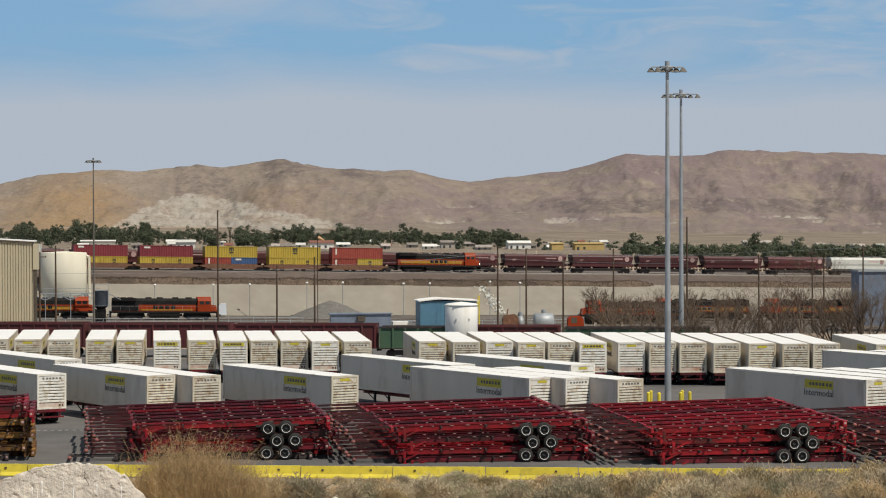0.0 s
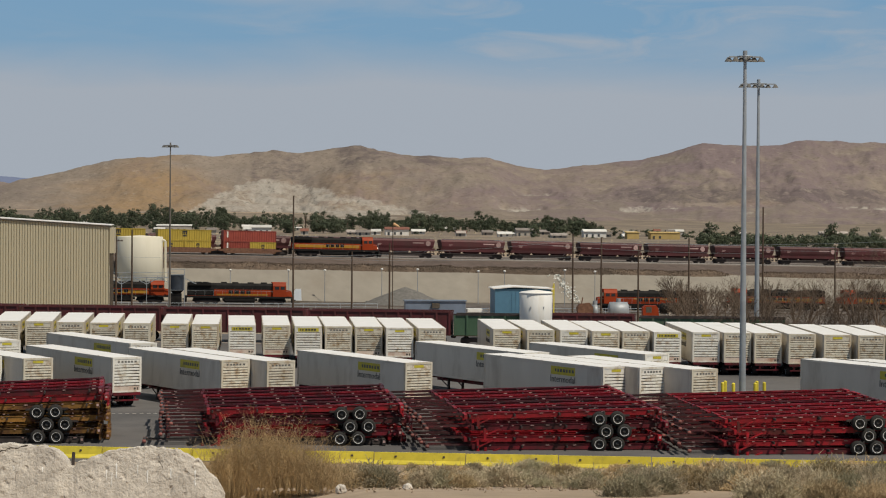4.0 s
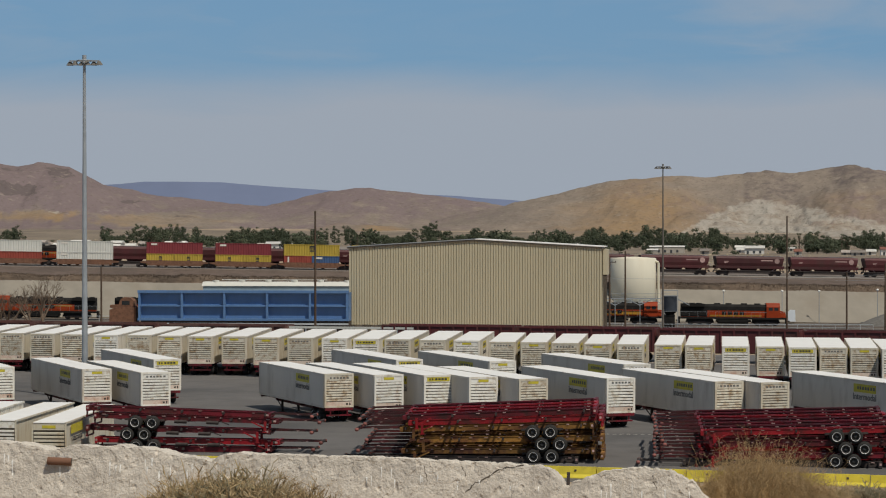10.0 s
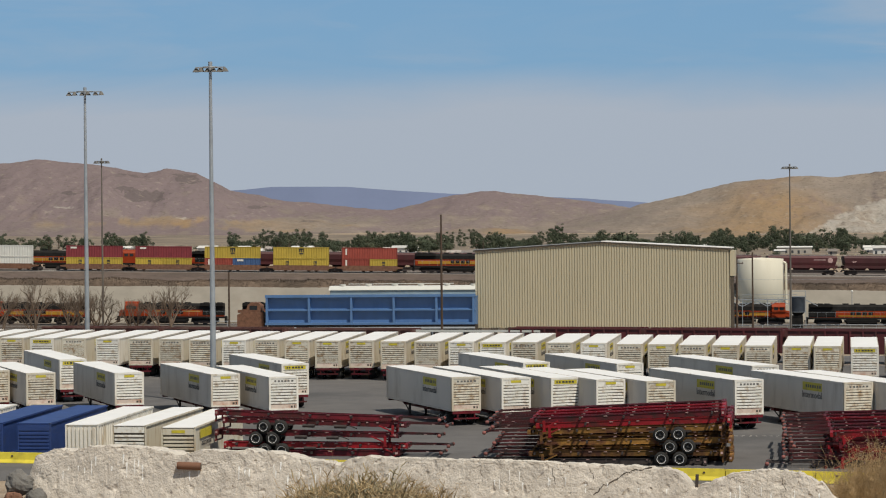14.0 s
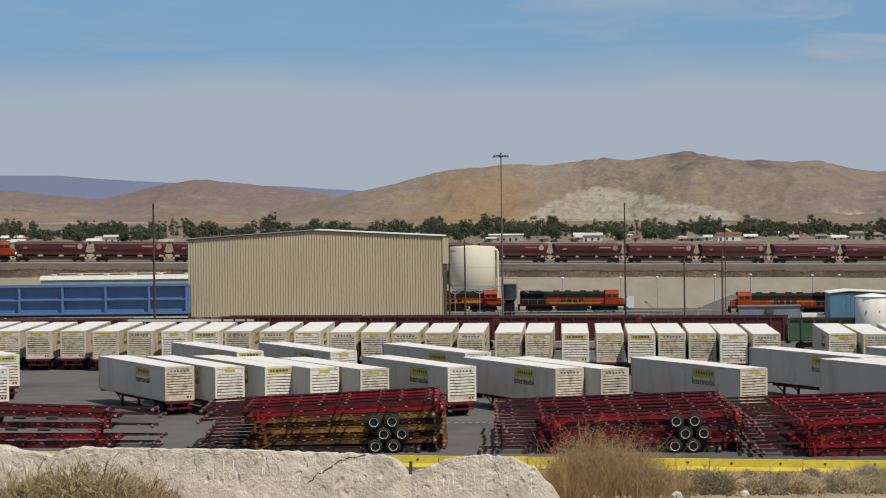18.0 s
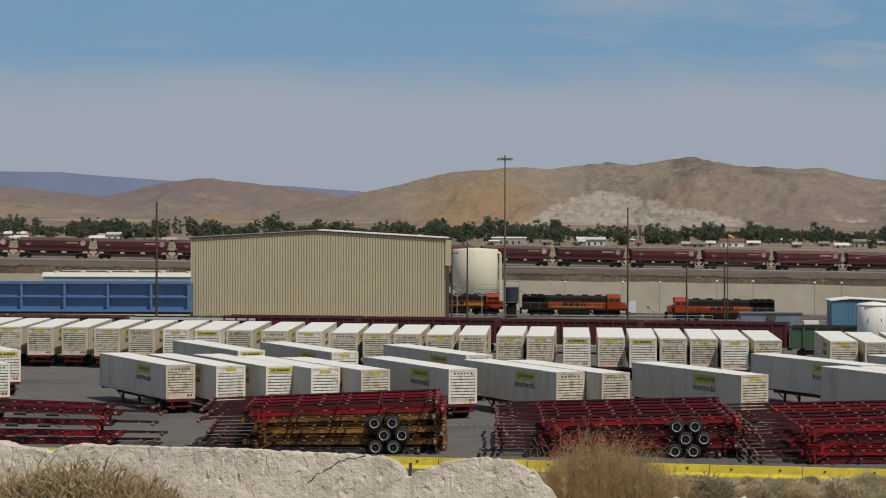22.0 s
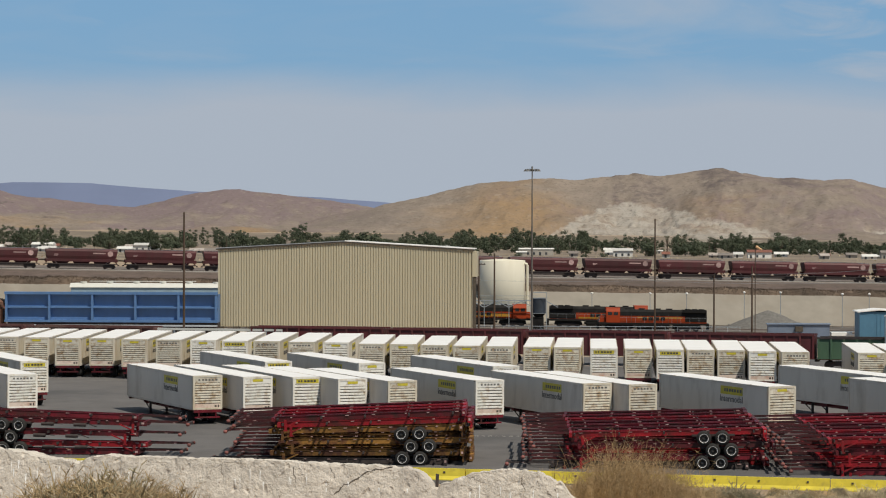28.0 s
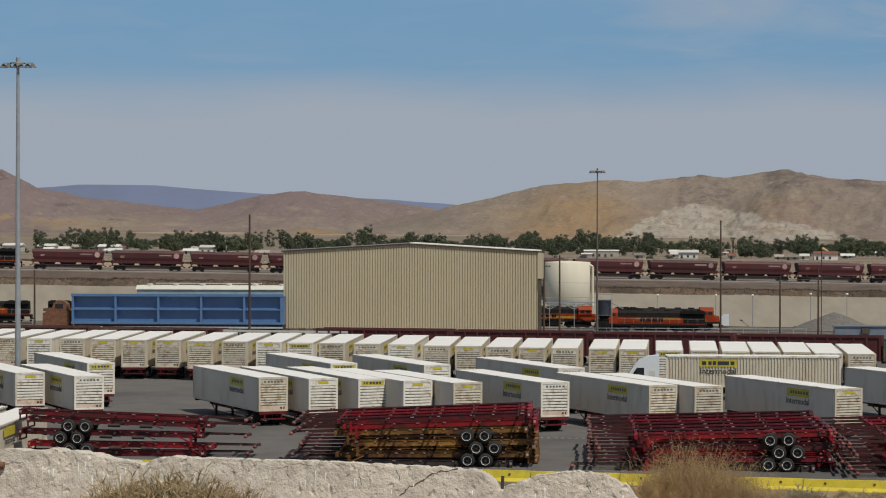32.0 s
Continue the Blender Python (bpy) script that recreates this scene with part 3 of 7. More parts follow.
# how high the pale quarry faces reach, by bearing, and where the slopes turn gold or craggy
CUT_TOP = [(-0.02, -0.003), (-0.0125, 0.0015), (-0.006, 0.0052), (0.002, 0.0085), (0.0075, 0.0112), (0.0128, 0.0128), (0.019, 0.0112), (0.028, 0.0098), (0.036, 0.0078), (0.045, 0.0064), (0.052, 0.0050), (0.06, 0.0030), (0.068, 0.0012), (0.09, -0.004)]
GOLD = [(-0.09, 0.1), (-0.06, 0.34), (-0.034, 0.62), (-0.022, 0.58), (-0.005, 0.36), (0.02, 0.3), (0.036, 0.46), (0.05, 0.36), (0.07, 0.3), (0.1, 0.16), (0.15, 0.02)]
CRAG = [(-0.02, 0.0), (0.002, 0.1), (0.012, 0.34), (0.026, 0.32), (0.034, 0.1), (0.044, 0.4), (0.054, 0.34), (0.064, 0.2), (0.072, 0.42), (0.082, 0.32), (0.094, 0.16), (0.14, 0.12), (0.3, 0.16)]


# dark rock fields, pale scars and golden banks of the stony hills: bearing, slope, half width, half height, strength
DARK = ((-0.2705, 0.0152, 0.0115, 0.0027, 0.85), (-0.278, 0.0186, 0.005, 0.0009, 0.7), (-0.2535, 0.0215, 0.008, 0.0035, 0.45), (-0.3005, 0.0166, 0.004, 0.001, 0.7), (-0.205, 0.0048, 0.006, 0.0007, 0.5), (-0.225, 0.0105, 0.006, 0.0008, 0.5))
PALE = ((-0.303, 0.0114, 0.008, 0.0012, 0.95), (-0.287, 0.0118, 0.004, 0.0008, 0.9), (-0.2545, 0.0066, 0.0042, 0.0012, 0.85), (-0.236, 0.0069, 0.004, 0.0008, 0.8))
BANK = ((-0.262, 0.0052, 0.022, 0.003, 0.27), (-0.215, 0.0036, 0.034, 0.0036, 0.25), (-0.3, 0.005, 0.02, 0.0016, 0.15))


def fields(spots, a, up):
    """How deep a bearing and slope lie in the strongest of these ragged patches."""
    rag = 0.45 * noise.fractal(Vector((a * 160, up * 700, 3)), 0.8, 2, 4)
    return max(s * ease(0.0, 0.5, 1 + rag - math.hypot((a - a_) / w, (up - u_) / h)) for a_, u_, w, h, s in spots)


def hill(name, ridge, y_foot, y_top, steps, mat, label, rough=1.0, kind=""):
    """A range whose crest follows a profile of slopes seen from the south; spurs and gullies run down from it."""
    m = Mesh()
    a0, a1 = ridge[0][0], ridge[-1][0]
    n, k = steps, 64
    mark, stone, gold, crags = [], [], [], []
    for i in range(n + 1):
        a = a0 + (a1 - a0) * i / n
        crest = EYE + along(ridge, a) * y_top
        for j in range(k + 1):
            t = j / k
            u = min(1, t / 0.86)
            apron = min(1.0, u / 0.16)
            steep = max(0.0, (u - 0.16) / 0.84)
            y = y_foot + (y_top - y_foot) * (0.62 * apron + 0.38 * steep) + (300 * (t - 0.86) / 0.14 if t > 0.86 else 0)
            x = a * y
            q = Vector((x * 0.0042, y * 0.0026, 1.7))
            spur = noise.ridged_multi_fractal(Vector((x * 0.0046, y * 0.0016, 1.7)), 0.9, 2.2, 6, 1.0, 2.0) * 0.55
            broad = noise.fractal(Vector((x * 0.0042, y * 0.0015, 8.3)), 1.0, 2.1, 3)
            fine = noise.fractal(Vector((x * 0.024, y * 0.014, 4.1)), 0.8, 2.0, 6)
            foot = land(x, y_foot) - 3
            crag = noise.ridged_multi_fractal(q * 7.0, 0.8, 2.2, 4, 1.0, 2.0) - 0.9
            base = foot + (crest - foot) * (0.13 * apron + 0.87 * steep ** 1.12)
            top_rock = ease(0.6, 0.85, u) * along(CRAG, a) if kind == "quarried" else 0.0
            wob = rough * (crest - foot) * (0.24 * (spur - 0.5) + 0.30 * broad + 0.055 * fine + (0.010 + 0.03 * ease(0.55, 0.9, u) * rocky(a) + 0.05 * top_rock) * crag) * math.sin(math.pi * min(1, u)) ** 0.8
            z = base + wob + (rough * (2.0 * fine + 5 * top_rock * crag) if u > 0.95 else 0)
            if t > 0.86:
                z = crest - (t - 0.86) / 0.14 * 40
            hit = 0.0
            if kind == "quarried" and t < 0.86:
                up = (z - EYE) / y
                wave = 0.0012 * noise.fractal(Vector((a * 130, up * 300, 0)), 0.8, 2, 4)
                hit = ease(-0.0012, 0.0014, along(CUT_TOP, a) - up + wave)
                # a pale graded road higher up to the east, and bare earth at the foot
                road = 0.0046 + 0.0016 * math.sin((a - 0.09) * 42)
                hit = max(hit, 0.72 * ease(0.0010, 0.0003, abs(up - road)) * ease(0.085, 0.1, a) * (1 - ease(0.13, 0.15, a)))
                earth_cut = noise.fractal(Vector((a * 42, up * 420, 6)), 0.9, 2, 4)
                hit = max(hit, 1.5 * max(0.0, earth_cut) * ease(-0.004, -0.001, up) * (1 - ease(0.002, 0.006, up)) * ease(0.06, 0.1, a))
                # benches of the quarry
                b = 7.0
                f = (z + 4 * fine) / b
                z += 0.8 * (b * (math.floor(f) + ease(0.55, 1.0, f - math.floor(f))) - b * f) * ease(0.3, 0.8, hit)
            elif kind == "stony":
                up = (z - EYE) / y
                hit = max(0.7 * max(0.0, noise.noise(Vector((a * 60, u * 9, 5)))) * (1 - ease(0.2, 0.5, u)), fields(PALE, a, up))
            m.v.append((x, y, z - 1.0))
            stone.append(rocky(a) + (0.10 if kind == "quarried" else 0.34) * (u - 0.5) + 0.16 * crag - (1.1 * fields(BANK, a, (z - EYE) / y) if kind == "stony" else 0.0))
            gold.append(along(GOLD, a) * (1 - 0.35 * ease(0.6, 0.95, u)) + (0.6 * max(0.0, noise.noise(Vector((a * 30, u * 7, 4)))) * (1 - ease(0.3, 0.5, u)) * ease(0.12, 0.18, a)) if kind == "quarried" else 0.2 * (1 - ease(0.15, 0.4, u)) + 0.7 * max(0.0, noise.noise(Vector((a * 50, u * 6, 9)))) * (1 - ease(0.2, 0.5, u)) + fields(BANK, a, (z - EYE) / y))
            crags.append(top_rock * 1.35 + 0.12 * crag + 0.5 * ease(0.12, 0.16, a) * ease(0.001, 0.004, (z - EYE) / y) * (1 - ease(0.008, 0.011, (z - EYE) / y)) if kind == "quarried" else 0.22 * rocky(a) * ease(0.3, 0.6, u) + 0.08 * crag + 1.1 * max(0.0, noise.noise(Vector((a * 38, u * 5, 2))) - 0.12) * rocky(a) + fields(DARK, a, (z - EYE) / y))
            mark.append(0.5 * hit)
    for i in range(n):
        for j in range(k):
            p = i * (k + 1) + j
            m.f.append((p, p + k + 1, p + k + 2, p + 1))
            m.smooth.append(True)
    ob = setting(name, m, mat, label, "hill")
    if kind:
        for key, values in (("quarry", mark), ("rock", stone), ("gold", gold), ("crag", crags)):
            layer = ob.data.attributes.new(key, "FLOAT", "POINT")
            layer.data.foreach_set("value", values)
    return ob


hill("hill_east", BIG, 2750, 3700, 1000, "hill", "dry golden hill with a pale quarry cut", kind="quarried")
hill("hill_middle", SMALL, 3050, 4000, 280, "hill", "low rounded dry hill", kind="stony")
hill("hill_west", RIDGE, 2950, 3900, 560, "hill", "purple-brown rocky desert hill", kind="stony")
hill("hill_far", FAR, 4300, 4500, 60, "hilldist", "far mountain range with haze painted in as blue", rough=0.3)

# ---- rails ----


def track(name, line, z, x0, x1, label, mat="rail"):
    m = Mesh()
    n = 40
    for off in (-0.75, 0.75):
        for i in range(n):
            xa, xb = x0 + (x1 - x0) * i / n, x0 + (x1 - x0) * (i + 1) / n
            m.bar((xa, line(xa) + off, z(xa) + 0.12), (xb, line(xb) + off, z(xb) + 0.12), 0.16)
    return setting(name, m, mat, label, "track")


track("track_main_south", main_y, main_z, -260, 260, "main line rails with sun glint painted in", "railglint")
track("track_main_north", lambda x: main_y(x) + 7, main_z, -260, 260, "second main line rails under parked hoppers")
track("track_yard", yard_y, yard_z, -240, 240, "locomotive yard rails")
track("track_yard_front", lambda x: yard_y(x) - 17, yard_z, -240, 240, "yard lead rails")

# ---- trailers in the lot ----
TL, TW, TB, TH = 16.15, 2.59, 1.22, 4.05  # length, width, floor, top


def letters(text, size, mat, parent, m, name="lettering"):
    c = bpy.data.curves.new(name, "FONT")
    c.body, c.size, c.align_x, c.align_y = text, size, "CENTER", "CENTER"
    c.extrude, c.resolution_u = 0.008, 2
    tmp = bpy.data.objects.new(name, c)
    scene.collection.objects.link(tmp)
    bpy.context.view_layer.update()
    me = bpy.data.meshes.new_from_object(tmp)
    bpy.data.objects.remove(tmp)
    me.materials.clear()
    me.materials.append(M[mat])
    return part(name, me, mat, parent, m=m)


def wheel(parent, x, y, z, r=0.5, w=0.28, axis="x", data={}):
    key = (r, w, axis)
    if key not in data:
        t = Mesh().lathe([(r * 0.46, -w / 2), (r * 0.93, -w / 2), (r, -w * 0.36), (r, w * 0.36), (r * 0.93, w / 2), (r * 0.46, w / 2)], 20, axis)
        h = Mesh().lathe([(0.0, w * 0.30), (r * 0.22, w * 0.34), (r * 0.24, w * 0.12), (r * 0.42, w * 0.10), (r * 0.47, w * 0.40)], 16, axis)
        h.lathe([(0.0, -w * 0.30), (r * 0.22, -w * 0.34), (r * 0.24, -w * 0.12), (r * 0.42, -w * 0.10), (r * 0.47, -w * 0.40)], 16, axis)
        h.lathe([(r * 0.47, w * 0.47), (r * 0.62, w * 0.515)], 20, axis).lathe([(r * 0.47, -w * 0.47), (r * 0.62, -w * 0.515)], 20, axis)
        hub = h.data("rim", M["rim"])
        hub.materials.append(M["hubdark"])
        for p in hub.polygons:
            c = p.center
            rad = math.hypot(c.y, c.z) if axis == "x" else math.hypot(c.x, c.z)
            p.material_index = 0 if rad > r * 0.5 else 1
        data[key] = (t.data("tyre", M["tyre"]), hub)
    a = part("wheel", data[key][0], "tyre", parent, m=Matrix.Translation((x, y, z)))
    part("rim", data[key][1], "rim", a, "grey steel rim")
    return a


def chassis_under(t, paint):
    """The skeletal chassis below a box: beams, axles, wheels, legs; y runs from the near end (0) to the far end."""
    f = Mesh()
    for x in (-0.48, 0.48):
        f.box(x - 0.07, 0.1, 0.80, x + 0.07, TL - 2.4, 1.14)
        f.box(x - 0.07, TL - 2.4, 0.98, x + 0.07, TL - 0.1, 1.14)
    for y in (0.05, 3, 6, 9, 12, TL - 0.3):
        f.box(-1.2, y, 1.0, 1.2, y + 0.18, 1.16)
    part("chassis_frame", f, paint, t, "red steel chassis frame")
    b = Mesh().box(-1.22, -0.06, 0.98, 1.22, 0.05, 1.2)
    b.box(-1.1, -0.02, 0.52, 1.1, 0.06, 0.64).box(-0.8, -0.02, 0.6, -0.7, 0.06, 1.0).box(0.7, -0.02, 0.6, 0.8, 0.06, 1.0)
    part("rear_bumper", b, paint, t)
    for y in (1.6, 2.85):
        part("axle", Mesh().tube((-1.0, y, 0.5), (1.0, y, 0.5), 0.07), "beamdark", t)
        for x in (-0.95, 0.95):
            wheel(t, x, y, 0.5, 0.5, 0.56)
    for x in (-0.75, 0.75):
        g = Mesh().box(x - 0.08, 11.6, 0.05, x + 0.08, 11.78, 1.05).box(x - 0.16, 11.52, 0, x + 0.16, 11.86, 0.05)
        g.bar((x, 11.7, 0.3), (x, 13.0, 1.0), 0.07)
        part("landing_leg", g, "beamdark", t)


def ribbed_end(t, mat, y, rows=7, sign="small"):
    """The near end: a dark sheet as painted gap shade, broad horizontal slats before it in a frame, with a sign above.
    """
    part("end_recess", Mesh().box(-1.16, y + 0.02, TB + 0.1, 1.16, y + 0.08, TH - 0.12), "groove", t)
    fr = Mesh().box(-1.295, y - 0.05, TB, -1.13, y + 0.10, TH).box(1.13, y - 0.05, TB, 1.295, y + 0.10, TH)
    fr.box(-1.13, y - 0.05, TH - 0.16, 1.13, y + 0.1, TH).box(-1.13, y - 0.05, TB, 1.13, y + 0.1, TB + 0.14)
    part("end_frame", fr, mat, t)
    top = TH - 0.62
    step = (top - (TB + 0.5)) / rows
    s = Mesh()
    for i in range(rows):
        z = TB + 0.5 + i * step
        s.prism([(y - 0.05, z + step * 0.2), (y - 0.05, z + step * 0.78), (y + 0.015, z + step * 0.86), (y + 0.015, z + step * 0.10)], -1.13, 1.13)
    slat = "slatcream" if mat == "cream" else "slat"
    tagged(part("slatted_panel", s, slat, t), kind="stuff")
    part("lower_panel", Mesh().box(-1.13, y - 0.02, TB + 0.14, 1.13, y + 0.01, TB + 0.48), "stained", t, "rust-stained lower panel")
    part("upper_panel", Mesh().box(-1.13, y - 0.02, TH - 0.60, 1.13, y + 0.01, TH - 0.16), slat, t)
    if sign == "small":
        part("sign", Mesh().box(-0.45, y - 0.04, TH - 0.42, 0.45, y - 0.02, TH - 0.22), "yellow", t, "small yellow sign")
    elif sign == "wide":
        part("sign", Mesh().box(-1.0, y - 0.04, TH - 0.52, 1.0, y - 0.02, TH - 0.2), "yellow", t, "wide yellow sign")
        mk = Mesh()
        for xa, xb in ((-0.82, -0.7), (-0.6, -0.46), (-0.3, -0.1), (-0.02, 0.18), (0.26, 0.46), (0.54, 0.74)):
            mk.box(xa, y - 0.048, TH - 0.43, xb, y - 0.041, TH - 0.27)
        tagged(part("sign_mark", mk, "ink", t), kind="stuff")
    else:
        mk = Mesh()
        for xa, xb in ((-0.82, -0.66), (-0.5, -0.32), (-0.22, -0.04), (0.06, 0.24), (0.34, 0.52), (0.66, 0.86)):
            mk.box(xa, y - 0.034, TH - 0.44, xb, y - 0.021, TH - 0.3)
        tagged(part("sign_mark", mk, "fadedink", t), kind="stuff")
    pl = Mesh().box(0.62, y - 0.04, TB + 0.2, 0.8, y - 0.021, TB + 0.36).box(0.9, y - 0.04, TB + 0.18, 1.02, y - 0.021, TB + 0.38)
    part("placard", pl, "groove", t)


def trailer(label, mat="white", side="side", sign="small", side_sign=True, rows=7):
    """A container on a road chassis: near end at y = 0, length along +y, standing on z = 0."""
    t = thing("container_trailer", label, "trailer", "trailers in the lot")
    W = TW / 2
    body = Mesh()
    body.box(-W + 0.06, 0.10, TB, W - 0.06, TL - 0.02, TH - 0.06)
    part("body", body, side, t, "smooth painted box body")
    # west panels take the greyer side paint, with shade put into its colour
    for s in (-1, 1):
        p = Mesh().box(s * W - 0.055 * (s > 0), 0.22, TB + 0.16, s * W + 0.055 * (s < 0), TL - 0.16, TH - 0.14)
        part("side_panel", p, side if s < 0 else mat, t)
    for s in (-1, 1):
        rl = Mesh()
        rl.box(s * W - 0.04, 0.1, TB - 0.02, s * W + 0.04, TL, TB + 0.16)
        rl.box(s * W - 0.04, 0.1, TH - 0.15, s * W + 0.03, TL, TH - 0.01)
        for y in (2.4, 8.0, 13.7):
            rl.box(s * W - 0.05, y, TH - 0.12, s * W + 0.05, y + 0.16, TH + 0.02)
        rl.box(s * W - 0.04, TL - 0.16, TB, s * W + 0.035, TL, TH - 0.02).box(s * W - 0.04, 0.1, TB, s * W + 0.035, 0.24, TH - 0.02)
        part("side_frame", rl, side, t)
    rf = Mesh().prism([(-W, TH - 0.06), (-W, TH - 0.015), (-W + 0.25, TH), (W - 0.25, TH), (W, TH - 0.015), (W, TH - 0.06)], 0.02, TL - 0.02, "y")
    part("roof", rf, "roof", t, "sun-bleached white roof")
    ribbed_end(t, mat, 0.0, rows, sign)
    part("front_wall", Mesh().box(-W, TL - 0.02, TB, W, TL + 0.04, TH), mat, t)
    if side_sign:
        for s in (-1, 1):
            yc = 5.2
            x = s * (W + 0.012)
            part("side_sign", Mesh().box(x - 0.01, yc - 1.6, TH - 1.0, x + 0.01, yc + 1.6, TH - 0.34), "yellow", t, "yellow side sign")
            mk = Mesh()
            for ya, yb in ((-1.45, -1.2), (-1.05, -0.82), (-0.65, -0.4), (-0.3, -0.02), (0.1, 0.36), (0.48, 0.72), (0.84, 1.05)):
                mk.box(x - 0.016, yc + ya, TH - 0.78, x + 0.016, yc + yb, TH - 0.53)
            tagged(part("sign_mark", mk, "fadedink", t), kind="stuff")
            letters("Intermodal", 0.76, "fadedink", t, Matrix.Translation((x + 0.01 * s, yc, TH - 1.36)) @ pose(0, 0, 0, 90, 0, 90 * s))
    chassis_under(t, "red")
    return t


VARIANTS = [
    trailer("white intermodal container on a red chassis, small yellow end sign", "white"),
    trailer("white container trailer with a wide yellow end sign", "white", sign="wide"),
    trailer("stained cream container trailer with dark end lettering", "cream", sign="plain", rows=8),
    trailer("weathered cream container on a red chassis, lettered end", "cream", sign="small", rows=8),
    trailer("white container trailer with a plain lettered end", "white", sign="plain"),
]
USED = set()


def place_trailer(kind, m):
    v = VARIANTS[kind]
    if kind not in USED:
        USED.add(kind)
        v.matrix_basis = m
        return v
    return copy_thing(v, m)


def row_y(x):
    return 259.5 - 0.2 * x - 2.4 * ease(-45, 5, x)


def set_on_lot(x, y, yaw):
    """A pose on the rising lot, turned by yaw degrees."""
    return Matrix.Translation((x, y, lot(y) + 0.03)) @ pose(0, 0, 0, math.degrees(0.018) * math.cos(radians(yaw)), 0, yaw)


# the back row, nose to the tracks, near ends in one line
ROW_X = [-93.1, -89.6, -86.2] + [-82.9, -79.6, -76.1, -72.7, -69.5, -66.2, -62.8, -59.6, -56.4, -53.2, -49.9, -46.5, -43.1, -39.7, -36.5, -33.4, -29.9, -26.5, -22.9, -19.8, -16.7]
ROW_X += [-13.5, -10.3, -6.6, -3.6, 0.0, 3.4, 6.5, 9.5, 12.5, 15.5, 18.7, 26.2, 29.5, 32.9, 36.0, 39.1, 42.2, 46.2, 49.4, 52.5, 55.9, 59.4, 62.8, 66.1]
ROW_X += [72.5, 75.8, 79.2, 82.4, 85.8]
rng = random.Random(5)
for x in ROW_X:
    y = row_y(x)
    xc = x * y / 262 + TW / 2
    place_trailer(rng.choice([0, 1, 2, 3, 3, 3, 2, 2]), set_on_lot(xc, y + rng.uniform(-0.5, 0.5), rng.uniform(-0.8, 0.8)))

# slanted trailers in the middle of the lot: near west corner of the top, kind, yaw
LOT = [(-84.0, 229.0, 0), (-76.2, 226.1, 3), (-71.1, 223.2, 3), (-73.5, 241.0, 1), (-63.2, 223.4, 0), (-54.2, 221.6, 0), (-48.4, 218.3, 4), (-50.8, 234.4, 1),
       (-32.8, 217.8, 2), (-28.5, 216.8, 0), (-24.4, 216.8, 1), (-20.5, 214.9, 0), (-16.3, 213.2, 3), (-9.3, 214.4, 4), (-0.6, 211.7, 2), (3.0, 210.9, 2),
       (13.9, 209.4, 3), (29.1, 205.5, 0), (31.9, 205.0, 4), (35.7, 203.2, 2), (34.6, 219.4, 0), (54.7, 200.5, 0), (58.4, 199.8, 1), (62.2, 199.0, 0), (66.0, 198.4, 4),
       (24.6, 220.5, 4), (-29.0, 235.5, 1), (-20.5, 234.0, 0), (-8.5, 231.0, 4), (68.0, 221.0, 0), (72.0, 220.0, 4)]
for x, y, k in LOT:
    yaw = 29.6 + rng.uniform(-0.7, 0.7)
    a = radians(yaw)
    place_trailer(k, set_on_lot(x + TW / 2 * math.cos(a), y + TW / 2 * math.sin(a), yaw))


# ---- stacked chassis ----
CL, NECK = 17.0, 3.2


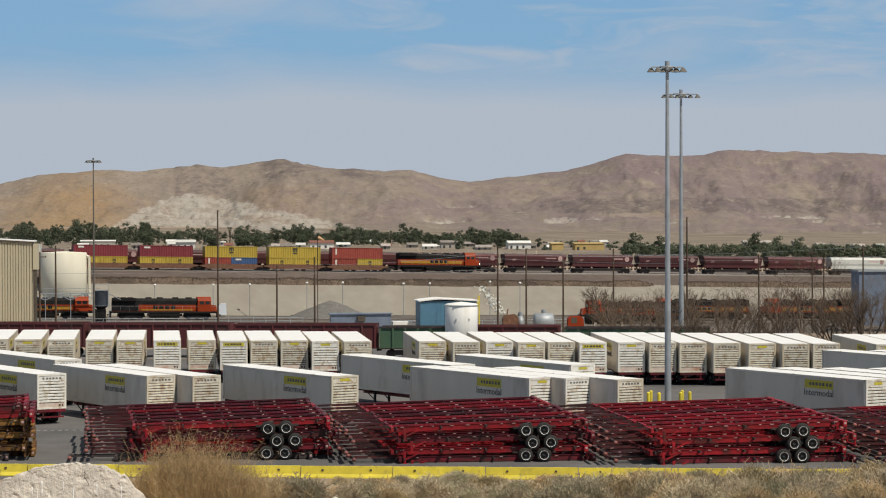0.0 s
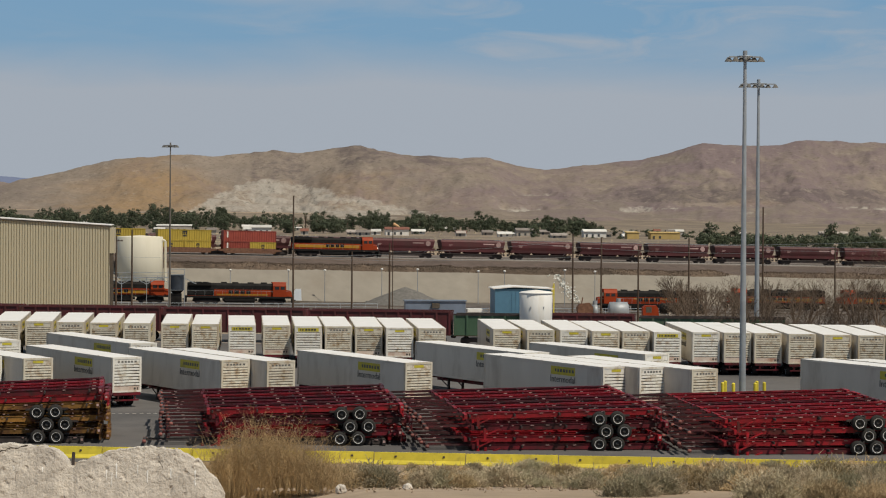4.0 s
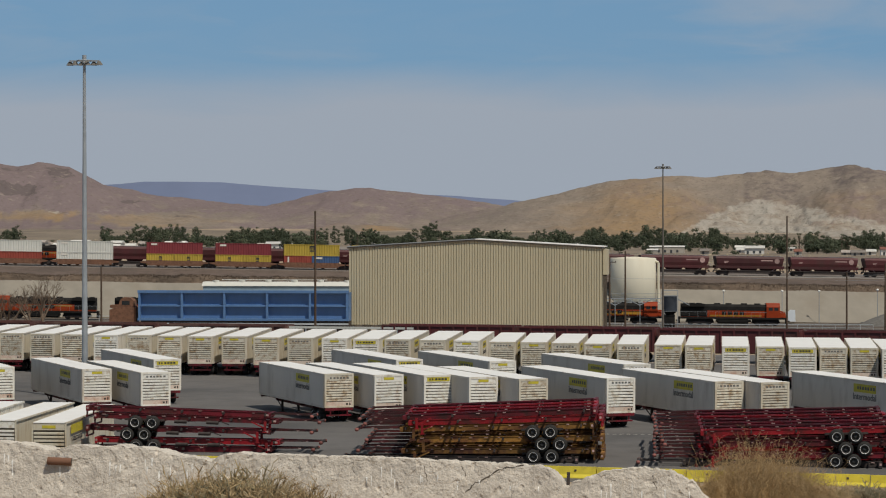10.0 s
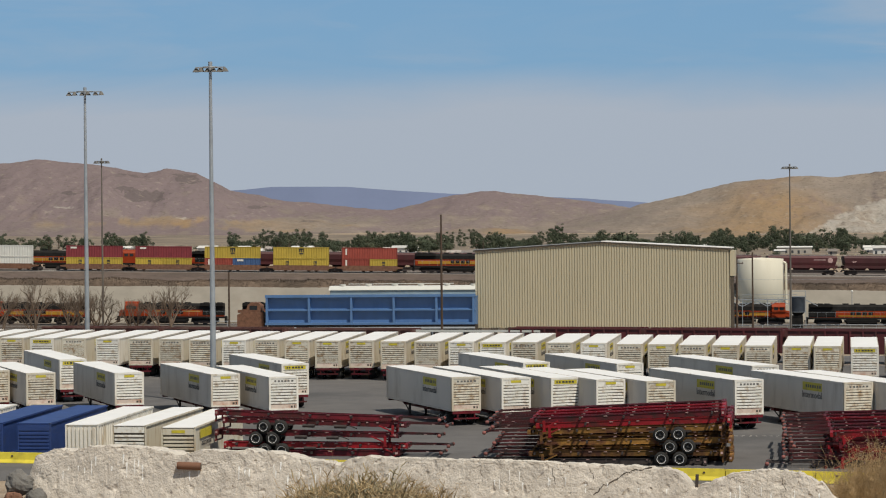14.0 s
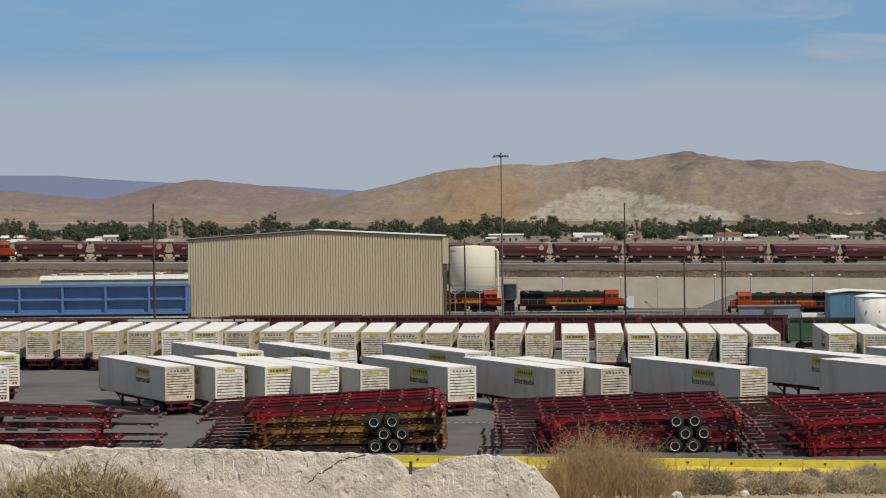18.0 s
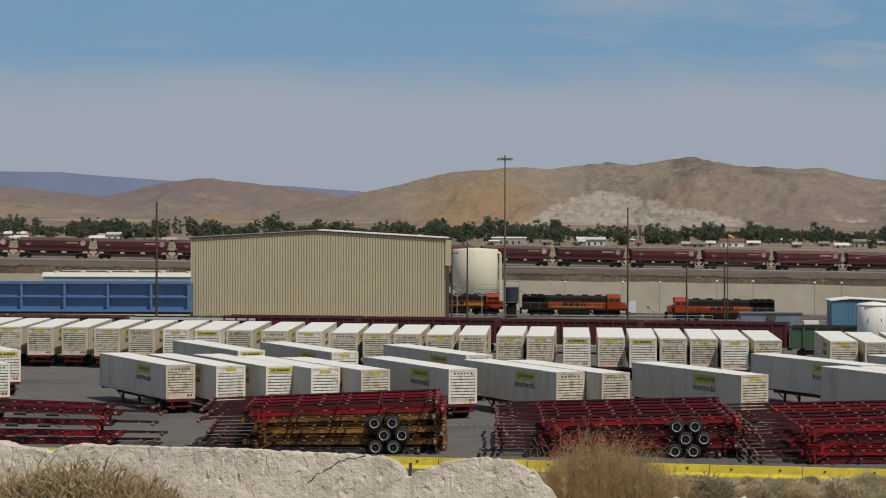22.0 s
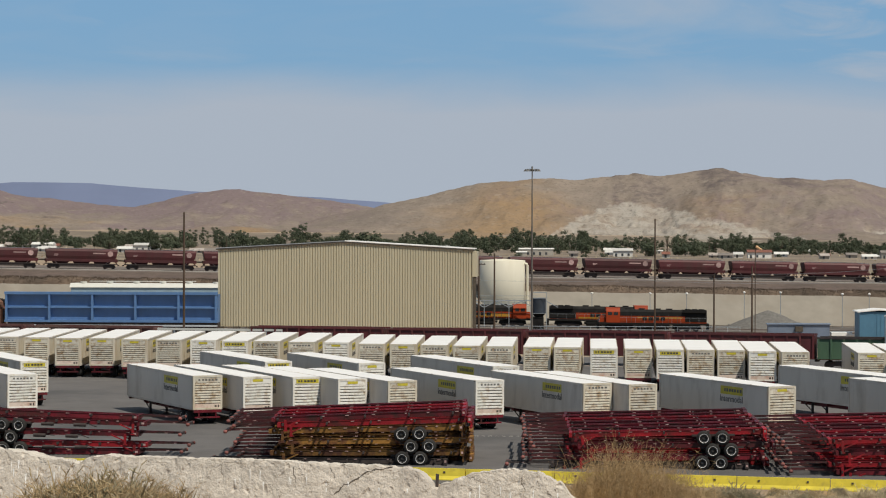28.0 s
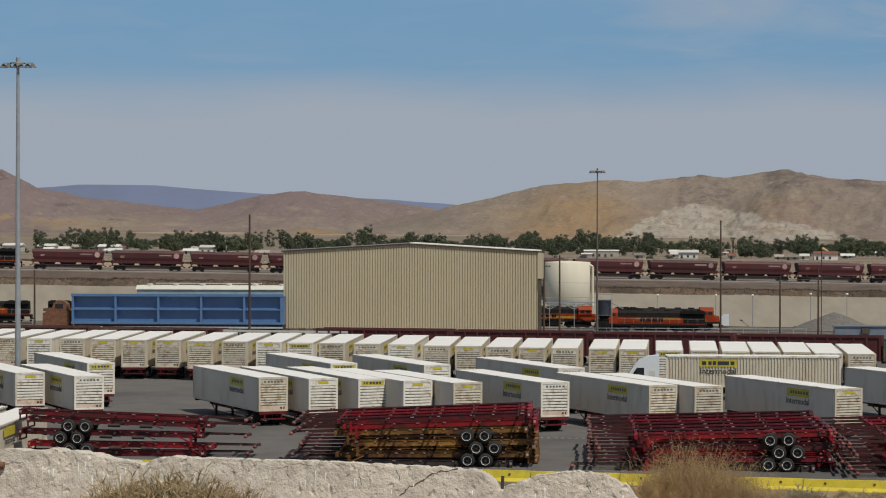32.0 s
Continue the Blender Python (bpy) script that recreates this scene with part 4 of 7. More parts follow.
def chassis(label, paint, wheels=True):
    """A bare container chassis lying level: beams along +x from the rear (0) to the gooseneck tip."""
    t = thing("container_chassis", label, "chassis", "stacked chassis")
    L = CL - NECK
    for y in (-0.5, 0.5):
        sec = [(-0.07, -0.06), (0.07, -0.06), (0.07, -0.02), (0.02, -0.02), (0.02, 0.3), (0.07, 0.3), (0.07, 0.34), (-0.07, 0.34), (-0.07, 0.3), (-0.02, 0.3), (-0.02, -0.02), (-0.07, -0.02)]
        part("main_beam", Mesh().prism([(y + u, v) for u, v in sec], 0.1, L), paint, t)
        part("gooseneck", Mesh().prism([(L - 0.4, 0.05), (L - 0.4, 0.34), (CL, 0.31), (CL, 0.23), (L + 0.2, 0.21)], y - 0.04, y + 0.04, "y"), "beamdark" if paint == "beamdark" else "neck", t)
    cr = Mesh()
    for i in range(13):
        x = 0.9 + (L - 1.3) * i / 12
        w = 1.2 if i % 3 == 0 else 0.5
        cr.box(x - 0.05, -w, 0.1, x + 0.05, w, 0.26)
    cr.box(0.9, -0.06, 0.12, L - 0.3, 0.06, 0.2)
    part("crossmember_ladder", cr, "beamdark", t)
    part("rear_bolster", Mesh().box(0, -1.22, -0.05, 0.26, 1.22, 0.36).box(0.02, -1.1, -0.42, 0.12, -0.95, 0).box(0.02, 0.95, -0.42, 0.12, 1.1, 0).box(0, -1.1, -0.5, 0.1, 1.1, -0.4), paint, t)
    part("front_bolster", Mesh().box(CL - 0.2, -1.05, 0.14, CL - 0.04, 1.05, 0.32), "beamdark", t)
    for y in (-1.14, 1.14):
        part("lock_casting", Mesh().lathe([(0.0, -0.14), (0.09, -0.13), (0.13, -0.05), (0.13, 0.05), (0.09, 0.13), (0.0, 0.14)], 8, "x", (CL - 0.1, y, 0.2)), "tip", t, "worn pinkish corner casting")
    hose = Mesh()
    rh = random.Random(5)
    for i in range(5):
        xa = 0.6 + i * 2.9
        ya, za = rh.choice((-0.75, -0.3, 0.3, 0.75)), rh.uniform(-0.1, 0.12)
        hose.bar((xa, ya, za), (xa + rh.uniform(0.5, 1.3), ya + rh.uniform(-0.2, 0.2), za - rh.uniform(0.05, 0.3)), rh.choice((0.04, 0.06, 0.1)))
    for xa in (6.0, 8.4):
        hose.tube((xa, -0.75, -0.1), (xa + 0.9, -0.75, -0.1), 0.14, n=10)
    if wheels:
        tagged(part("air_line", hose, "beamdark", t, "dark air lines and reservoirs"), kind="stuff")
    part("mid_bolster", Mesh().box(L - 0.2, -1.22, 0.02, L, 1.22, 0.32), paint, t)
    mk = Mesh()
    for i in range(12 if wheels else 7):
        x = 0.5 + i * (1.12 if wheels else 1.95) + 0.2 * math.sin(i * 2.3)
        for s_ in (-1, 1):
            mk.box(x, min(s_ * 0.585, s_ * 0.572), 0.225, x + 0.19 + 0.07 * math.cos(i * 1.7), max(s_ * 0.585, s_ * 0.572), 0.275)
    for s_ in (-1, 1):
        mk.box(CL - 1.3, min(s_ * 0.565, s_ * 0.552), 0.24, CL - 1.1, max(s_ * 0.565, s_ * 0.552), 0.28)
        mk.box(0.05, min(s_ * 1.232, s_ * 1.221), 0.1, 0.2, max(s_ * 1.232, s_ * 1.221), 0.26)
    mk.box(CL - NECK - 0.3, -1.232, 0.12, CL - NECK - 0.1, -1.221, 0.26)
    tagged(part("marker_strip", mk, "dash", t, "white reflector dashes"), kind="stuff")
    for y in (-1.0, 1.0) if wheels else (1.0,):
        g = Mesh().box(L - 1.05, y - 0.09, -0.62, L - 0.87, y + 0.09, 0.12).box(L - 1.12, y - 0.14, -0.68, L - 0.8, y + 0.14, -0.62)
        g.bar((L - 0.9, y, -0.4), (L - 2.0, y, 0.08), 0.09)
        part("landing_leg", g, "orangered" if paint != "ochre" else paint, t)
    if wheels:
        for x in (3.1, 4.38):
            part("axle", Mesh().tube((x, -1.0, -0.25), (x, 1.0, -0.25), 0.07), "beamdark", t)
            for y in (-0.92, 0.92):
                wheel(t, x, y, -0.25, 0.52, 0.54, "y")
        part("slider", Mesh().box(2.2, -0.62, -0.14, 5.2, 0.62, 0.0), "beamdark", t)
    return t


CH = {
    "red": chassis("dark red container chassis stacked flat", "red"),
    "bright": chassis("bright red container chassis stacked flat", "orangered"),
    "ochre": chassis("rusty ochre container chassis stacked flat", "ochre"),
    "dark_bare": chassis("black greasy chassis frame lying on the asphalt", "beamdark", False),
    "red_bare": chassis("dark red chassis frame without wheels", "red", False),
    "bright_bare": chassis("bright red chassis frame without wheels", "orangered", False),
    "ochre_bare": chassis("rusty ochre chassis frame without wheels", "ochre", False),
}
used_ch = set()


def place_chassis(k, m):
    if k not in used_ch:
        used_ch.add(k)
        CH[k].matrix_basis = m
        return CH[k]
    return copy_thing(CH[k], m)


def chassis_block(x_rear, y0, deep, levels, nose_left=True, shift=0.1, seed=1, caps=(), dark_foot=False):
    """Piles of chassis, pile behind pile; each pile lies a little west of the one before, rears raised on their wheels."""
    r = random.Random(seed)
    side = -1 if nose_left else 1
    for d in range(deep):
        y = y0 + d * 2.62
        for h in range(-1, len(levels) + len(caps) - 1):
            top = h >= len(levels) - 1
            kind = caps[h - len(levels) + 1] if top else levels[h + 1]
            if kind != "ochre" and r.random() < 0.28:
                kind = "bright" if kind == "red" else "red"
            ground_frame = h < 0 and d == 0 and dark_foot
            if ground_frame:
                kind = "dark"
            bare = h < 0 or d > 1 or top
            z = lot(y) + (0.12 if h < 0 else 0.76 + 0.9 * h if not top else 0.42 + 0.9 * (len(levels) - 1) + 0.48 * (h - len(levels) + 1))
            x = x_rear - d * shift + (0.55 if h % 2 else 0.0) * (1 if nose_left else -1) + r.uniform(-0.12, 0.12) - (1.7 if ground_frame else 0.0)
            tip = 0.0 if h < 0 else 0.5 * (h + 1)
            m = Matrix.Translation((x, y, z)) @ pose(0, 0, 0, 0, 0, (180 if nose_left else 0) + r.uniform(-0.5, 0.5)) @ pose(0, 0, 0, 0, tip, 0)
            place_chassis(kind + ("_bare" if bare else ""), m)


# wheel end of each block, its front line, how deep it goes
chassis_block(-46.3, 194.0, 1, ["red", "red", "red", "red"], nose_left=False, seed=2, caps=("red",))
chassis_block(-8.9, 188.8, 4, ["ochre", "ochre", "ochre", "ochre"], seed=3, caps=("red", "red"), dark_foot=True)
chassis_block(12.3, 187.3, 7, ["red", "bright", "red", "red"], seed=4, dark_foot=True)
chassis_block(30.0, 183.9, 8, ["red", "bright", "bright", "bright"], seed=5)
chassis_block(47.8, 181.0, 8, ["red", "red", "bright", "bright"], seed=6)
chassis_block(66.3, 178.6, 7, ["red", "red", "red", "red"], seed=7)

# ---- yellow barrier ----


def barrier_piece():
    b = thing("concrete_barrier", "yellow-painted concrete barrier section", "barrier", "yellow barrier line")
    prof = [(-0.3, 0), (-0.3, 0.08), (-0.17, 0.3), (-0.11, 0.81), (0.11, 0.81), (0.17, 0.3), (0.3, 0.08), (0.3, 0)]
    part("concrete_body", Mesh().prism(prof, -3.02, 3.02), "kyellow", b)
    for x in (-1.6, 1.6):
        part("lifting_slot", Mesh().box(x - 0.07, -0.19, 0.5, x + 0.07, -0.11, 0.62), "groove", b)
    return b


bar0 = barrier_piece()
bar_dir = math.atan2(170.1 - 179.5, 41.4 + 10.5)
for i in range(32):
    s = -100 + 6.1 * i
    x = s * math.cos(bar_dir) - 3
    y = 177.6 + s * math.sin(bar_dir)
    m = Matrix.Translation((x, y, lot(y) - 0.02)) @ pose(0, 0, 0, 0, 0, math.degrees(bar_dir))
    if i == 0:
        bar0.matrix_basis = m
    else:
        copy_thing(bar0, m)

dashes = Mesh()
for k in range(30):
    x, y = -13.0 + 0.55 * k, 209.9
    dashes.box(x, y - 0.06, lot(y) + 0.022, x + 0.3, y + 0.06, lot(y) + 0.028)
tagged(part("lane_dashes", dashes, "reflect"), "worn white dashes painted on the asphalt", "road marking", kind="stuff")

# ---- boxes standing on the ground at the west end ----


def folded_shell(a, b, half, deep, pitch, z0, z1, along_x):
    """A box whose two long walls are folded into flutes, as one skin."""
    n = max(2, int((b - a) / pitch))
    d = (b - a) / n
    wall = []
    for i in range(n):
        u = a + i * d
        wall += [(u, half - deep), (u + d * 0.12, half), (u + d * 0.5, half), (u + d * 0.62, half - deep)]
    wall.append((b, half - deep))
    loop = [(u, -w) for u, w in wall] + [(u, w) for u, w in reversed(wall)]
    return Mesh().prism(loop if along_x else [(w, u) for u, w in loop], z0, z1, "z")


def ground_box(label, paint, mat_end, x, y, yaw=0.0, fluted=True, signs=False, torn=False):
    t = thing("freight_container", label, "container", "boxes on the ground", Matrix.Translation((x, y, lot(y) + 0.02)) @ pose(0, 0, 0, math.degrees(0.018), 0, yaw))
    W, L, H = 1.22, 16.0, 2.6
    if fluted:
        part("body", folded_shell(0.1, L, W + 0.02, 0.07, 0.6, 0.02, H - 0.04, False), paint, t, "deeply fluted walls")
    else:
        part("body", Mesh().box(-W + 0.05, 0.1, 0.02, W - 0.05, L, H - 0.04), paint, t)
    part("roof", Mesh().box(-W, 0.02, H - 0.05, W, L, H), "roof" if paint != "deepblue" else paint, t)
    for s_ in (-1, 1):
        part("side_frame", Mesh().box(s_ * W - 0.05, 0, 0, s_ * W + 0.04, L, 0.15).box(s_ * W - 0.05, 0, H - 0.12, s_ * W + 0.04, L, H + 0.01).box(s_ * W - 0.05, 0, 0, s_ * W + 0.05, 0.14, H), paint, t)
    if fluted and not torn:
        for k in range(7):
            part("end_flute", Mesh().box(-1.05 + k * 0.31, -0.04, 0.2, -0.88 + k * 0.31, 0.1, H - 0.2), mat_end, t)
    else:
        # untorn ends get a dark sheet as the shade between their slats
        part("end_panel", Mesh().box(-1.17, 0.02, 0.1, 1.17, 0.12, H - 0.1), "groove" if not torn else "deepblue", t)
        sl = Mesh()
        for k in range(6):
            z = 0.35 + k * 0.27
            sl.prism([(-0.05, z + 0.05), (-0.05, z + 0.18), (0.03, z + 0.2), (0.03, z + 0.02)], -1.12, 1.12)
        tagged(part("slatted_panel", sl, mat_end, t), kind="stuff")
        part("header", Mesh().box(-1.15, -0.03, H - 0.55, 1.15, 0.05, H - 0.12), mat_end, t)
    if signs:
        part("sign", Mesh().box(-0.5, -0.05, H - 0.42, 0.5, -0.032, H - 0.2), "yellow", t)
        part("side_sign", Mesh().box(W + 0.035, 1.6, H - 0.95, W + 0.05, 5.2, H - 0.3), "yellow", t, "yellow side sign")
        letters("Intermodal", 0.7, "ink", t, Matrix.Translation((W + 0.06, 3.4, H - 1.3)) @ pose(0, 0, 0, 90, 0, 90))
    return t


ground_box("white corrugated container set on the asphalt", "white", "white", -56.4, 190.4, 0)
ground_box("cream slat-ended container set on the asphalt", "cream", "slat", -52.6, 189.8, -1.5, fluted=False)
ground_box("cream container with yellow signs, on the asphalt", "cream", "cream", -48.5, 188.3, 0.3, fluted=False, signs=True)
ground_box("deep blue weathered container with a torn end", "deepblue", "deepblue", -60.4, 191.5, 0.5, fluted=False, torn=True)
ground_box("deep blue weathered container with a dark end", "deepblue", "deepblue", -64.2, 191.8, 0.5, fluted=False, torn=True)
ground_box("white ribbed container beside the blue ones", "white", "white", -68.4, 192.4, 0)

# ---- the tan shop building ----
shop = thing("shop_building", "tan corrugated steel shop with a low gable roof", "building")
BX0, BX1, BY, BZ, BE, BP = -56.4, -17.9, 400.0, 2.35, 14.2, 15.3
wall = Mesh()
n = 96
for i in range(n):
    xa = BX0 + (BX1 - BX0) * i / n
    xb = BX0 + (BX1 - BX0) * (i + 1) / n
    w = xb - xa
    h = lambda x: BE + (BP - BE) * (1 - abs(x - (BX0 + BX1) / 2) / ((BX1 - BX0) / 2))
    pts = [(xa, BY), (xa + w * 0.62, BY), (xa + w * 0.72, BY + 0.14), (xb - w * 0.1, BY + 0.14), (xb, BY)]
    for (ua, va), (ub, vb) in zip(pts, pts[1:]):
        wall.add([(ua, va, BZ), (ub, vb, BZ), (ub, vb, h(ub)), (ua, va, h(ua))], [(0, 1, 2, 3)])
part("gable_wall", wall, "tan", shop, "ribbed tan steel gable wall")
inner = Mesh().prism([(BX0 + 0.1, BZ), (BX1 - 0.1, BZ), (BX1 - 0.1, BE - 0.1), ((BX0 + BX1) / 2, BP - 0.1), (BX0 + 0.1, BE - 0.1)], BY + 0.2, BY + 10, "y")
part("hall", inner, "tan", shop)
for s, xa, xb in ((-1, BX0 - 0.3, (BX0 + BX1) / 2), (1, (BX0 + BX1) / 2, BX1 + 0.3)):
    za, zb = (BE - 0.05, BP) if s < 0 else (BP, BE - 0.05)
    part("roof_slope", Mesh().prism([(xa, za), (xb, zb), (xb, zb + 0.13), (xa, za + 0.13)], BY - 0.25, BY + 10.2, "y"), "roof" if s > 0 else "galv", shop)
XM = (BX0 + BX1) / 2
part("fascia", Mesh().prism([(BX0 - 0.3, BE - 0.28), (BX0 - 0.3, BE - 0.06), (XM, BP - 0.01), (XM, BP - 0.24)], BY - 0.2, BY - 0.05, "y"), "groove", shop)
part("fascia", Mesh().prism([(XM, BP - 0.24), (XM, BP - 0.01), (BX1 + 0.3, BE - 0.06), (BX1 + 0.3, BE - 0.28)], BY - 0.2, BY - 0.05, "y"), "groove", shop)
part("foundation", Mesh().box(BX0 + 0.2, BY + 0.3, -0.6, BX1 - 0.2, BY + 9.5, BZ), "concrete", shop)
for x in (-56.0, -53.6, -51.4):
    part("pier", Mesh().box(x - 0.5, BY - 0.1, -1.2, x + 0.5, BY + 0.6, BZ + 0.02), "groove", shop)
# dark strip from the ground up to the canopy
part("corner_post", Mesh().box(BX1 + 0.08, BY + 0.4, -0.6, BX1 + 0.62, BY + 1.4, 10.0), "groove", shop, "dark corner strip")
part("side_canopy", Mesh().box(BX1 + 0.05, BY + 0.3, 10.0, BX1 + 0.75, BY + 6, BE - 0.4), "tan", shop)

# ---- high light masts ----


def light_mast(x, y, top, arms, thick=0.30, mat="galv"):
    base = land(x, y)
    t = thing("light_mast", "tall tapered galvanised steel light mast", "light mast", "yard light masts", Matrix.Translation((x, y, base)))
    H = top - base
    part("pole", Mesh().tube((0, 0, 0), (0, 0, H), thick, thick * 0.45, 14), mat, t)
    part("base_flange", Mesh().tube((0, 0, 0), (0, 0, 0.25), 0.5, 0.5, 14), "concrete", t)
    w = arms
    part("crossarm", Mesh().box(-w, -0.06, H - 0.35, w, 0.06, H - 0.22).tube((0, 0, H - 0.5), (0, 0, H + 0.25), thick * 0.66), mat, t)
    part("ring", Mesh().lathe([(w * 0.42, H - 0.3), (w * 0.5, H - 0.3), (w * 0.5, H - 0.2), (w * 0.42, H - 0.2), (w * 0.42, H - 0.3)], 16), "galv", t)
    for i in range(6):
        a = -w + 2 * w * i / 5
        if abs(a) < 0.1:
            continue
        lamp = part("floodlight", Mesh().lathe([(0.1, 0.12), (0.16, 0.05), (0.34, -0.22), (0.36, -0.26)], 12, at=(a, -0.1 if i % 2 else 0.25, H - 0.42)), "gravel", t)
        part("lens", Mesh().lathe([(0.0, -0.25), (0.34, -0.25)], 12, at=(a, -0.1 if i % 2 else 0.25, H - 0.42)), "lampglass", lamp)
    return t


light_mast(0.1955 * 222, 222, 17 + 0.0598 * 222, 1.35)
light_mast(0.2008 * 297, 297, 17 + 0.0492 * 297, 1.9)
light_mast(-0.2435 * 239, 239, 17 + 0.0655 * 239, 1.4)
light_mast(-0.2936 * 300, 300, 17 + 0.0567 * 300, 2.0)
light_mast(-0.0221 * 505, 505, 17 + 0.0236 * 505, 1.3, 0.23, "mastfar")
light_mast(-0.2872 * 470, 470, 17 + 0.0293 * 470, 1.3, 0.23, "mastfar")


def bollard(x, y):
    b = thing("bollard", "yellow steel guard post", "bollard", "posts round the mast", Matrix.Translation((x, y, lot(y))))
    part("post", Mesh().tube((0, 0, 0), (0, 0, 1.5), 0.15, n=12).lathe([(0.15, 1.5), (0.1, 1.58), (0, 1.6)], 12), "kyellow", b)


for dx, dy in ((-1.8, -0.6), (-1.3, 0.9), (-1.0, -1.2), (0.9, -1.0), (1.4, 0.8), (1.8, -0.4)):
    bollard(0.1955 * 222 + dx, 222 + dy)

# ---- timber poles, yard lamps and wires ----


def timber_pole(x, y, top, arm=True, lean=0.0):
    b = land(x, y)
    t = thing("utility_pole", "dark weathered timber utility pole", "pole", "utility poles", Matrix.Translation((x, y, b)) @ pose(0, 0, 0, 0, lean, 0))
    H = top - b
    part("pole", Mesh().tube((0, 0, -0.5), (0, 0, H), 0.19, 0.13, 9), "wood", t)
    if arm:
        a = Mesh().box(-1.1, -0.12, H - 0.9, 1.1, 0.0, H - 0.76)
        part("crossarm", a, "wood", t)
        for k in (-0.95, -0.4, 0.4, 0.95):
            part("insulator", Mesh().tube((k, -0.06, H - 0.76), (k, -0.06, H - 0.6), 0.05, n=6), "groove", t)
    return t


POLES = [(0.0241, 470, 19.1), (0.0462, 470, 9.3), (0.0604, 470, 10.8), (0.13, 470, 12.6), (0.1409, 470, 12.1), (0.1551, 470, 10.6), (0.1745, 470, 12.0),
         (0.203, 440, 17.6), (-0.0421, 440, 12.2), (-0.0362, 440, 13.2), (-0.154, 380, 19.5), (-0.237, 420, 10.8), (0.231, 500, 10.5), (0.252, 500, 11.5), (0.272, 500, 12.2), (0.2565, 520, 9.5)]
for k, (a, y, top) in enumerate(POLES):
    timber_pole(a * y, y, top, arm=k in (5, 8, 12, 13, 14))


def yard_lamp(x, y, top):
    b = land(x, y)
    t = thing("yard_lamp", "slim grey pole lamp in the yard", "lamp", "yard lamps", Matrix.Translation((x, y, b)))
    part("pole", Mesh().tube((0, 0, 0), (0, 0, top - b), 0.09, 0.06, 8), "galv", t)
    part("head", Mesh().lathe([(0.05, 0.35), (0.28, 0.25), (0.32, 0.0), (0.1, -0.12)], 10, at=(0, 0, top - b)), "tankwhite", t)


for a in (-0.304, -0.281, -0.262, -0.236, -0.2, 0.0005, 0.0223, 0.036, 0.0575, 0.071, 0.094, 0.104, 0.127, 0.1385):
    yard_lamp(a * 590, 590, 17 - 0.0237 * 590 + (0.3 if int(a * 1000) % 2 else 0))
wires = Mesh()
for (a0, z0), (a1, z1), y in (((-0.06, 8.5), (0.06, 9.0), 462), ((0.06, 9.4), (0.13, 11.6), 468), ((0.13, 11.4), (0.2, 11.0), 468), ((0.0241, 8.2), (0.13, 8.6), 466),
                              ((0.10, 11.5), (0.203, 9.5), 460), ((0.203, 9.6), (0.30, 10.8), 490), ((0.16, 10.6), (0.272, 11.8), 500)):
    for k in range(12):
        p = [(a0 + (a1 - a0) * q) * y for q in (k / 12, (k + 1) / 12)]
        zz = [z0 + (z1 - z0) * q - 1.6 * 4 * q * (1 - q) * 0.35 for q in (k / 12, (k + 1) / 12)]
        wires.bar((p[0], y, zz[0]), (p[1], y, zz[1]), 0.035)
tagged(part("overhead_wires", wires, "galv"), "thin sagging overhead wires between the poles", "wire", kind="stuff")

# ---- rail vehicles ----


def bogie(parent, x, w=1.0, r=0.46, gauge=0.75, axles=2, pitch=1.75):
    f = Mesh()
    span = pitch * (axles - 1) / 2
    for s in (-1, 1):
        f.prism([(-span - 0.4, 0.42), (-span - 0.3, 0.62), (-0.4, 0.78), (0.4, 0.78), (span + 0.3, 0.62), (span + 0.4, 0.42), (0.5, 0.34), (-0.5, 0.34)], s * 1.0 - 0.08, s * 1.0 + 0.08, "y")
    f.box(-0.25, -1.05, 0.5, 0.25, 1.05, 0.8)
    b = part("bogie", f, "beamdark", parent, m=Matrix.Translation((x, 0, 0)))
    for i in range(axles):
        ax = -span + i * pitch
        part("wheelset", Mesh().tube((ax, -0.82, r), (ax, -0.68, r), r, n=16).tube((ax, 0.68, r), (ax, 0.82, r), r, n=16).tube((ax, -0.9, r), (ax, 0.9, r), 0.09, n=8), "beamdark", b)
    return b


def couplers(t, x0, x1):
    for x, s in ((x0, -1), (x1, 1)):
        part("coupler", Mesh().box(min(x, x + s * 0.45), -0.12, 0.75, max(x, x + s * 0.45), 0.12, 1.0), "beamdark", t)


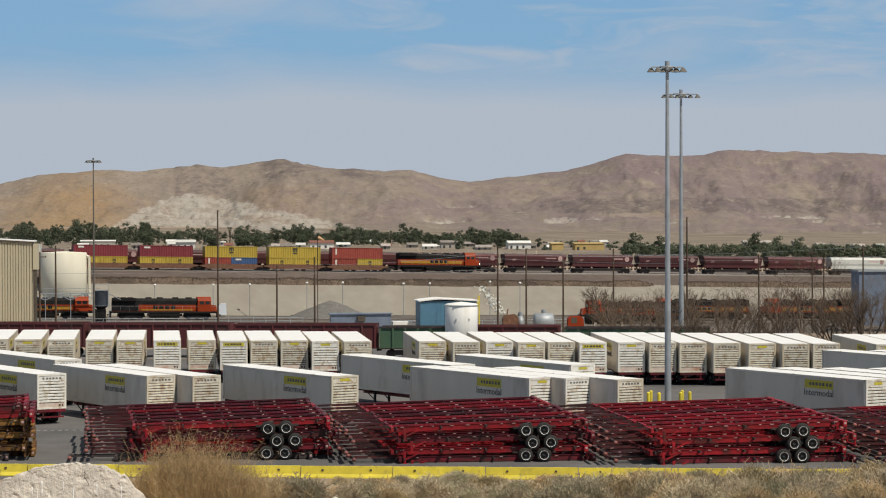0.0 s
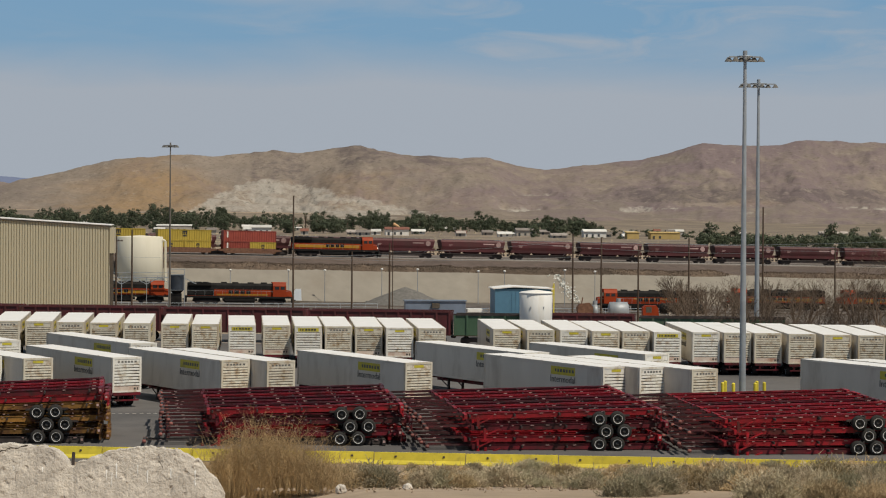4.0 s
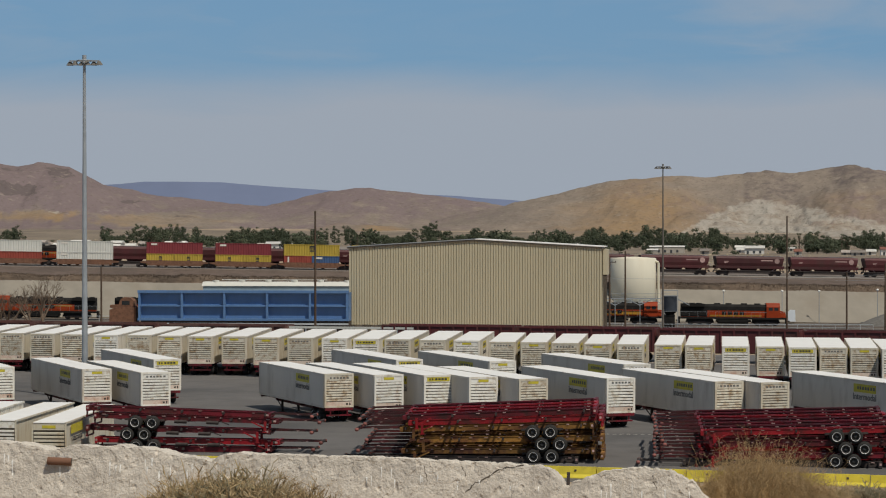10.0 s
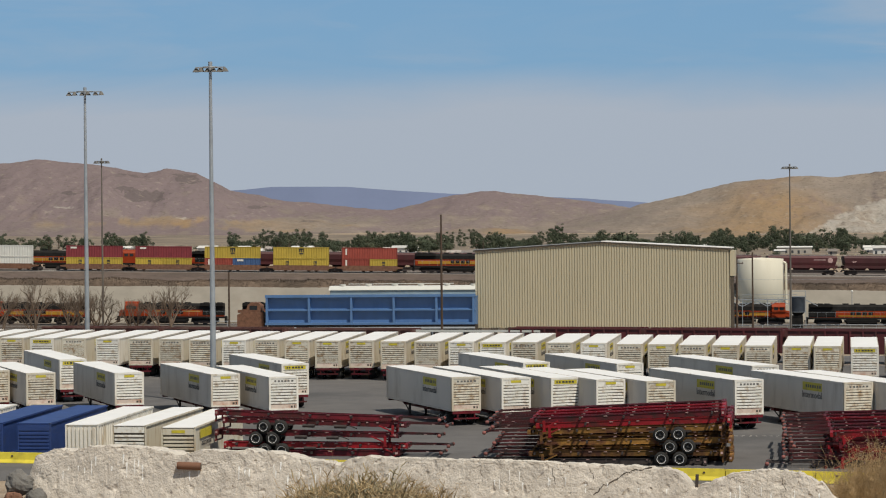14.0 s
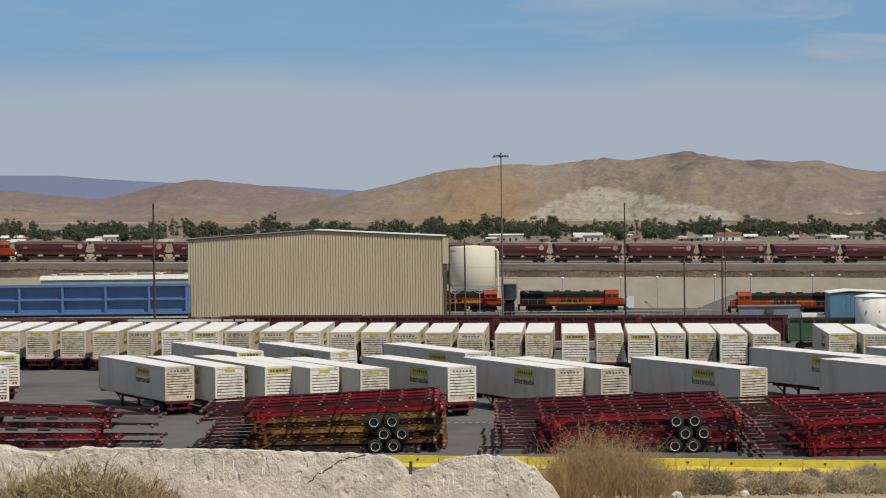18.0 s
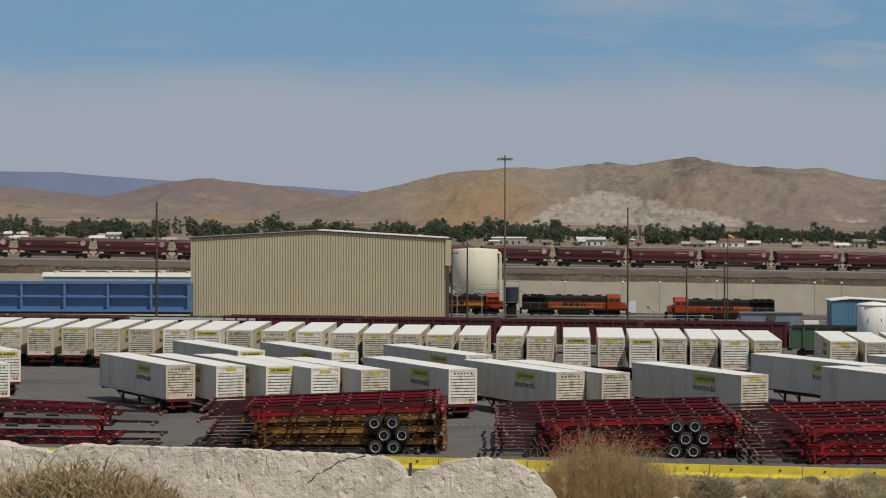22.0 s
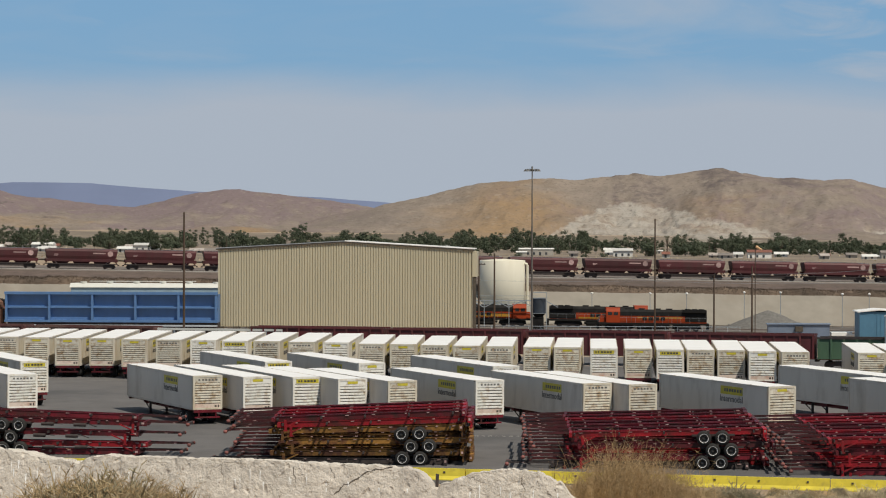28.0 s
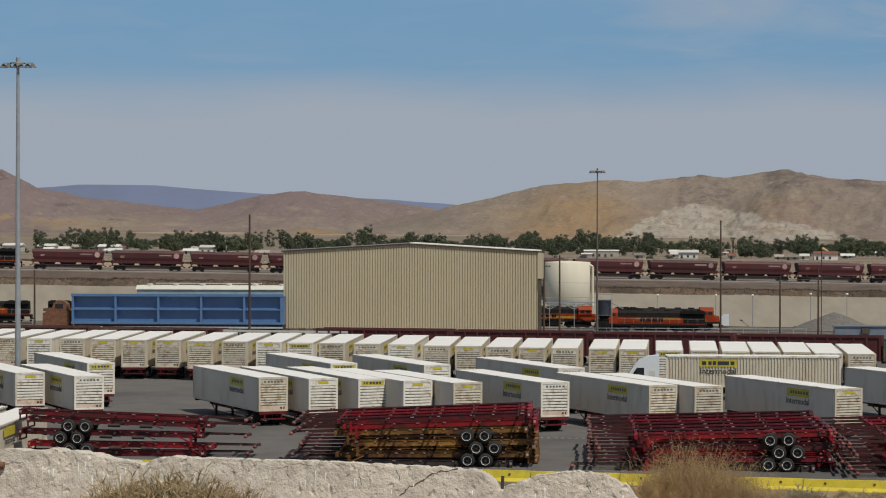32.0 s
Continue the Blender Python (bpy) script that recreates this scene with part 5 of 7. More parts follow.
def hopper(label, paint="hopper"):
    """A covered grain hopper, 16.7 m over the ends, rails at z = 0."""
    t = thing("hopper_car", label, "rail car", "parked hopper train")
    L = 8.2
    b = Mesh()
    sec = [(-1.45, 2.2), (-1.62, 2.9), (-1.62, 4.0), (-1.25, 4.45), (1.25, 4.45), (1.62, 4.0), (1.62, 2.9), (1.45, 2.2)]
    reach = [L - 0.05 - 0.42 * max(0.0, 3.5 - z) for y, z in sec]
    n_ = len(sec)
    b.add([(-r_, y, z) for r_, (y, z) in zip(reach, sec)] + [(r_, y, z) for r_, (y, z) in zip(reach, sec)],
          [(i, (i + 1) % n_, n_ + (i + 1) % n_, n_ + i) for i in range(n_)] + [tuple(range(n_ - 1, -1, -1)), tuple(range(n_, 2 * n_))])
    for cx in (-4.7, 0, 4.7):
        w = 2.4
        p = [(cx - w, -1.4, 2.3), (cx + w, -1.4, 2.3), (cx + w, 1.4, 2.3), (cx - w, 1.4, 2.3), (cx - 1.3, -0.7, 0.7), (cx + 1.3, -0.7, 0.7), (cx + 1.3, 0.7, 0.7), (cx - 1.3, 0.7, 0.7)]
        b.add(p, [(0, 1, 5, 4), (1, 2, 6, 5), (2, 3, 7, 6), (3, 0, 4, 7), (4, 5, 6, 7)])
    part("body", b, paint, t)
    part("side_sill", Mesh().box(-L, -1.6, 1.62, L, -1.45, 2.25).box(-L, 1.45, 1.62, L, 1.6, 2.25), paint, t)
    # the second box is a dark fill standing in for shade under the car
    part("end_platform", Mesh().box(-L, -1.4, 1.0, L, 1.4, 1.2).box(-5.0, -1.3, 0.45, 5.0, 1.3, 1.0), "beamdark", t)
    for s in (-1, 1):
        e = Mesh()
        e.bar((s * (L - 0.3), -1.4, 1.2), (s * (L - 0.3), -1.4, 4.3), 0.09).bar((s * (L - 0.3), 1.4, 1.2), (s * (L - 0.3), 1.4, 4.3), 0.09)
        e.bar((s * (L - 0.2), -1.3, 1.3), (s * (L - 1.4), -1.3, 2.6), 0.12).bar((s * (L - 0.2), 0.5, 1.3), (s * (L - 1.4), 0.5, 2.6), 0.3)
        for z in (1.6, 2.0, 2.4, 2.8, 3.2, 3.6, 4.0):
            e.bar((s * (L - 0.3), -1.4, z), (s * (L - 0.3), -0.9, z), 0.05)
        tagged(part("end_ladder", e, "rust", t), kind="stuff")
        part("slope_sheet", Mesh().prism([(s * (L - 1.5), 2.2), (s * (L - 1.5), 2.1), (s * (L - 2.6), 1.2), (s * (L - 2.8), 1.2)], -1.3, 1.3, "y"), "dash", t, "dusty pale slope sheet")
    rw = Mesh().box(-L + 0.3, -0.75, 4.52, L - 0.3, -0.45, 4.58).box(-L + 0.3, 0.45, 4.52, L - 0.3, 0.75, 4.58)
    part("running_board", rw, "galv", t)
    part("hatch_trough", Mesh().box(-L + 0.8, -0.3, 4.44, L - 0.8, 0.3, 4.62), paint, t)
    part("lettering", Mesh().box(2.6, -1.635, 3.4, 5.4, -1.622, 3.68), "dash", t, "faded white lettering block")
    part("emblem", Mesh().tube((6.5, -1.64, 3.45), (6.5, -1.622, 3.45), 0.62, n=18), "dash", t, "faded round emblem")
    part("data_block", Mesh().box(-6.2, -1.635, 3.2, -5.2, -1.622, 3.32).box(-6.2, -1.635, 2.95, -5.4, -1.622, 3.07), "dash", t)
    for xk in (-L + 1.9, L - 1.9):
        bogie(t, xk)
        # solid dark block added as the shade inside the open truck
        part("truck_frame", Mesh().prism([(xk - 1.5, 0.4), (xk - 1.2, 1.0), (xk + 1.2, 1.0), (xk + 1.5, 0.4), (xk + 0.6, 0.25), (xk - 0.6, 0.25)], -0.96, 0.96, "y"), "beamdark", t)
    couplers(t, -L, L)
    return t


ANG = math.atan(0.239)


def on_main(x, north=False):
    off = 7 if north else 0
    return Matrix.Translation((x, main_y(x) + off, main_z(x) + 0.19)) @ pose(0, 0, 0, 0, 1.03, math.degrees(ANG))


hop = hopper("brown-red covered grain hopper car on the main line")
first = True
for i in range(-1, 17):
    x = -124.6 + 17.43 * i + 8.7
    if first:
        hop.matrix_basis = on_main(x, True)
        first = False
    else:
        copy_thing(hop, on_main(x, True))
grey_hop = hopper("pale grey covered hopper car", "contwhite")
grey_hop.matrix_basis = on_main(-124.6 + 17.43 * 17 + 8.7, True)
for i in (18, 19):
    copy_thing(grey_hop, on_main(-124.6 + 17.43 * i + 8.7, True))


def locomotive(label, scheme="new", facing=-1, lights=False, group="locomotives", size=1.09):
    """A six-axle diesel, 21.4 m long; the cab stands at the facing end (x * facing > 0)."""
    t = thing("locomotive", label, "locomotive", group)
    s = facing
    L = 10.5

    def bx(x0, x1):
        return (min(s * x0, s * x1), max(s * x0, s * x1))

    def slab(name, x0, x1, y, z0, z1, mat, lab=""):
        a, b = bx(x0, x1)
        return part(name, Mesh().box(a, -y, z0, b, y, z1), mat, t, lab)

    part("underframe", Mesh().box(-L, -1.5, 1.25, L, 1.5, 1.62), "locoblack", t)
    a, b = bx(-L + 0.4, 6.4)
    body = Mesh().prism([(-1.0, 1.6), (-1.0, 2.95), (1.0, 2.95), (1.0, 1.6)], a, b)
    part("hood", body, "locoorange", t, "orange long hood")
    a, b = bx(-L + 0.4, 6.4)
    part("hood_top", Mesh().prism([(-1.02, 2.95), (-1.02, 3.75), (-0.7, 4.2), (0.7, 4.2), (1.02, 3.75), (1.02, 2.95)], a, b), "locoblack", t, "black hood top")
    if scheme == "new":
        slab("stripe", -5.5, 3.0, 1.03, 2.5, 2.75, "locoyellow", "yellow band")
        slab("rear_panel", -L + 0.38, -6.0, 1.035, 1.9, 3.32, "locoblack")
    elif scheme == "old":
        slab("stripe", -4.5, 5.5, 1.03, 1.75, 2.05, "locoyellow", "yellow band")
        slab("rear_panel", -L + 0.38, -5.0, 1.035, 1.7, 3.32, "locoblack")
    else:
        slab("stripe", -L + 1, 5.8, 1.03, 1.95, 2.6, "locoyellow", "yellow band")
    mk = Mesh()
    for k in range(4):
        xa, xb = bx(-2.2 + k * 1.15, -1.35 + k * 1.15)
        mk.box(xa, -1.055, 2.1, xb, -1.036, 2.8)
    part("emblem", mk, "locoblack", t, "dark emblem bars")
    # radiator wings, fans, exhaust
    a, b = bx(-L + 0.5, -5.6)
    part("radiator", Mesh().prism([(-1.5, 3.7), (-1.5, 4.25), (1.5, 4.25), (1.5, 3.7), (1.0, 3.5), (-1.0, 3.5)], a, b), "locoblack", t)
    for k in range(3):
        xk = s * (-L + 1.3 + k * 1.3)
        part("roof_fan", Mesh().tube((xk, 0, 4.25), (xk, 0, 4.4), 0.55, n=14), "locoblack", t)
    for xk in (-3.6, -1.4, 1.6, 4.2):
        slab("roof_box", xk, xk + 1.1, 0.5, 4.2, 4.42, "locoblack")
    # cab, nose, windows
    a, b = bx(6.4, 9.0)
    cab = part("cab", Mesh().prism([(-1.5, 1.6), (-1.5, 3.75), (-1.1, 4.4), (1.1, 4.4), (1.5, 3.75), (1.5, 1.6)], a, b), "locoorange", t, "orange cab")
    a, b = bx(6.3, 9.05)
    part("cab_roof", Mesh().prism([(-1.12, 4.4), (-0.9, 4.52), (0.9, 4.52), (1.12, 4.4)], a, b), "locoorange", t)
    for xk in (6.8, 7.9):
        a, b = bx(xk, xk + 0.8)
        part("cab_window", Mesh().box(a, -1.52, 3.05, b, -1.5, 3.65), "glass", t)
    a, b = bx(9.0, 9.03)
    part("windscreen", Mesh().box(a, -1.1, 3.1, b, 1.1, 3.8), "glass", t)
    p = [(s * 9.0, 1.0, 1.6), (s * 9.0, -1.0, 1.6), (s * 10.3, -0.85, 1.6), (s * 10.3, 0.85, 1.6), (s * 9.0, 1.0, 3.0), (s * 9.0, -1.0, 3.0), (s * 10.1, -0.75, 2.8), (s * 10.1, 0.75, 2.8)]
    part("nose", Mesh().add(p, [(0, 1, 2, 3), (4, 5, 6, 7), (0, 1, 5, 4), (1, 2, 6, 5), (2, 3, 7, 6), (3, 0, 4, 7)]), "locoorange", t)
    for y in (-0.3, 0.3):
        x = s * 10.13
        part("headlight", Mesh().tube((x, y * 2.1, 1.95), (x + s * 0.16, y * 2.1, 1.95), 0.2, n=12), "headlight" if lights else "lampglass", t)
    slab("pilot", 10.3, 10.55, 1.35, 0.35, 1.5, "locoblack")
    slab("rear_pilot", -10.55, -10.3, 1.35, 0.35, 1.5, "locoblack")
    part("fuel_tank", Mesh().prism([(-1.4, 1.25), (-1.4, 0.6), (-1.0, 0.3), (1.0, 0.3), (1.4, 0.6), (1.4, 1.25)], -2.9, 2.9), "locoblack", t)
    hr = Mesh()
    for y in (-1.46, 1.46):
        hr.bar((-L + 0.2, y, 2.65), (s * 0 + L - 0.2, y, 2.65), 0.035)
        for k in range(13):
            x = -L + 0.2 + k * (2 * L - 0.4) / 12
            hr.bar((x, y, 1.6), (x, y, 2.65), 0.03)
    part("handrail", hr, "galv", t)
    for k in range(6):
        a, b = bx(-4.6 + k * 1.75, -4.55 + k * 1.75)
        part("hood_door_joint", Mesh().box(a, -1.06, 1.7, b, -1.045, 3.25), "groove", t)
    for xk in (-6.4, 6.4):
        bogie(t, xk, axles=3, r=0.52)
        # black block fills the open truck, in place of the shade there
        part("truck_frame", Mesh().prism([(xk - 2.7, 0.5), (xk - 2.5, 1.2), (xk + 2.5, 1.2), (xk + 2.7, 0.5), (xk + 1.0, 0.28), (xk - 1.0, 0.28)], -0.98, 0.98, "y"), "locoblack", t)
    part("air_tank", Mesh().tube((-3.4, -1.2, 0.95), (3.4, -1.2, 0.95), 0.24, n=12), "locoblack", t)
    couplers(t, -10.6, 10.6)
    for ch in t.children:
        ch.matrix_basis = Matrix.Diagonal((size, 1.0, 1.05, 1.0)) @ ch.matrix_basis
    return t


def on_yard(x, front=False):
    y = yard_y(x) - (17 if front else 0)
    return Matrix.Translation((x, y, yard_z(x) + 0.2)) @ pose(0, 0, 0, 0, 0.7, math.degrees(math.atan(0.10)))


lo1 = locomotive("orange and black six-axle diesel parked by the sand tower", "old", 1)
lo1.matrix_basis = on_yard(2.2)
lo2 = locomotive("orange diesel with a wide yellow band, parked", "stripe", 1)
lo2.matrix_basis = on_yard(-23.5)
copy_thing(lo2, on_yard(-45.5))
lo3 = locomotive("orange diesel parked behind bare trees", "stripe", -1)
lo3.matrix_basis = on_yard(120)
copy_thing(lo3, on_yard(145))
lo4 = locomotive("orange and black diesel parked beyond the blue car", "new", -1)
lo4.matrix_basis = on_yard(-140.8)
copy_thing(lo3, on_yard(-168.5))
copy_thing(lo2, on_yard(-115.8))
copy_thing(lo4, on_main(-154.5, True))
copy_thing(lo2, on_main(-178.0, True))
copy_thing(lo4, on_main(-201.5, True))

moving_loco = locomotive("orange, yellow and black diesel rolling through the yard", "new", -1, group="moving locomotive")
tail_loco = locomotive("orange diesel with lit headlights at the tail of the container train", "stripe", 1, lights=True, group="container train", size=1.02)


def well_car(label):
    t = thing("well_car", label, "rail car", "container train")
    w = Mesh()
    for y in (-1.4, 1.4):
        w.prism([(-7.6, 1.2), (-6.3, 1.35), (-6.3, 1.55), (6.3, 1.55), (6.3, 1.35), (7.6, 1.2), (7.6, 0.95), (6.2, 0.75), (5.9, 0.4), (-5.9, 0.4), (-6.2, 0.75), (-7.6, 0.95)], y - 0.09, y + 0.09, "y")
    part("well_sides", w, "rust", t)
    part("well_floor", Mesh().box(-6.2, -1.3, 0.38, 6.2, 1.3, 0.48), "rust", t)
    for s in (-1, 1):
        part("end_deck", Mesh().box(min(s * 6.3, s * 7.6), -1.3, 1.0, max(s * 6.3, s * 7.6), 1.3, 1.2), "rust", t)
        bogie(t, s * 7.3, pitch=1.6)
    return t


def box_container(label, paint, length, mark=None):
    """A corrugated freight container, base at z = 0, centred on x."""
    t = thing("freight_container", label, "container", "train containers")
    L = length / 2
    H = 2.55
    part("corrugated_body", folded_shell(-L + 0.05, L - 0.05, 1.24, 0.07, 0.55, 0.05, H - 0.03, True), paint, t)
    f = Mesh()
    for s in (-1, 1):
        f.box(-L, s * 1.22 - 0.05, 0, L, s * 1.22 + 0.05, 0.16).box(-L, s * 1.22 - 0.05, H - 0.12, L, s * 1.22 + 0.05, H)
        for e in (-1, 1):
            f.box(e * (L - 0.08) - 0.08, s * 1.22 - 0.06, 0, e * (L - 0.08) + 0.08, s * 1.22 + 0.06, H)
    part("corner_frame", f, paint, t)
    part("roof", Mesh().box(-L + 0.02, -1.2, H - 0.03, L - 0.02, 1.2, H + 0.01), paint, t)
    if mark == "emblem":
        e = Mesh()
        q = 0.9 if length > 8 else 0.6
        for k in (-0.55, -0.1, 0.35):
            e.box(k * q, -1.275, 1.45, (k + 0.25) * q, -1.262, 1.45 + 0.85 * q)
        e.box(-0.55 * q, -1.275, 1.45 + 0.62 * q, 0.6 * q, -1.262, 1.45 + 0.9 * q)
        e.box(-0.5 * q, -1.275, 1.25 - 0.3 * q, 0.55 * q, -1.262, 1.25)
        part("emblem", e, "ink", t, "dark emblem")
    elif mark == "bar":
        part("emblem", Mesh().box(-L + 0.8, -1.275, 0.9, -L + 1.15, -1.262, 2.3), "reflect", t, "white vertical lettering bar")
    elif mark == "corner":
        part("emblem", Mesh().box(-L + 1.0, -1.275, 1.9, -L + 2.4, -1.262, 2.3), "reflect", t, "white lettering bar")
    return t


CONT = {
    "Y40": box_container("yellow forty-foot container with a dark emblem", "boxyellow", 12.6, "emblem"),
    "M40": box_container("maroon corrugated forty-foot freight container", "contmaroon", 12.6, "corner"),
    "R40": box_container("faded red forty-foot container with white lettering", "contred", 12.6, "bar"),
    "W40": box_container("dirty white corrugated forty-foot container", "contwhite", 12.6, "corner"),
    "Y20": box_container("yellow twenty-foot container with a dark emblem", "boxyellow", 6.25, "emblem"),
    "R20": box_container("rust red corrugated twenty-foot container", "contred", 6.25, "bar"),
    "B20": box_container("dark blue corrugated twenty-foot container", "contblue", 6.25, "corner"),
    "M20": box_container("maroon corrugated twenty-foot container", "contmaroon", 6.25, "corner"),
}
WELL = well_car("rust-brown articulated well car carrying containers")
# from the tail locomotive forwards: upper box, lower boxes
LOADS = [("R40", ("R20", "Y20")), ("Y40", ("Y20", "Y20")), ("Y40", ("R20", "B20")), ("M40", ("Y20", "Y20")), ("M40", ("Y20", "Y20")), ("W40", ("W40",)), ("W40", ("R40",)),
         ("R40", ("R40",)), ("W40", ("W40",)), ("Y40", ("Y20", "Y20")), ("M40", ("W40",)), ("W40", ("R40",))]
RIDERS = []  # (object, distance behind the nose along the track, height)
RIDERS.append((tail_loco, 10.0, 0.0))
ready = set()


def rider(key, src, back, z):
    ob = src if key not in ready else copy_thing(src, Matrix.Identity(4))
    ready.add(key)
    RIDERS.append((ob, back, z))


for i, (up, low) in enumerate(LOADS):
    back = 33.25 + i * 15.9 if i > 4 else 30.7 + i * 15.5
    rider("well", WELL, back, 0.0)
    if len(low) == 1:
        rider(low[0], CONT[low[0]], back, 0.48)
    else:
        rider(low[0], CONT[low[0]], back + 3.16, 0.48)
        rider(low[1], CONT[low[1]], back - 3.16, 0.48)
    rider(up, CONT[up], back, 0.5 + 2.57)

# ---- gondolas behind the back row ----


def gondola(label, paint, length=15.6, H=3.5, bays=11, cap=None):
    t = thing("gondola_car", label, "rail car", "gondolas behind the lot")
    L = length / 2
    part("side", Mesh().box(-L, -1.45, 1.1, L, -1.35, H).box(-L, 1.35, 1.1, L, 1.45, H), paint, t)
    part("end", Mesh().box(-L, -1.4, 1.1, -L + 0.1, 1.4, H), paint, t)
    part("end", Mesh().box(L - 0.1, -1.4, 1.1, L, 1.4, H), paint, t)
    part("floor", Mesh().box(-L, -1.4, 1.0, L, 1.4, 1.15), "rust", t)
    for i in range(bays + 1):
        x = -L + 0.12 + (length - 0.24) * i / bays
        part("rib", Mesh().box(x - 0.09, -1.58, 1.05, x + 0.09, -1.44, H - 0.08), paint, t)
    part("top_rail", Mesh().box(-L - 0.02, -1.56, H - 0.1, L + 0.02, -1.3, H + 0.1).box(-L - 0.02, 1.3, H - 0.1, L + 0.02, 1.56, H + 0.1), cap or paint, t)
    bogie(t, -L + 2)
    bogie(t, L - 2)
    couplers(t, -L, L)
    return t


def on_lead(x):
    y = 293.0 - 0.2 * x
    return Matrix.Translation((x, y, lot(y) + 0.08)) @ pose(0, 0, 0, 0, 0, -11.3)


setting("lead_bed", sheet([-130 + 10 * i for i in range(25)], lambda x: [293 - 0.2 * x + k for k in (-3, -1, 1, 3)], lambda x, y: lot(y) + 0.03), "ballast", "ballast strip under the gondolas", "track bed")
g_m = gondola("dull maroon open gondola car", "maroon", H=3.6)
g_g = gondola("faded green ribbed gondola with a dark top rail", "green", cap="beamdark", H=3.35)
g_w = gondola("dusty maroon low gondola car", "dustymaroon", H=3.3)
g_m.matrix_basis = on_lead(16.6)
for x in (0.9, -14.8, -30.5):
    copy_thing(g_m, on_lead(x))
g_s = gondola("short dull maroon open gondola car", "maroon", length=9.3, H=3.5, bays=6)
g_s.matrix_basis = on_lead(39.2)
g_h = gondola("short faded green ribbed gondola", "green", length=9.8, H=3.35, bays=7, cap="beamdark")
g_h.matrix_basis = on_lead(29.4)
g_g.matrix_basis = on_lead(51.9)
g_w.matrix_basis = on_lead(-73.0)
copy_thing(g_w, on_lead(-89.0))
copy_thing(g_w, on_lead(-57.3))
flat = thing("flat_car", "dusty grey flat car with low stakes", "rail car", m=on_lead(-41.8))
part("deck", Mesh().box(-7.5, -1.4, 1.1, 7.5, 1.4, 1.45), "contwhite", flat)
for k in range(9):
    part("stake", Mesh().box(-7.4 + k * 1.84, -1.5, 1.2, -7.25 + k * 1.84, -1.38, 3.3), "galv", flat)
part("load_rail", Mesh().box(-7.5, -1.52, 3.1, 7.5, -1.36, 3.35), "contwhite", flat)
bogie(flat, -5.6)
bogie(flat, 5.6)

# ---- blue car and pale hopper west of the shop ----
bc = thing("blue_railcar", "long light-blue open-top railcar with deep side frames", "rail car")
bx0, bx1, by, bz0, bz1 = -88.1, -55.9, 396.0, 3.05, 7.62
part("wall", Mesh().box(bx0, by + 0.55, bz0, bx1, by + 2.9, bz1 - 0.3), "blue", bc)
part("floor", Mesh().box(bx0 + 0.3, by + 0.2, 1.1, bx1, by + 2.7, bz0), "beamdark", bc)
part("side_sill", Mesh().box(bx0 + 1.0, by - 0.3, 2.45, bx1, by - 0.12, 2.7).box(bx0 + 9.5, by - 0.34, 1.95, bx1, by - 0.14, 2.12), "slatepale", bc, "pale grey lower sill pipes")
part("top_chord", Mesh().box(bx0 - 0.1, by - 0.25, bz1 - 0.4, bx1, by + 0.55, bz1), "blue", bc)
part("mid_chord", Mesh().box(bx0 - 0.1, by - 0.1, bz1 - 2.45, bx1, by + 0.55, bz1 - 2.22), "blue", bc)
part("bottom_chord", Mesh().box(bx0 - 0.1, by - 0.25, bz0, bx1, by + 0.55, bz0 + 0.34), "blue", bc)
for k in range(6):
    x = bx0 + 0.15 + min(k * 6.54, bx1 - bx0 - 0.4)
    part("post", Mesh().prism([(x - 0.16, by + 0.55), (x - 0.16, by - 0.2), (x + 0.16, by - 0.2), (x + 0.16, by + 0.55)], bz0, bz1 - 0.2, "z"), "blue", bc)
for x in (bx0 + 4, bx0 + 27):
    bogie(bc, x).matrix_basis = Matrix.Translation((x, by + 1.4, land(x, by) + 0.1))
rm = thing("rusty_machine", "rusty red-brown machine with a rounded cab", "machine", m=Matrix.Translation((-90.6, 398, 0)))
part("body", Mesh().prism([(-2.2, land(-90, 398) + 0.6), (-2.2, 4.6), (-1.4, 5.0), (1.9, 5.0), (1.9, land(-90, 398) + 0.6)], -1.2, 1.2, "y"), "rust", rm)
part("cab", Mesh().prism([(-0.9, 5.0), (-0.6, 6.1), (-0.1, 6.5), (1.0, 6.45), (1.5, 6.0), (1.6, 5.0)], -1.0, 1.0, "y"), "rust", rm, "rust-red rounded cab")
part("cab_window", Mesh().box(-0.3, -1.03, 5.35, 0.9, -1.0, 6.0), "glass", rm)
part("hood", Mesh().box(-2.2, -0.8, 4.9, -0.9, 0.8, 5.35), "rust", rm)
for x in (-1.4, 1.1):
    wheel(rm, x, 0, land(-90, 398) + 0.6, 0.6, 2.3, "y")
ph = thing("covered_hopper", "pale blue-white covered hopper with roof hatches", "rail car")
part("body", Mesh().prism([(443.5, -2), (443.5, 7.2), (444.2, 7.8), (446.5, 7.8), (447, 7.2), (447, -2)], -87.5, -57), "palecyan", ph)
part("roof", Mesh().prism([(443.3, 7.25), (444.2, 7.95), (446.6, 7.95), (447.2, 7.25)], -87.7, -56.8), "contwhite", ph)
part("running_board", Mesh().box(-84.5, 444.6, 8.22, -66.5, 445.4, 8.32), "contwhite", ph)
for x in (-85.5, -81, -76.5, -72, -67.5, -63, -59.5):
    part("hatch", Mesh().tube((x, 444.6, 7.9), (x, 444.6, 8.22), 0.55, n=12), "contwhite", ph)

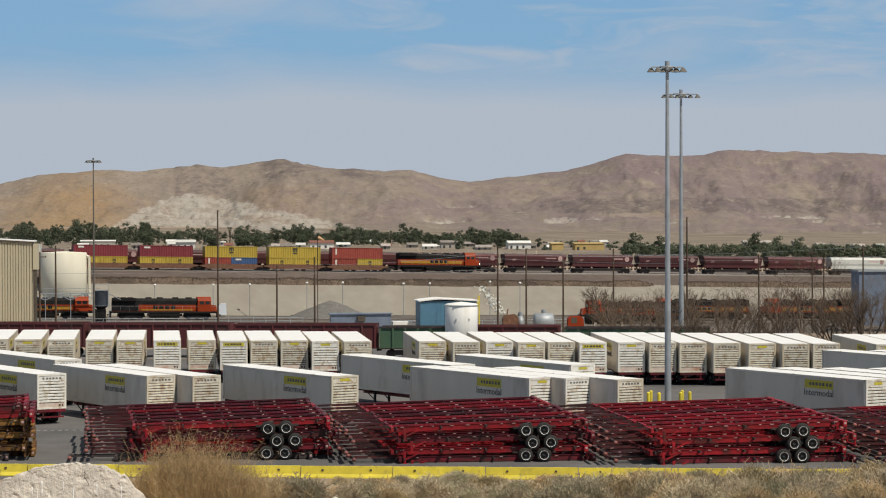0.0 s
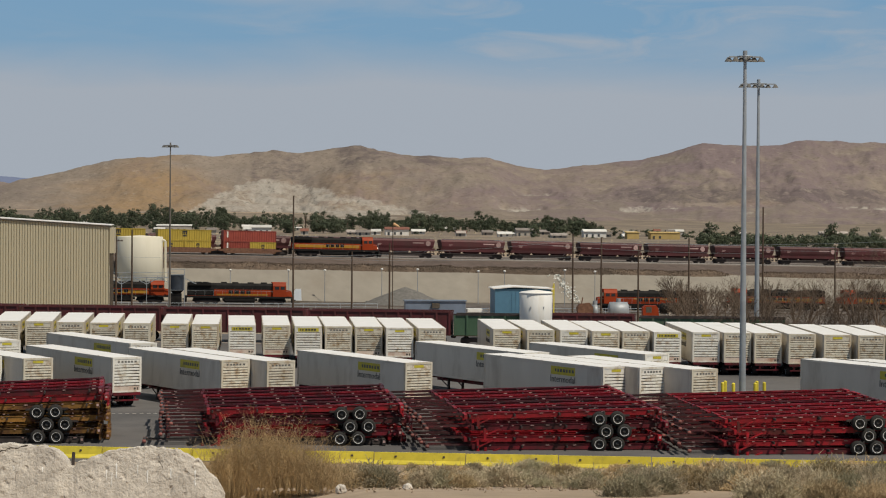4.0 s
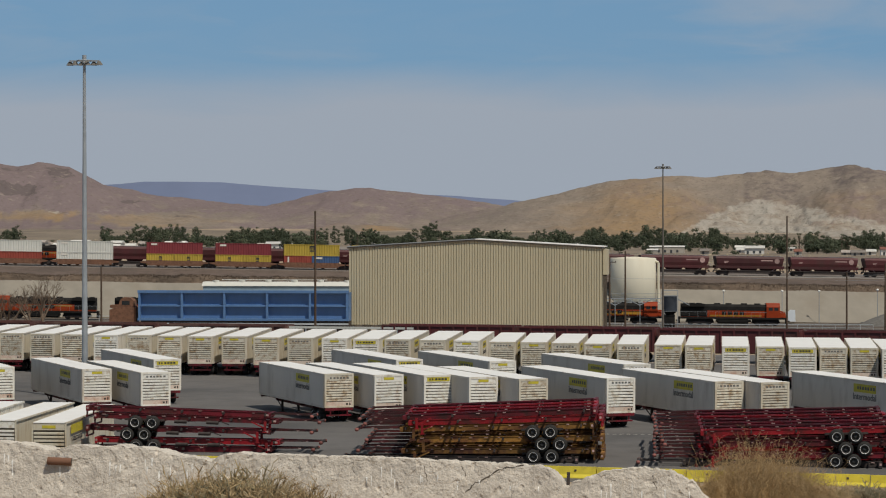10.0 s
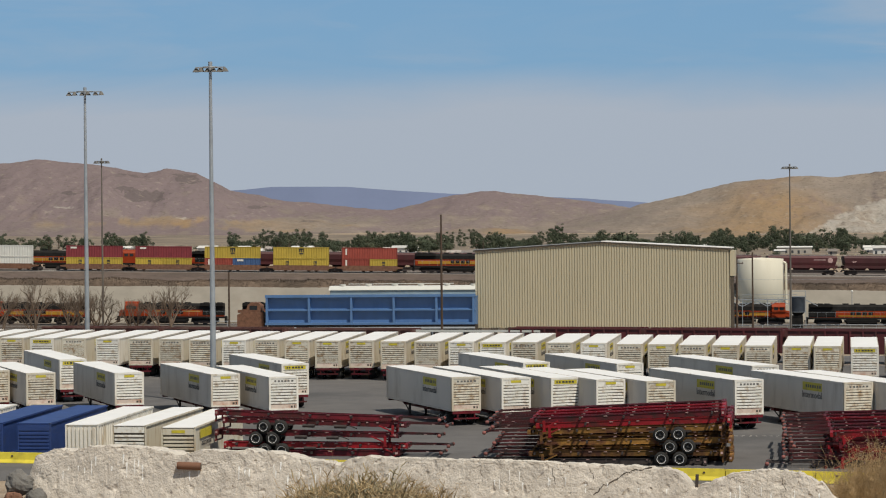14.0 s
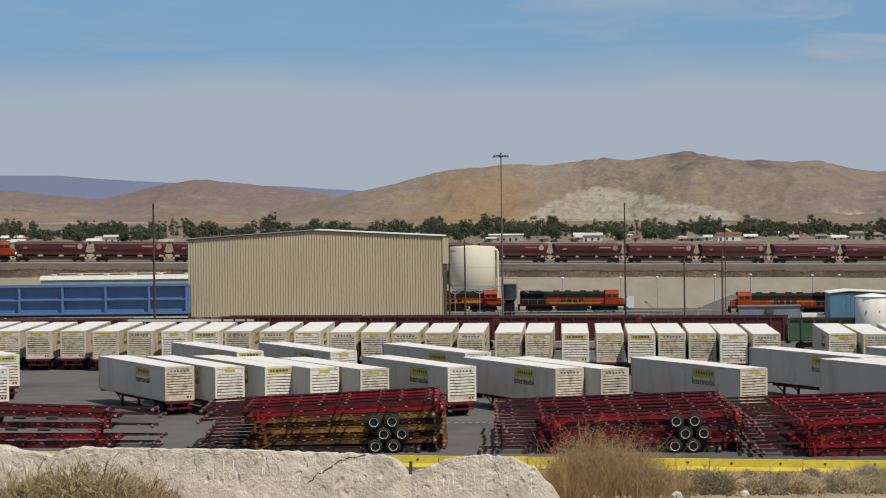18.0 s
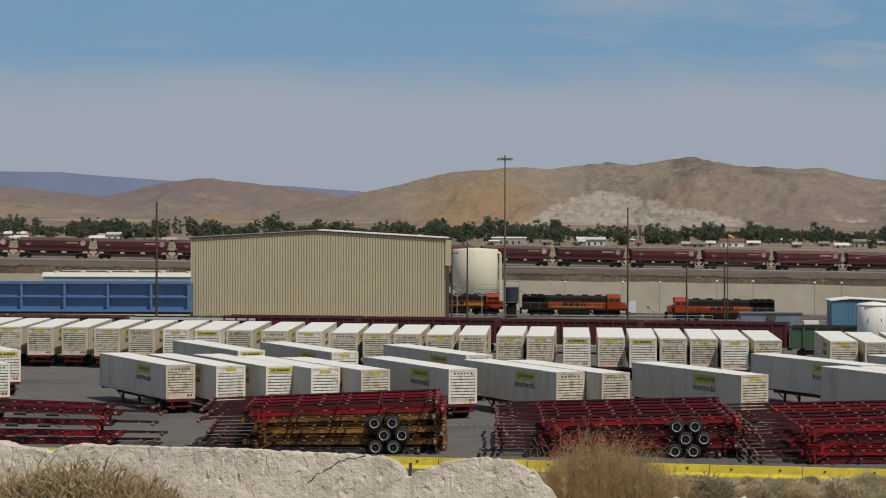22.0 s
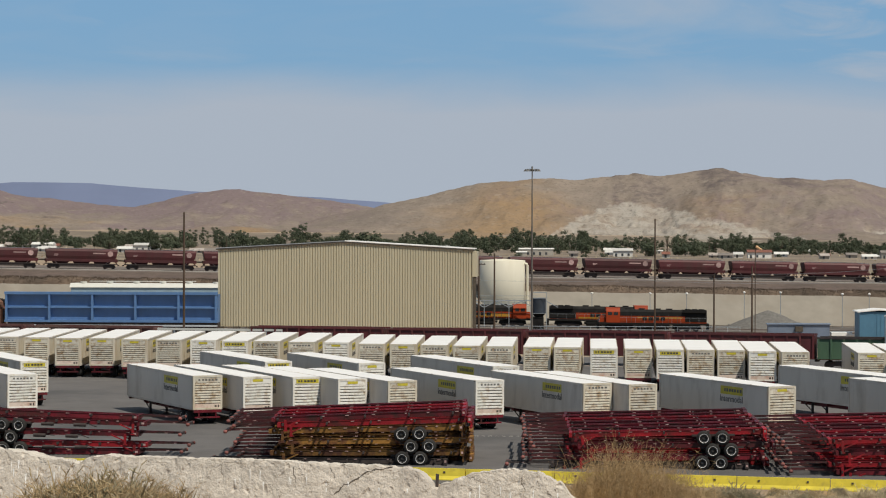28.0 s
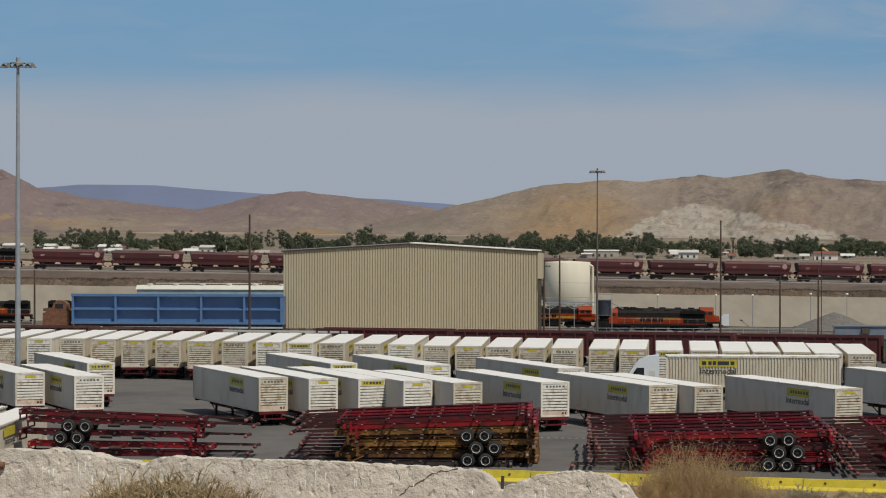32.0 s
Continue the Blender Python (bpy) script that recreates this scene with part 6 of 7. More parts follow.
# ---- tanks and sheds of the fuel rack ----
tank = thing("storage_tank", "large cream steel storage tank behind the shop", "tank")
part("shell", Mesh().lathe([(0, -4.2), (5.05, -4.2), (5.05, 10.3), (4.95, 10.4), (0, 10.7)], 40, at=(-19.6, 590, 0)), "tankcream", tank)
part("ring", Mesh().lathe([(5.1, 0.6), (5.7, 0.6), (5.7, 0.75), (5.1, 0.75)], 40, at=(-19.6, 590, 0)), "galv", tank)
rl = Mesh()
for k in range(24):
    a = 2 * math.pi * k / 24
    p = (-19.6 + 5.6 * math.cos(a), 590 + 5.6 * math.sin(a))
    q = (-19.6 + 5.6 * math.cos(a + math.pi / 12), 590 + 5.6 * math.sin(a + math.pi / 12))
    rl.bar((*p, 0.7), (*p, 1.9), 0.06).bar((*p, 1.9), (*q, 1.9), 0.06)
part("railing", rl, "galv", tank)
pp = Mesh()
pp.tube((-14.0, 589, -4), (-14.0, 589, 9.4), 0.28).tube((-14.0, 589, 9.4), (-15.4, 589, 10.1), 0.28)
part("downpipe", pp, "tankcream", tank)
wt_ = thing("water_tank", "white upright cylindrical tank", "tank", m=Matrix.Translation((32.75, 282.3, 0.1)))
part("shell", Mesh().lathe([(0, 1.7), (1.75, 1.7), (1.75, 7.95), (1.62, 8.1), (0, 8.3)], 36), "tankwhite", wt_)
for a in (-2.0, -1.2):
    part("bracket", Mesh().box(1.76 * math.cos(a) - 0.05, 1.76 * math.sin(a) - 0.05, 6.3, 1.76 * math.cos(a) + 0.05, 1.76 * math.sin(a) + 0.02, 6.55), "galv", wt_)
part("top_rim", Mesh().lathe([(1.7, 7.88), (1.82, 7.88), (1.82, 8.0), (1.7, 8.0)], 36), "tankwhite", wt_)

silo = thing("sand_silo", "dark steel sand silo on a frame", "silo", m=Matrix.Translation((-0.0195 * 540, 540, 0)))
part("drum", Mesh().tube((0, 0, 0.2), (0, 0, 3.2), 1.45, n=24), "silodark", silo, "dull blue-black steel drum")
part("cone", Mesh().tube((0, 0, -0.9), (0, 0, 0.2), 0.4, 1.45, n=24), "locoblack", silo)
part("feed_pipe", Mesh().tube((0, 0, -4.0), (0, 0, -0.8), 0.35, n=10).box(-1.3, -1.0, -4.1, 1.0, 1.0, -0.5), "locoblack", silo)
fr = Mesh()
for x in (-1.6, 1.6):
    for y in (-1.5, 1.5):
        fr.bar((x, y, -4.1), (x, y, 4.4), 0.08)
for z in (0.2, 3.3, 4.4):
    for y in (-1.5, 1.5):
        fr.bar((-1.6, y, z), (1.6, y, z), 0.07)
part("frame", fr, "galv", silo)

rack = thing("fuel_rack", "grey steel canopy frame over parked locomotives", "rack")
rk = Mesh()
for k in range(6):
    x = -38 + k * 5.2
    rk.bar((x, yard_y(x) - 3, -4), (x, yard_y(x) - 3, 2.2), 0.14)
    rk.bar((x, yard_y(x) - 3, 0.8), (x + 2.6, yard_y(x) - 3, 2.1), 0.16).bar((x + 5.2, yard_y(x) - 3, 0.8), (x + 2.6, yard_y(x) - 3, 2.1), 0.16)
rk.bar((-38, yard_y(-38) - 3, 2.2), (-11, yard_y(-11) - 3, 2.2), 0.2).bar((-38, yard_y(-38) - 3, 3.2), (-11, yard_y(-11) - 3, 3.2), 0.08)
part("frame", rk, "galv", rack)

shed = thing("blue_shed", "blue ribbed metal shed with a white roof", "shed")
sx0, sx1, sy = 42.2, 51.2, 420.0
part("wall_shell", Mesh().box(sx0, sy, -2.4, sx1, sy + 8, 4.3), "shedblue", shed, "blue ribbed siding")
for k in range(15):
    x = sx0 + 0.3 + k * 0.6
    part("siding_rib", Mesh().box(x - 0.05, sy - 0.05, -2.4, x + 0.05, sy, 4.28), "shedblue", shed)
part("roof", Mesh().prism([(sx0 - 0.3, 4.4), (sx0 + 3, 4.75), (sx1 + 0.3, 4.4), (sx1 + 0.3, 4.25), (sx0 + 3, 4.6), (sx0 - 0.3, 4.25)], sy - 0.3, sy + 8.3, "y"), "roof", shed)
part("window", Mesh().box(47.4, sy - 0.1, 2.3, 48.5, sy - 0.06, 3.6), "tankwhite", shed, "pale small window")
part("door_side", Mesh().box(sx0 - 0.02, sy - 0.07, -2.4, sx0 + 2.2, sy - 0.055, 4.2), "shedblue", shed)
low = thing("office_container", "low grey-blue flat-roofed office container", "container")
part("wall_shell", Mesh().box(28.0, 421, -0.6, 37.6, 424, 2.25), "slateblue", low)
part("roof", Mesh().box(27.8, 420.8, 2.25, 37.8, 424.2, 2.4), "slateblue", low)
part("cooler", Mesh().box(32.2, 420.3, 1.2, 33.4, 421, 2.0), "groove", low)
dk = thing("dark_wall_unit", "flat white loading slab", "slab")
part("slab", Mesh().box(38.0, 422, 0.5, 41.2, 425, 1.0), "tankwhite", dk)
pile = Mesh()
rngp = random.Random(4)
PR = 26
for j in range(9):
    r = 1 - j / 8
    for i in range(PR):
        a = 2 * math.pi * i / PR
        w = 1 + 0.12 * noise.noise(Vector((math.cos(a) * 2, math.sin(a) * 2, j * 0.4)))
        pile.v.append((38.5 + 10.0 * r * w * math.cos(a), 580 + 6 * r * w * math.sin(a), yard_z(38) + 4.3 * (1 - r) ** 0.85 - 0.3))
for j in range(8):
    for i in range(PR):
        pile.f.append((j * PR + i, j * PR + (i + 1) % PR, (j + 1) * PR + (i + 1) % PR, (j + 1) * PR + i))
        pile.smooth.append(True)
tagged(part("gravel_heap", pile, "gravel"), "heaped grey gravel pile in the yard", "gravel pile", kind="stuff")

eb = thing("grey_blue_building", "pale blue-grey flat-roofed metal building", "building")
part("wall_shell", Mesh().box(140.6, 520, -4.2, 190, 526, 6.6), "slateblue", eb)
part("roof", Mesh().box(140.3, 519.7, 6.6, 190.3, 526.3, 6.95), "galv", eb)

# ---- town across the valley ----


def house(x, y, w, d, h, style):
    """Walls, a roof of its style, and dark openings in the south wall."""
    walls, roofs, lab = (("housewhite", "houseroof2", "small white house with a bright metal roof"), ("house", "houseroof", "pale stucco single-storey house with a grey roof"),
                         ("housewhite", "houseroof3", "white house with a brown-red roof"), ("house", "houseroof2", "tan flat-roofed shed with a pale roof"), ("houseochre", "houseochre", "yellow ochre flat-roofed store building"))[style]
    t = thing("house", lab, "house", "town houses", Matrix.Translation((x, y, land(x, y) - 0.2)))
    part("wall_shell", Mesh().box(-w / 2, -d / 2, 0, w / 2, d / 2, h), walls, t)
    if style < 3:
        part("roof", Mesh().prism([(-d / 2 - 0.6, h), (0, h + 1.2), (d / 2 + 0.6, h), (d / 2 + 0.6, h - 0.2), (-d / 2 - 0.6, h - 0.2)], -w / 2 - 0.4, w / 2 + 0.4), roofs, t)
    else:
        part("roof", Mesh().prism([(-d / 2 - 0.3, h), (-d / 2 - 0.3, h + 0.2), (d / 2 + 0.3, h + 0.7), (d / 2 + 0.3, h)], -w / 2 - 0.3, w / 2 + 0.3), roofs, t)
    op = Mesh()
    for k in range(int(w // (3.2 if style < 4 else 7))):
        xa = -w / 2 + 1.0 + k * 3.2
        op.box(xa, -d / 2 - 0.05, 0.9 if k % 3 else 0.1, xa + 1.1, -d / 2 + 0.02, 2.2)
    tagged(part("window_row", op, "windowdark", t, "dark windows and doors"), kind="stuff")
    return t


rt = random.Random(11)
for i in range(92):
    a = rt.uniform(-0.34, 0.29)
    y = 1330 + 420 * rt.random() ** 1.7
    w = rt.uniform(3.5, 8)
    house(a * y, y, w, rt.uniform(4, 7), rt.uniform(1.8, 2.5), rt.choice((0, 0, 1, 1, 1, 2, 3)))
for a, y, w, style in ((-0.0205, 1400, 18, 3), (0.063, 1370, 12, 2), (0.012, 1380, 10, 0), (-0.168, 1420, 13, 0), (-0.245, 1430, 10, 0), (-0.2625, 1400, 11, 1), (-0.2318, 1400, 9, 0), (-0.2078, 1400, 11, 0), (0.112, 1420, 11, 1), (0.138, 1400, 12, 0), (0.1525, 1340, 6, 4), (0.1648, 1345, 15, 4)):
    house(a * y, y, w, 9, 3.7, style)


def lobe(m, c, s, r, flat=0.8):
    """One leafy mass of a crown: sprays of leaves facing outwards, thick at heart and ragged at the rim."""
    for k in range(72):
        d = Vector((r.gauss(0, 1), r.gauss(0, 1), r.gauss(0.15, 0.9))).normalized()
        p = c + Vector((d.x, d.y, d.z * flat)) * s * (r.uniform(0.5, 0.97) if k % 8 else r.uniform(0.95, 1.2))
        nrm = (d + Vector((r.gauss(0, 0.13), r.gauss(0, 0.13), 0.15 + r.gauss(0, 0.13)))).normalized()
        e1 = nrm.cross(Vector((r.gauss(0, 1), r.gauss(0, 1), r.gauss(0, 1)))).normalized() * s * r.uniform(0.14, 0.27)
        e2 = nrm.cross(e1) * r.uniform(0.6, 1.0)
        m.add([p - e1, p - e2 * 0.8, p + e1 * 0.9, p + e2], [(0, 1, 2, 3)])


def clump(m, p, q, r):
    e = Euler((r.uniform(0, 6), r.uniform(0, 6), r.uniform(0, 6))).to_matrix()
    m.add([p + e @ Vector(v) * q for v in ((-1, -0.5, 0), (0.4, -0.8, 0.25), (1, 0.4, -0.1), (-0.3, 0.9, 0.3), (0.1, 0, 0.75))], [(0, 1, 4), (1, 2, 4), (2, 3, 4), (3, 0, 4), (0, 3, 2, 1)])


def tree_mesh(h, w, seed):
    """Trunk and limbs, and a crown of uneven leafy masses with gaps between them."""
    r = random.Random(seed)
    tr = Mesh().tube((0, 0, -0.5), (0.2, 0, h * 0.5), h * 0.03, h * 0.018, 7)
    cr = Mesh()
    for k in range(20):
        a, rr, z = r.uniform(0, 6.28), r.uniform(0.1, 0.66) * w, h * r.uniform(0.08, 0.88)
        rr *= 1.15 - abs(z / h - 0.5)
        c = Vector((rr * math.cos(a), rr * math.sin(a), z))
        tr.tube((0.1, 0, h * 0.3), c, h * 0.012, h * 0.005, 5)
        lobe(cr, c, r.uniform(0.2, 0.36) * w, r)
    return tr.data("trunk", M["bark"]), cr.data("crown", M["leaf"])


TREES = [tree_mesh(9.5, 5.2, 1), tree_mesh(11, 6.2, 2), tree_mesh(8, 5.8, 3), tree_mesh(13, 5.0, 4), tree_mesh(10, 7.0, 5), tree_mesh(14, 2.4, 6)]


def tree(x, y, k, s, turn):
    t = thing("tree", "dusty dark-green broadleaf tree", "tree", "town trees", Matrix.Translation((x, y, land(x, y))) @ pose(0, 0, 0, 0, 0, turn) @ Matrix.Scale(s, 4))
    part("trunk", TREES[k][0], "bark", t)
    part("crown", TREES[k][1], "leaf", t)


def open_ground(a):
    """Bearings at which the town has no trees."""
    return -0.2695 < a < -0.236


for i in range(78):
    a = rt.uniform(-0.36, 0.125)
    y = 1380 + 420 * rt.random()
    if open_ground(a):
        continue
    tree(a * y, y, rt.choice((0, 1, 1, 2, 2, 4, 4, 3, 5)), rt.uniform(0.55, 1.05) * (1.0 if a < 0.08 else 0.7), rt.uniform(0, 360))
belt = Mesh()
for i in range(1000):
    a = rt.uniform(-0.36, 0.135)
    if open_ground(a):
        continue
    if a < -0.2 and rt.random() < 0.45 or a < -0.1 and rt.random() < 0.15:
        continue
    if noise.noise(Vector((a * 18, 0, 7))) < -0.25 and rt.random() < 0.7:
        continue
    y = rt.uniform(1560, 2250)
    h = rt.uniform(7.5, 15) * (1.0 if a < 0.08 else 0.75) * (0.95 + 0.9 * noise.noise(Vector((a * 60, 0, 1)))) * (0.55 + 0.45 * ease(-0.3, -0.05, noise.noise(Vector((a * 85, 0, 4)))))
    w = rt.uniform(2.6, 4.6)
    c = Vector((a * y, y, land(a * y, y)))
    slim = rt.random() < 0.12
    for k in range(7):
        z = h * (0.05 + 0.84 * (k + rt.random()) / 7)
        rr = (0.15 if slim else w * (1.0 - abs(z / h - 0.4) ** 1.5)) * math.sqrt(rt.random())
        t_ = rt.uniform(0, 6.28)
        lobe(belt, c + Vector((rr * math.cos(t_), rr * math.sin(t_), z)), (1.3 if slim else rt.uniform(0.42, 0.62) * w) * (1.1 - 0.5 * max(0, z / h - 0.5)), rt)
for i in range(560):
    a, y = rt.uniform(-0.36, 0.2), rt.uniform(1325, 1900)
    if noise.noise(Vector((a * 25, y * 0.004, 3))) > -0.1:
        lobe(belt, Vector((a * y, y, land(a * y, y) + 0.8)), rt.uniform(0.9, 2.2), rt, 0.65)
tagged(part("far_trees", belt, "leaf"), "dense dusty-green belt of town trees", "trees", kind="stuff")
for a, s in ((0.1825, 0.98), (0.1925, 0.85), (0.2293, 1.05), (0.238, 0.85), (0.2465, 0.8)):
    tree(a * 1250, 1250, 4, s, a * 900)
for a, s in ((0.1457, 0.6), (0.159, 0.45), (0.1624, 0.45), (0.1225, 0.95), (0.126, 0.8), (0.1315, 0.95), (0.1365, 1.05), (0.140, 0.8), (0.1725, 0.3)):
    tree(a * 1500, 1500, rt.choice((0, 1, 2, 4)), s, a * 900)
for a, s in ((-0.0908, 0.8), (-0.0845, 1.15), (-0.1005, 0.6)):
    tree(a * 720, 722, 2, s, a * 900)
hedge = Mesh()
for i in range(1400):
    a, y = rt.uniform(0.178, 0.30), rt.uniform(1000, 1030)
    p = Vector((a * y, y, valley_z(a * y) + 1.2 + rt.uniform(0, 4.2)))
    if i % 2 == 0:
        lobe(hedge, p, rt.uniform(1.0, 1.8), rt)
thicket = Mesh()
for i in range(9000):
    a = rt.uniform(0.166, 0.3) if i < 8200 else rt.uniform(-0.36, -0.262)
    y = rt.uniform(318, 345)
    if a > 0.184 and i % 2:
        y = rt.uniform(273, 279)
    hh = 4.4 + 2.8 * noise.noise(Vector((a * 60, 0, 2))) + 2.6 * ease(0.2, 0.23, a) + 3.0 * ease(0.234, 0.242, a) * (1 - ease(0.262, 0.27, a))
    p = Vector((a * y, y, land(a * y, y) + hh * rt.random() ** 1.3))
    d = Vector((rt.gauss(0, 0.6), rt.gauss(0, 0.5), rt.uniform(0.3, 1.2)))
    thicket.tube(p, p + d * rt.uniform(0.5, 1.5), 0.015, 0.007, 3, caps=False)
tagged(part("thicket", thicket, "bark"), "tangled leafless brown thicket by the track", "thicket", kind="stuff")
scrub = Mesh()
for i in range(7000):
    a, y = rt.uniform(-0.37, 0.31), 780 + 1500 * rt.random()
    clump(scrub, Vector((a * y, y, land(a * y, y) + 0.15)), rt.uniform(0.25, 0.8), rt)
tagged(part("valley_scrub", scrub, "sage"), "scattered dry scrub on the valley floor", "scrub", kind="stuff")
tagged(part("hedge", hedge, "leaf"), "dark evergreen windbreak hedge", "hedge", kind="stuff")

# dark brush strip along the top of the graded slope
def brush_top(x):
    return max(0.0, 0.75 + 0.5 * noise.noise(Vector((x * 0.11, 0, 3))) + 0.22 * noise.noise(Vector((x * 0.6, 0, 8)))) * ease(-0.62, -0.3, noise.noise(Vector((x * 0.045, 0, 5))))


xs_b = [-250 + 0.8 * i for i in range(600)]
strip = sheet(xs_b, lambda x: [main_y(x) - 22 + k for k in (-1.0, -0.5, 0.0, 0.6, 1.3, 2.0, 2.8, 3.4)],
              lambda x, y: land(x, y) - 0.05 + (brush_top(x) + 0.1) * math.sin(math.pi * min(1, max(0, (y - main_y(x) + 23.0) / 4.4))) ** 0.6 + 0.16 * noise.noise(Vector((x * 1.3, y * 1.3, 0))))
for i in range(26000):
    x = rt.uniform(-250, 228)
    if brush_top(x) < 0.12:
        continue
    y = main_y(x) - 22 + rt.uniform(-0.9, 2.6)
    p = Vector((x, y, land(x, y) + (brush_top(x) + 0.05) * math.sin(math.pi * min(1, max(0, (y - main_y(x) + 23.0) / 4.4))) ** 0.6))
    d = Vector((rt.gauss(0, 0.14), rt.gauss(0, 0.1), rt.uniform(0.16, 0.42)))
    w = Vector((rt.uniform(0.04, 0.09), 0, 0))
    strip.add([p - w, p + w, p + d], [(0, 1, 2)])
tagged(part("brush_strip", strip, "brushrow"), "low dark dry brush along the slope top", "brush", kind="stuff")


def bare_tree(x, y, h, seed):
    r = random.Random(seed)
    t = thing("bare_tree", "leafless brown desert tree", "tree", "bare trees", Matrix.Translation((x, y, land(x, y))))
    wood_, twig = Mesh(), Mesh()

    def grow(p, d, l, rad, depth):
        q = p + d * l
        (wood_ if depth < 2 else twig).tube(p, q, rad, rad * 0.62, 6 if depth < 2 else 3, caps=False)
        if depth == 5:
            return
        for k in range(3 if depth < 4 else 2):
            e = Vector((r.gauss(0, 0.36), r.gauss(0, 0.36), r.gauss(0.16, 0.25)))
            grow(p + d * l * r.uniform(0.6, 1.0), (d + e).normalized(), l * r.uniform(0.6, 0.8), max(0.013, rad * 0.55), depth + 1)

    for k in range(3):
        grow(Vector((r.uniform(-0.4, 0.4), r.uniform(-0.4, 0.4), -0.3)), Vector((r.gauss(0, 0.3), r.gauss(0, 0.3), 1)).normalized(), h * 0.28, h * 0.02, 0)
    part("trunk", wood_, "bark", t)
    part("twig_crown", twig, "bark", t, "tangle of fine bare twigs")


for k in range(26):
    a = 0.168 + 0.125 * k / 25 + rt.uniform(-0.003, 0.003)
    y = 330 + rt.uniform(-6, 45) if k % 3 or a < 0.186 else rt.uniform(274, 278)
    bare_tree(a * y, y, rt.uniform(5.5, 9.5) + (3.5 if k in (20, 21, 22, 31) else 0), k)
for k in range(7):
    a = -0.345 + 0.085 * k / 6
    y = 345 + rt.uniform(-8, 30)
    bare_tree(a * y, y, rt.uniform(9.5, 13), 60 + k)

# ---- foreground: broken concrete, brush and sand bank ----


def slab_top(tops, seed, x):
    """The ragged upper edge of a broken concrete block."""
    return along(tops, x) + 0.035 * noise.fractal(Vector((x * 5.0, 0, seed)), 0.7, 2, 6) - 0.05 * max(0, noise.noise(Vector((x * 2.3, 0, seed)))) - 0.035 * abs(noise.noise(Vector((x * 9.0, 3, seed))))


def slab_relief(x, y, z, seed):
    """Broken facets, grit, and the odd chip knocked out."""
    p = Vector((x, y, z)) + Vector((seed * 3.1, 0, 0))
    facet = noise.noise(Vector((math.floor(p.x * 3.1 + noise.noise(p * 2.1)), math.floor(p.z * 4.3 + noise.noise(p * 2.7)), seed)) * 1.37)
    return 0.013 * facet + 0.012 * noise.fractal(p * 6.0, 0.75, 2.2, 5) - 0.09 * max(0.0, noise.noise(p * 7.5) - 0.38)


SLAB_Y = 50.0


def slab_face(tops, seed, x, z):
    """Where the south face of a block lies at x and z."""
    y = SLAB_Y - 0.14 * (slab_top(tops, seed, x) - z)
    return y - slab_relief(x, y, z, seed)


def broken_slab(name, tops, seed, label):
    """A long broken concrete block with a ragged upper edge and pitted face."""
    m = Mesh()
    x0, x1, depth = tops[0][0], tops[-1][0], 1.3
    nx, nz = int((x1 - x0) * 42), 60
    for i in range(nx + 1):
        x = x0 + (x1 - x0) * i / nx
        top = slab_top(tops, seed, x)
        for j in range(nz + 1):
            v = j / nz
            if v < 0.7:
                z = top - 1.7 * (1 - v / 0.7) ** 1.7
                m.v.append((x, slab_face(tops, seed, x, z), z))
            else:
                w = (v - 0.7) / 0.3
                y, z = SLAB_Y + depth * w ** 1.5, top - 0.1 * w * w
                b = slab_relief(x, y, z, seed)
                m.v.append((x, y - b, z + b * 0.8))
    for i in range(nx):
        for j in range(nz):
            p = i * (nz + 1) + j
            m.f.append((p, p + nz + 1, p + nz + 2, p + 1))
            m.smooth.append(False)
    return tagged(part(name, m, "concrete"), label, "concrete block")


def face_strip(m, tops, seed, pts, proud):
    """A thin flat ribbon laid on the face through (x, z, half width) points."""
    b = len(m.v)
    for k, (x, z, w) in enumerate(pts):
        xa, za, _ = pts[max(0, k - 1)]
        xb, zb, _ = pts[min(len(pts) - 1, k + 1)]
        d = math.hypot(xb - xa, zb - za) or 1.0
        ox, oz = -(zb - za) / d * w, (xb - xa) / d * w
        for s_ in (-1, 1):
            m.v.append((x + s_ * ox, slab_face(tops, seed, x + s_ * ox, z + s_ * oz) - proud, z + s_ * oz))
    for k in range(len(pts) - 1):
        m.f.append((b + 2 * k, b + 2 * k + 1, b + 2 * k + 3, b + 2 * k + 2))
        m.smooth.append(False)


RUBBLE = [(-15.98, 11.9), (-15.86, 12.4), (-15.74, 12.72), (-15.4, 12.84), (-14.97, 12.82), (-14.63, 12.91), (-13.84, 12.9), (-13.27, 12.83), (-12.82, 12.74), (-12.37, 12.84), (-11.48, 12.83), (-10.81, 12.77), (-10.37, 12.65), (-9.93, 12.6), (-9.3, 12.5), (-9.2, 11.9)]
SLAB = [(-9.75, 12.0), (-9.7, 12.6), (-9.27, 12.72), (-8.6, 12.69), (-7.7, 12.68), (-6.1, 12.64), (-4.5, 12.57), (-3.8, 12.54), (-3.3, 12.49), (-3.15, 12.4), (-3.04, 12.26), (-2.96, 12.13), (-2.88, 12.1), (-2.83, 12.21), (-2.56, 12.29), (-2.2, 12.42), (-2.03, 12.47), (-1.51, 12.5), (-1.03, 12.46), (-0.71, 12.34), (-0.5, 12.22), (-0.36, 12.0), (-0.2, 11.9), (-0.05, 11.6)]
broken_slab("rubble_block", RUBBLE, 1, "long rough concrete rubble block, weathered and pitted")
broken_slab("concrete_slab", SLAB, 2, "flat-topped pale concrete slab with a notch and a diagonal crack")
cr_ = Mesh()
line, px, pz = [], -3.72, 12.53
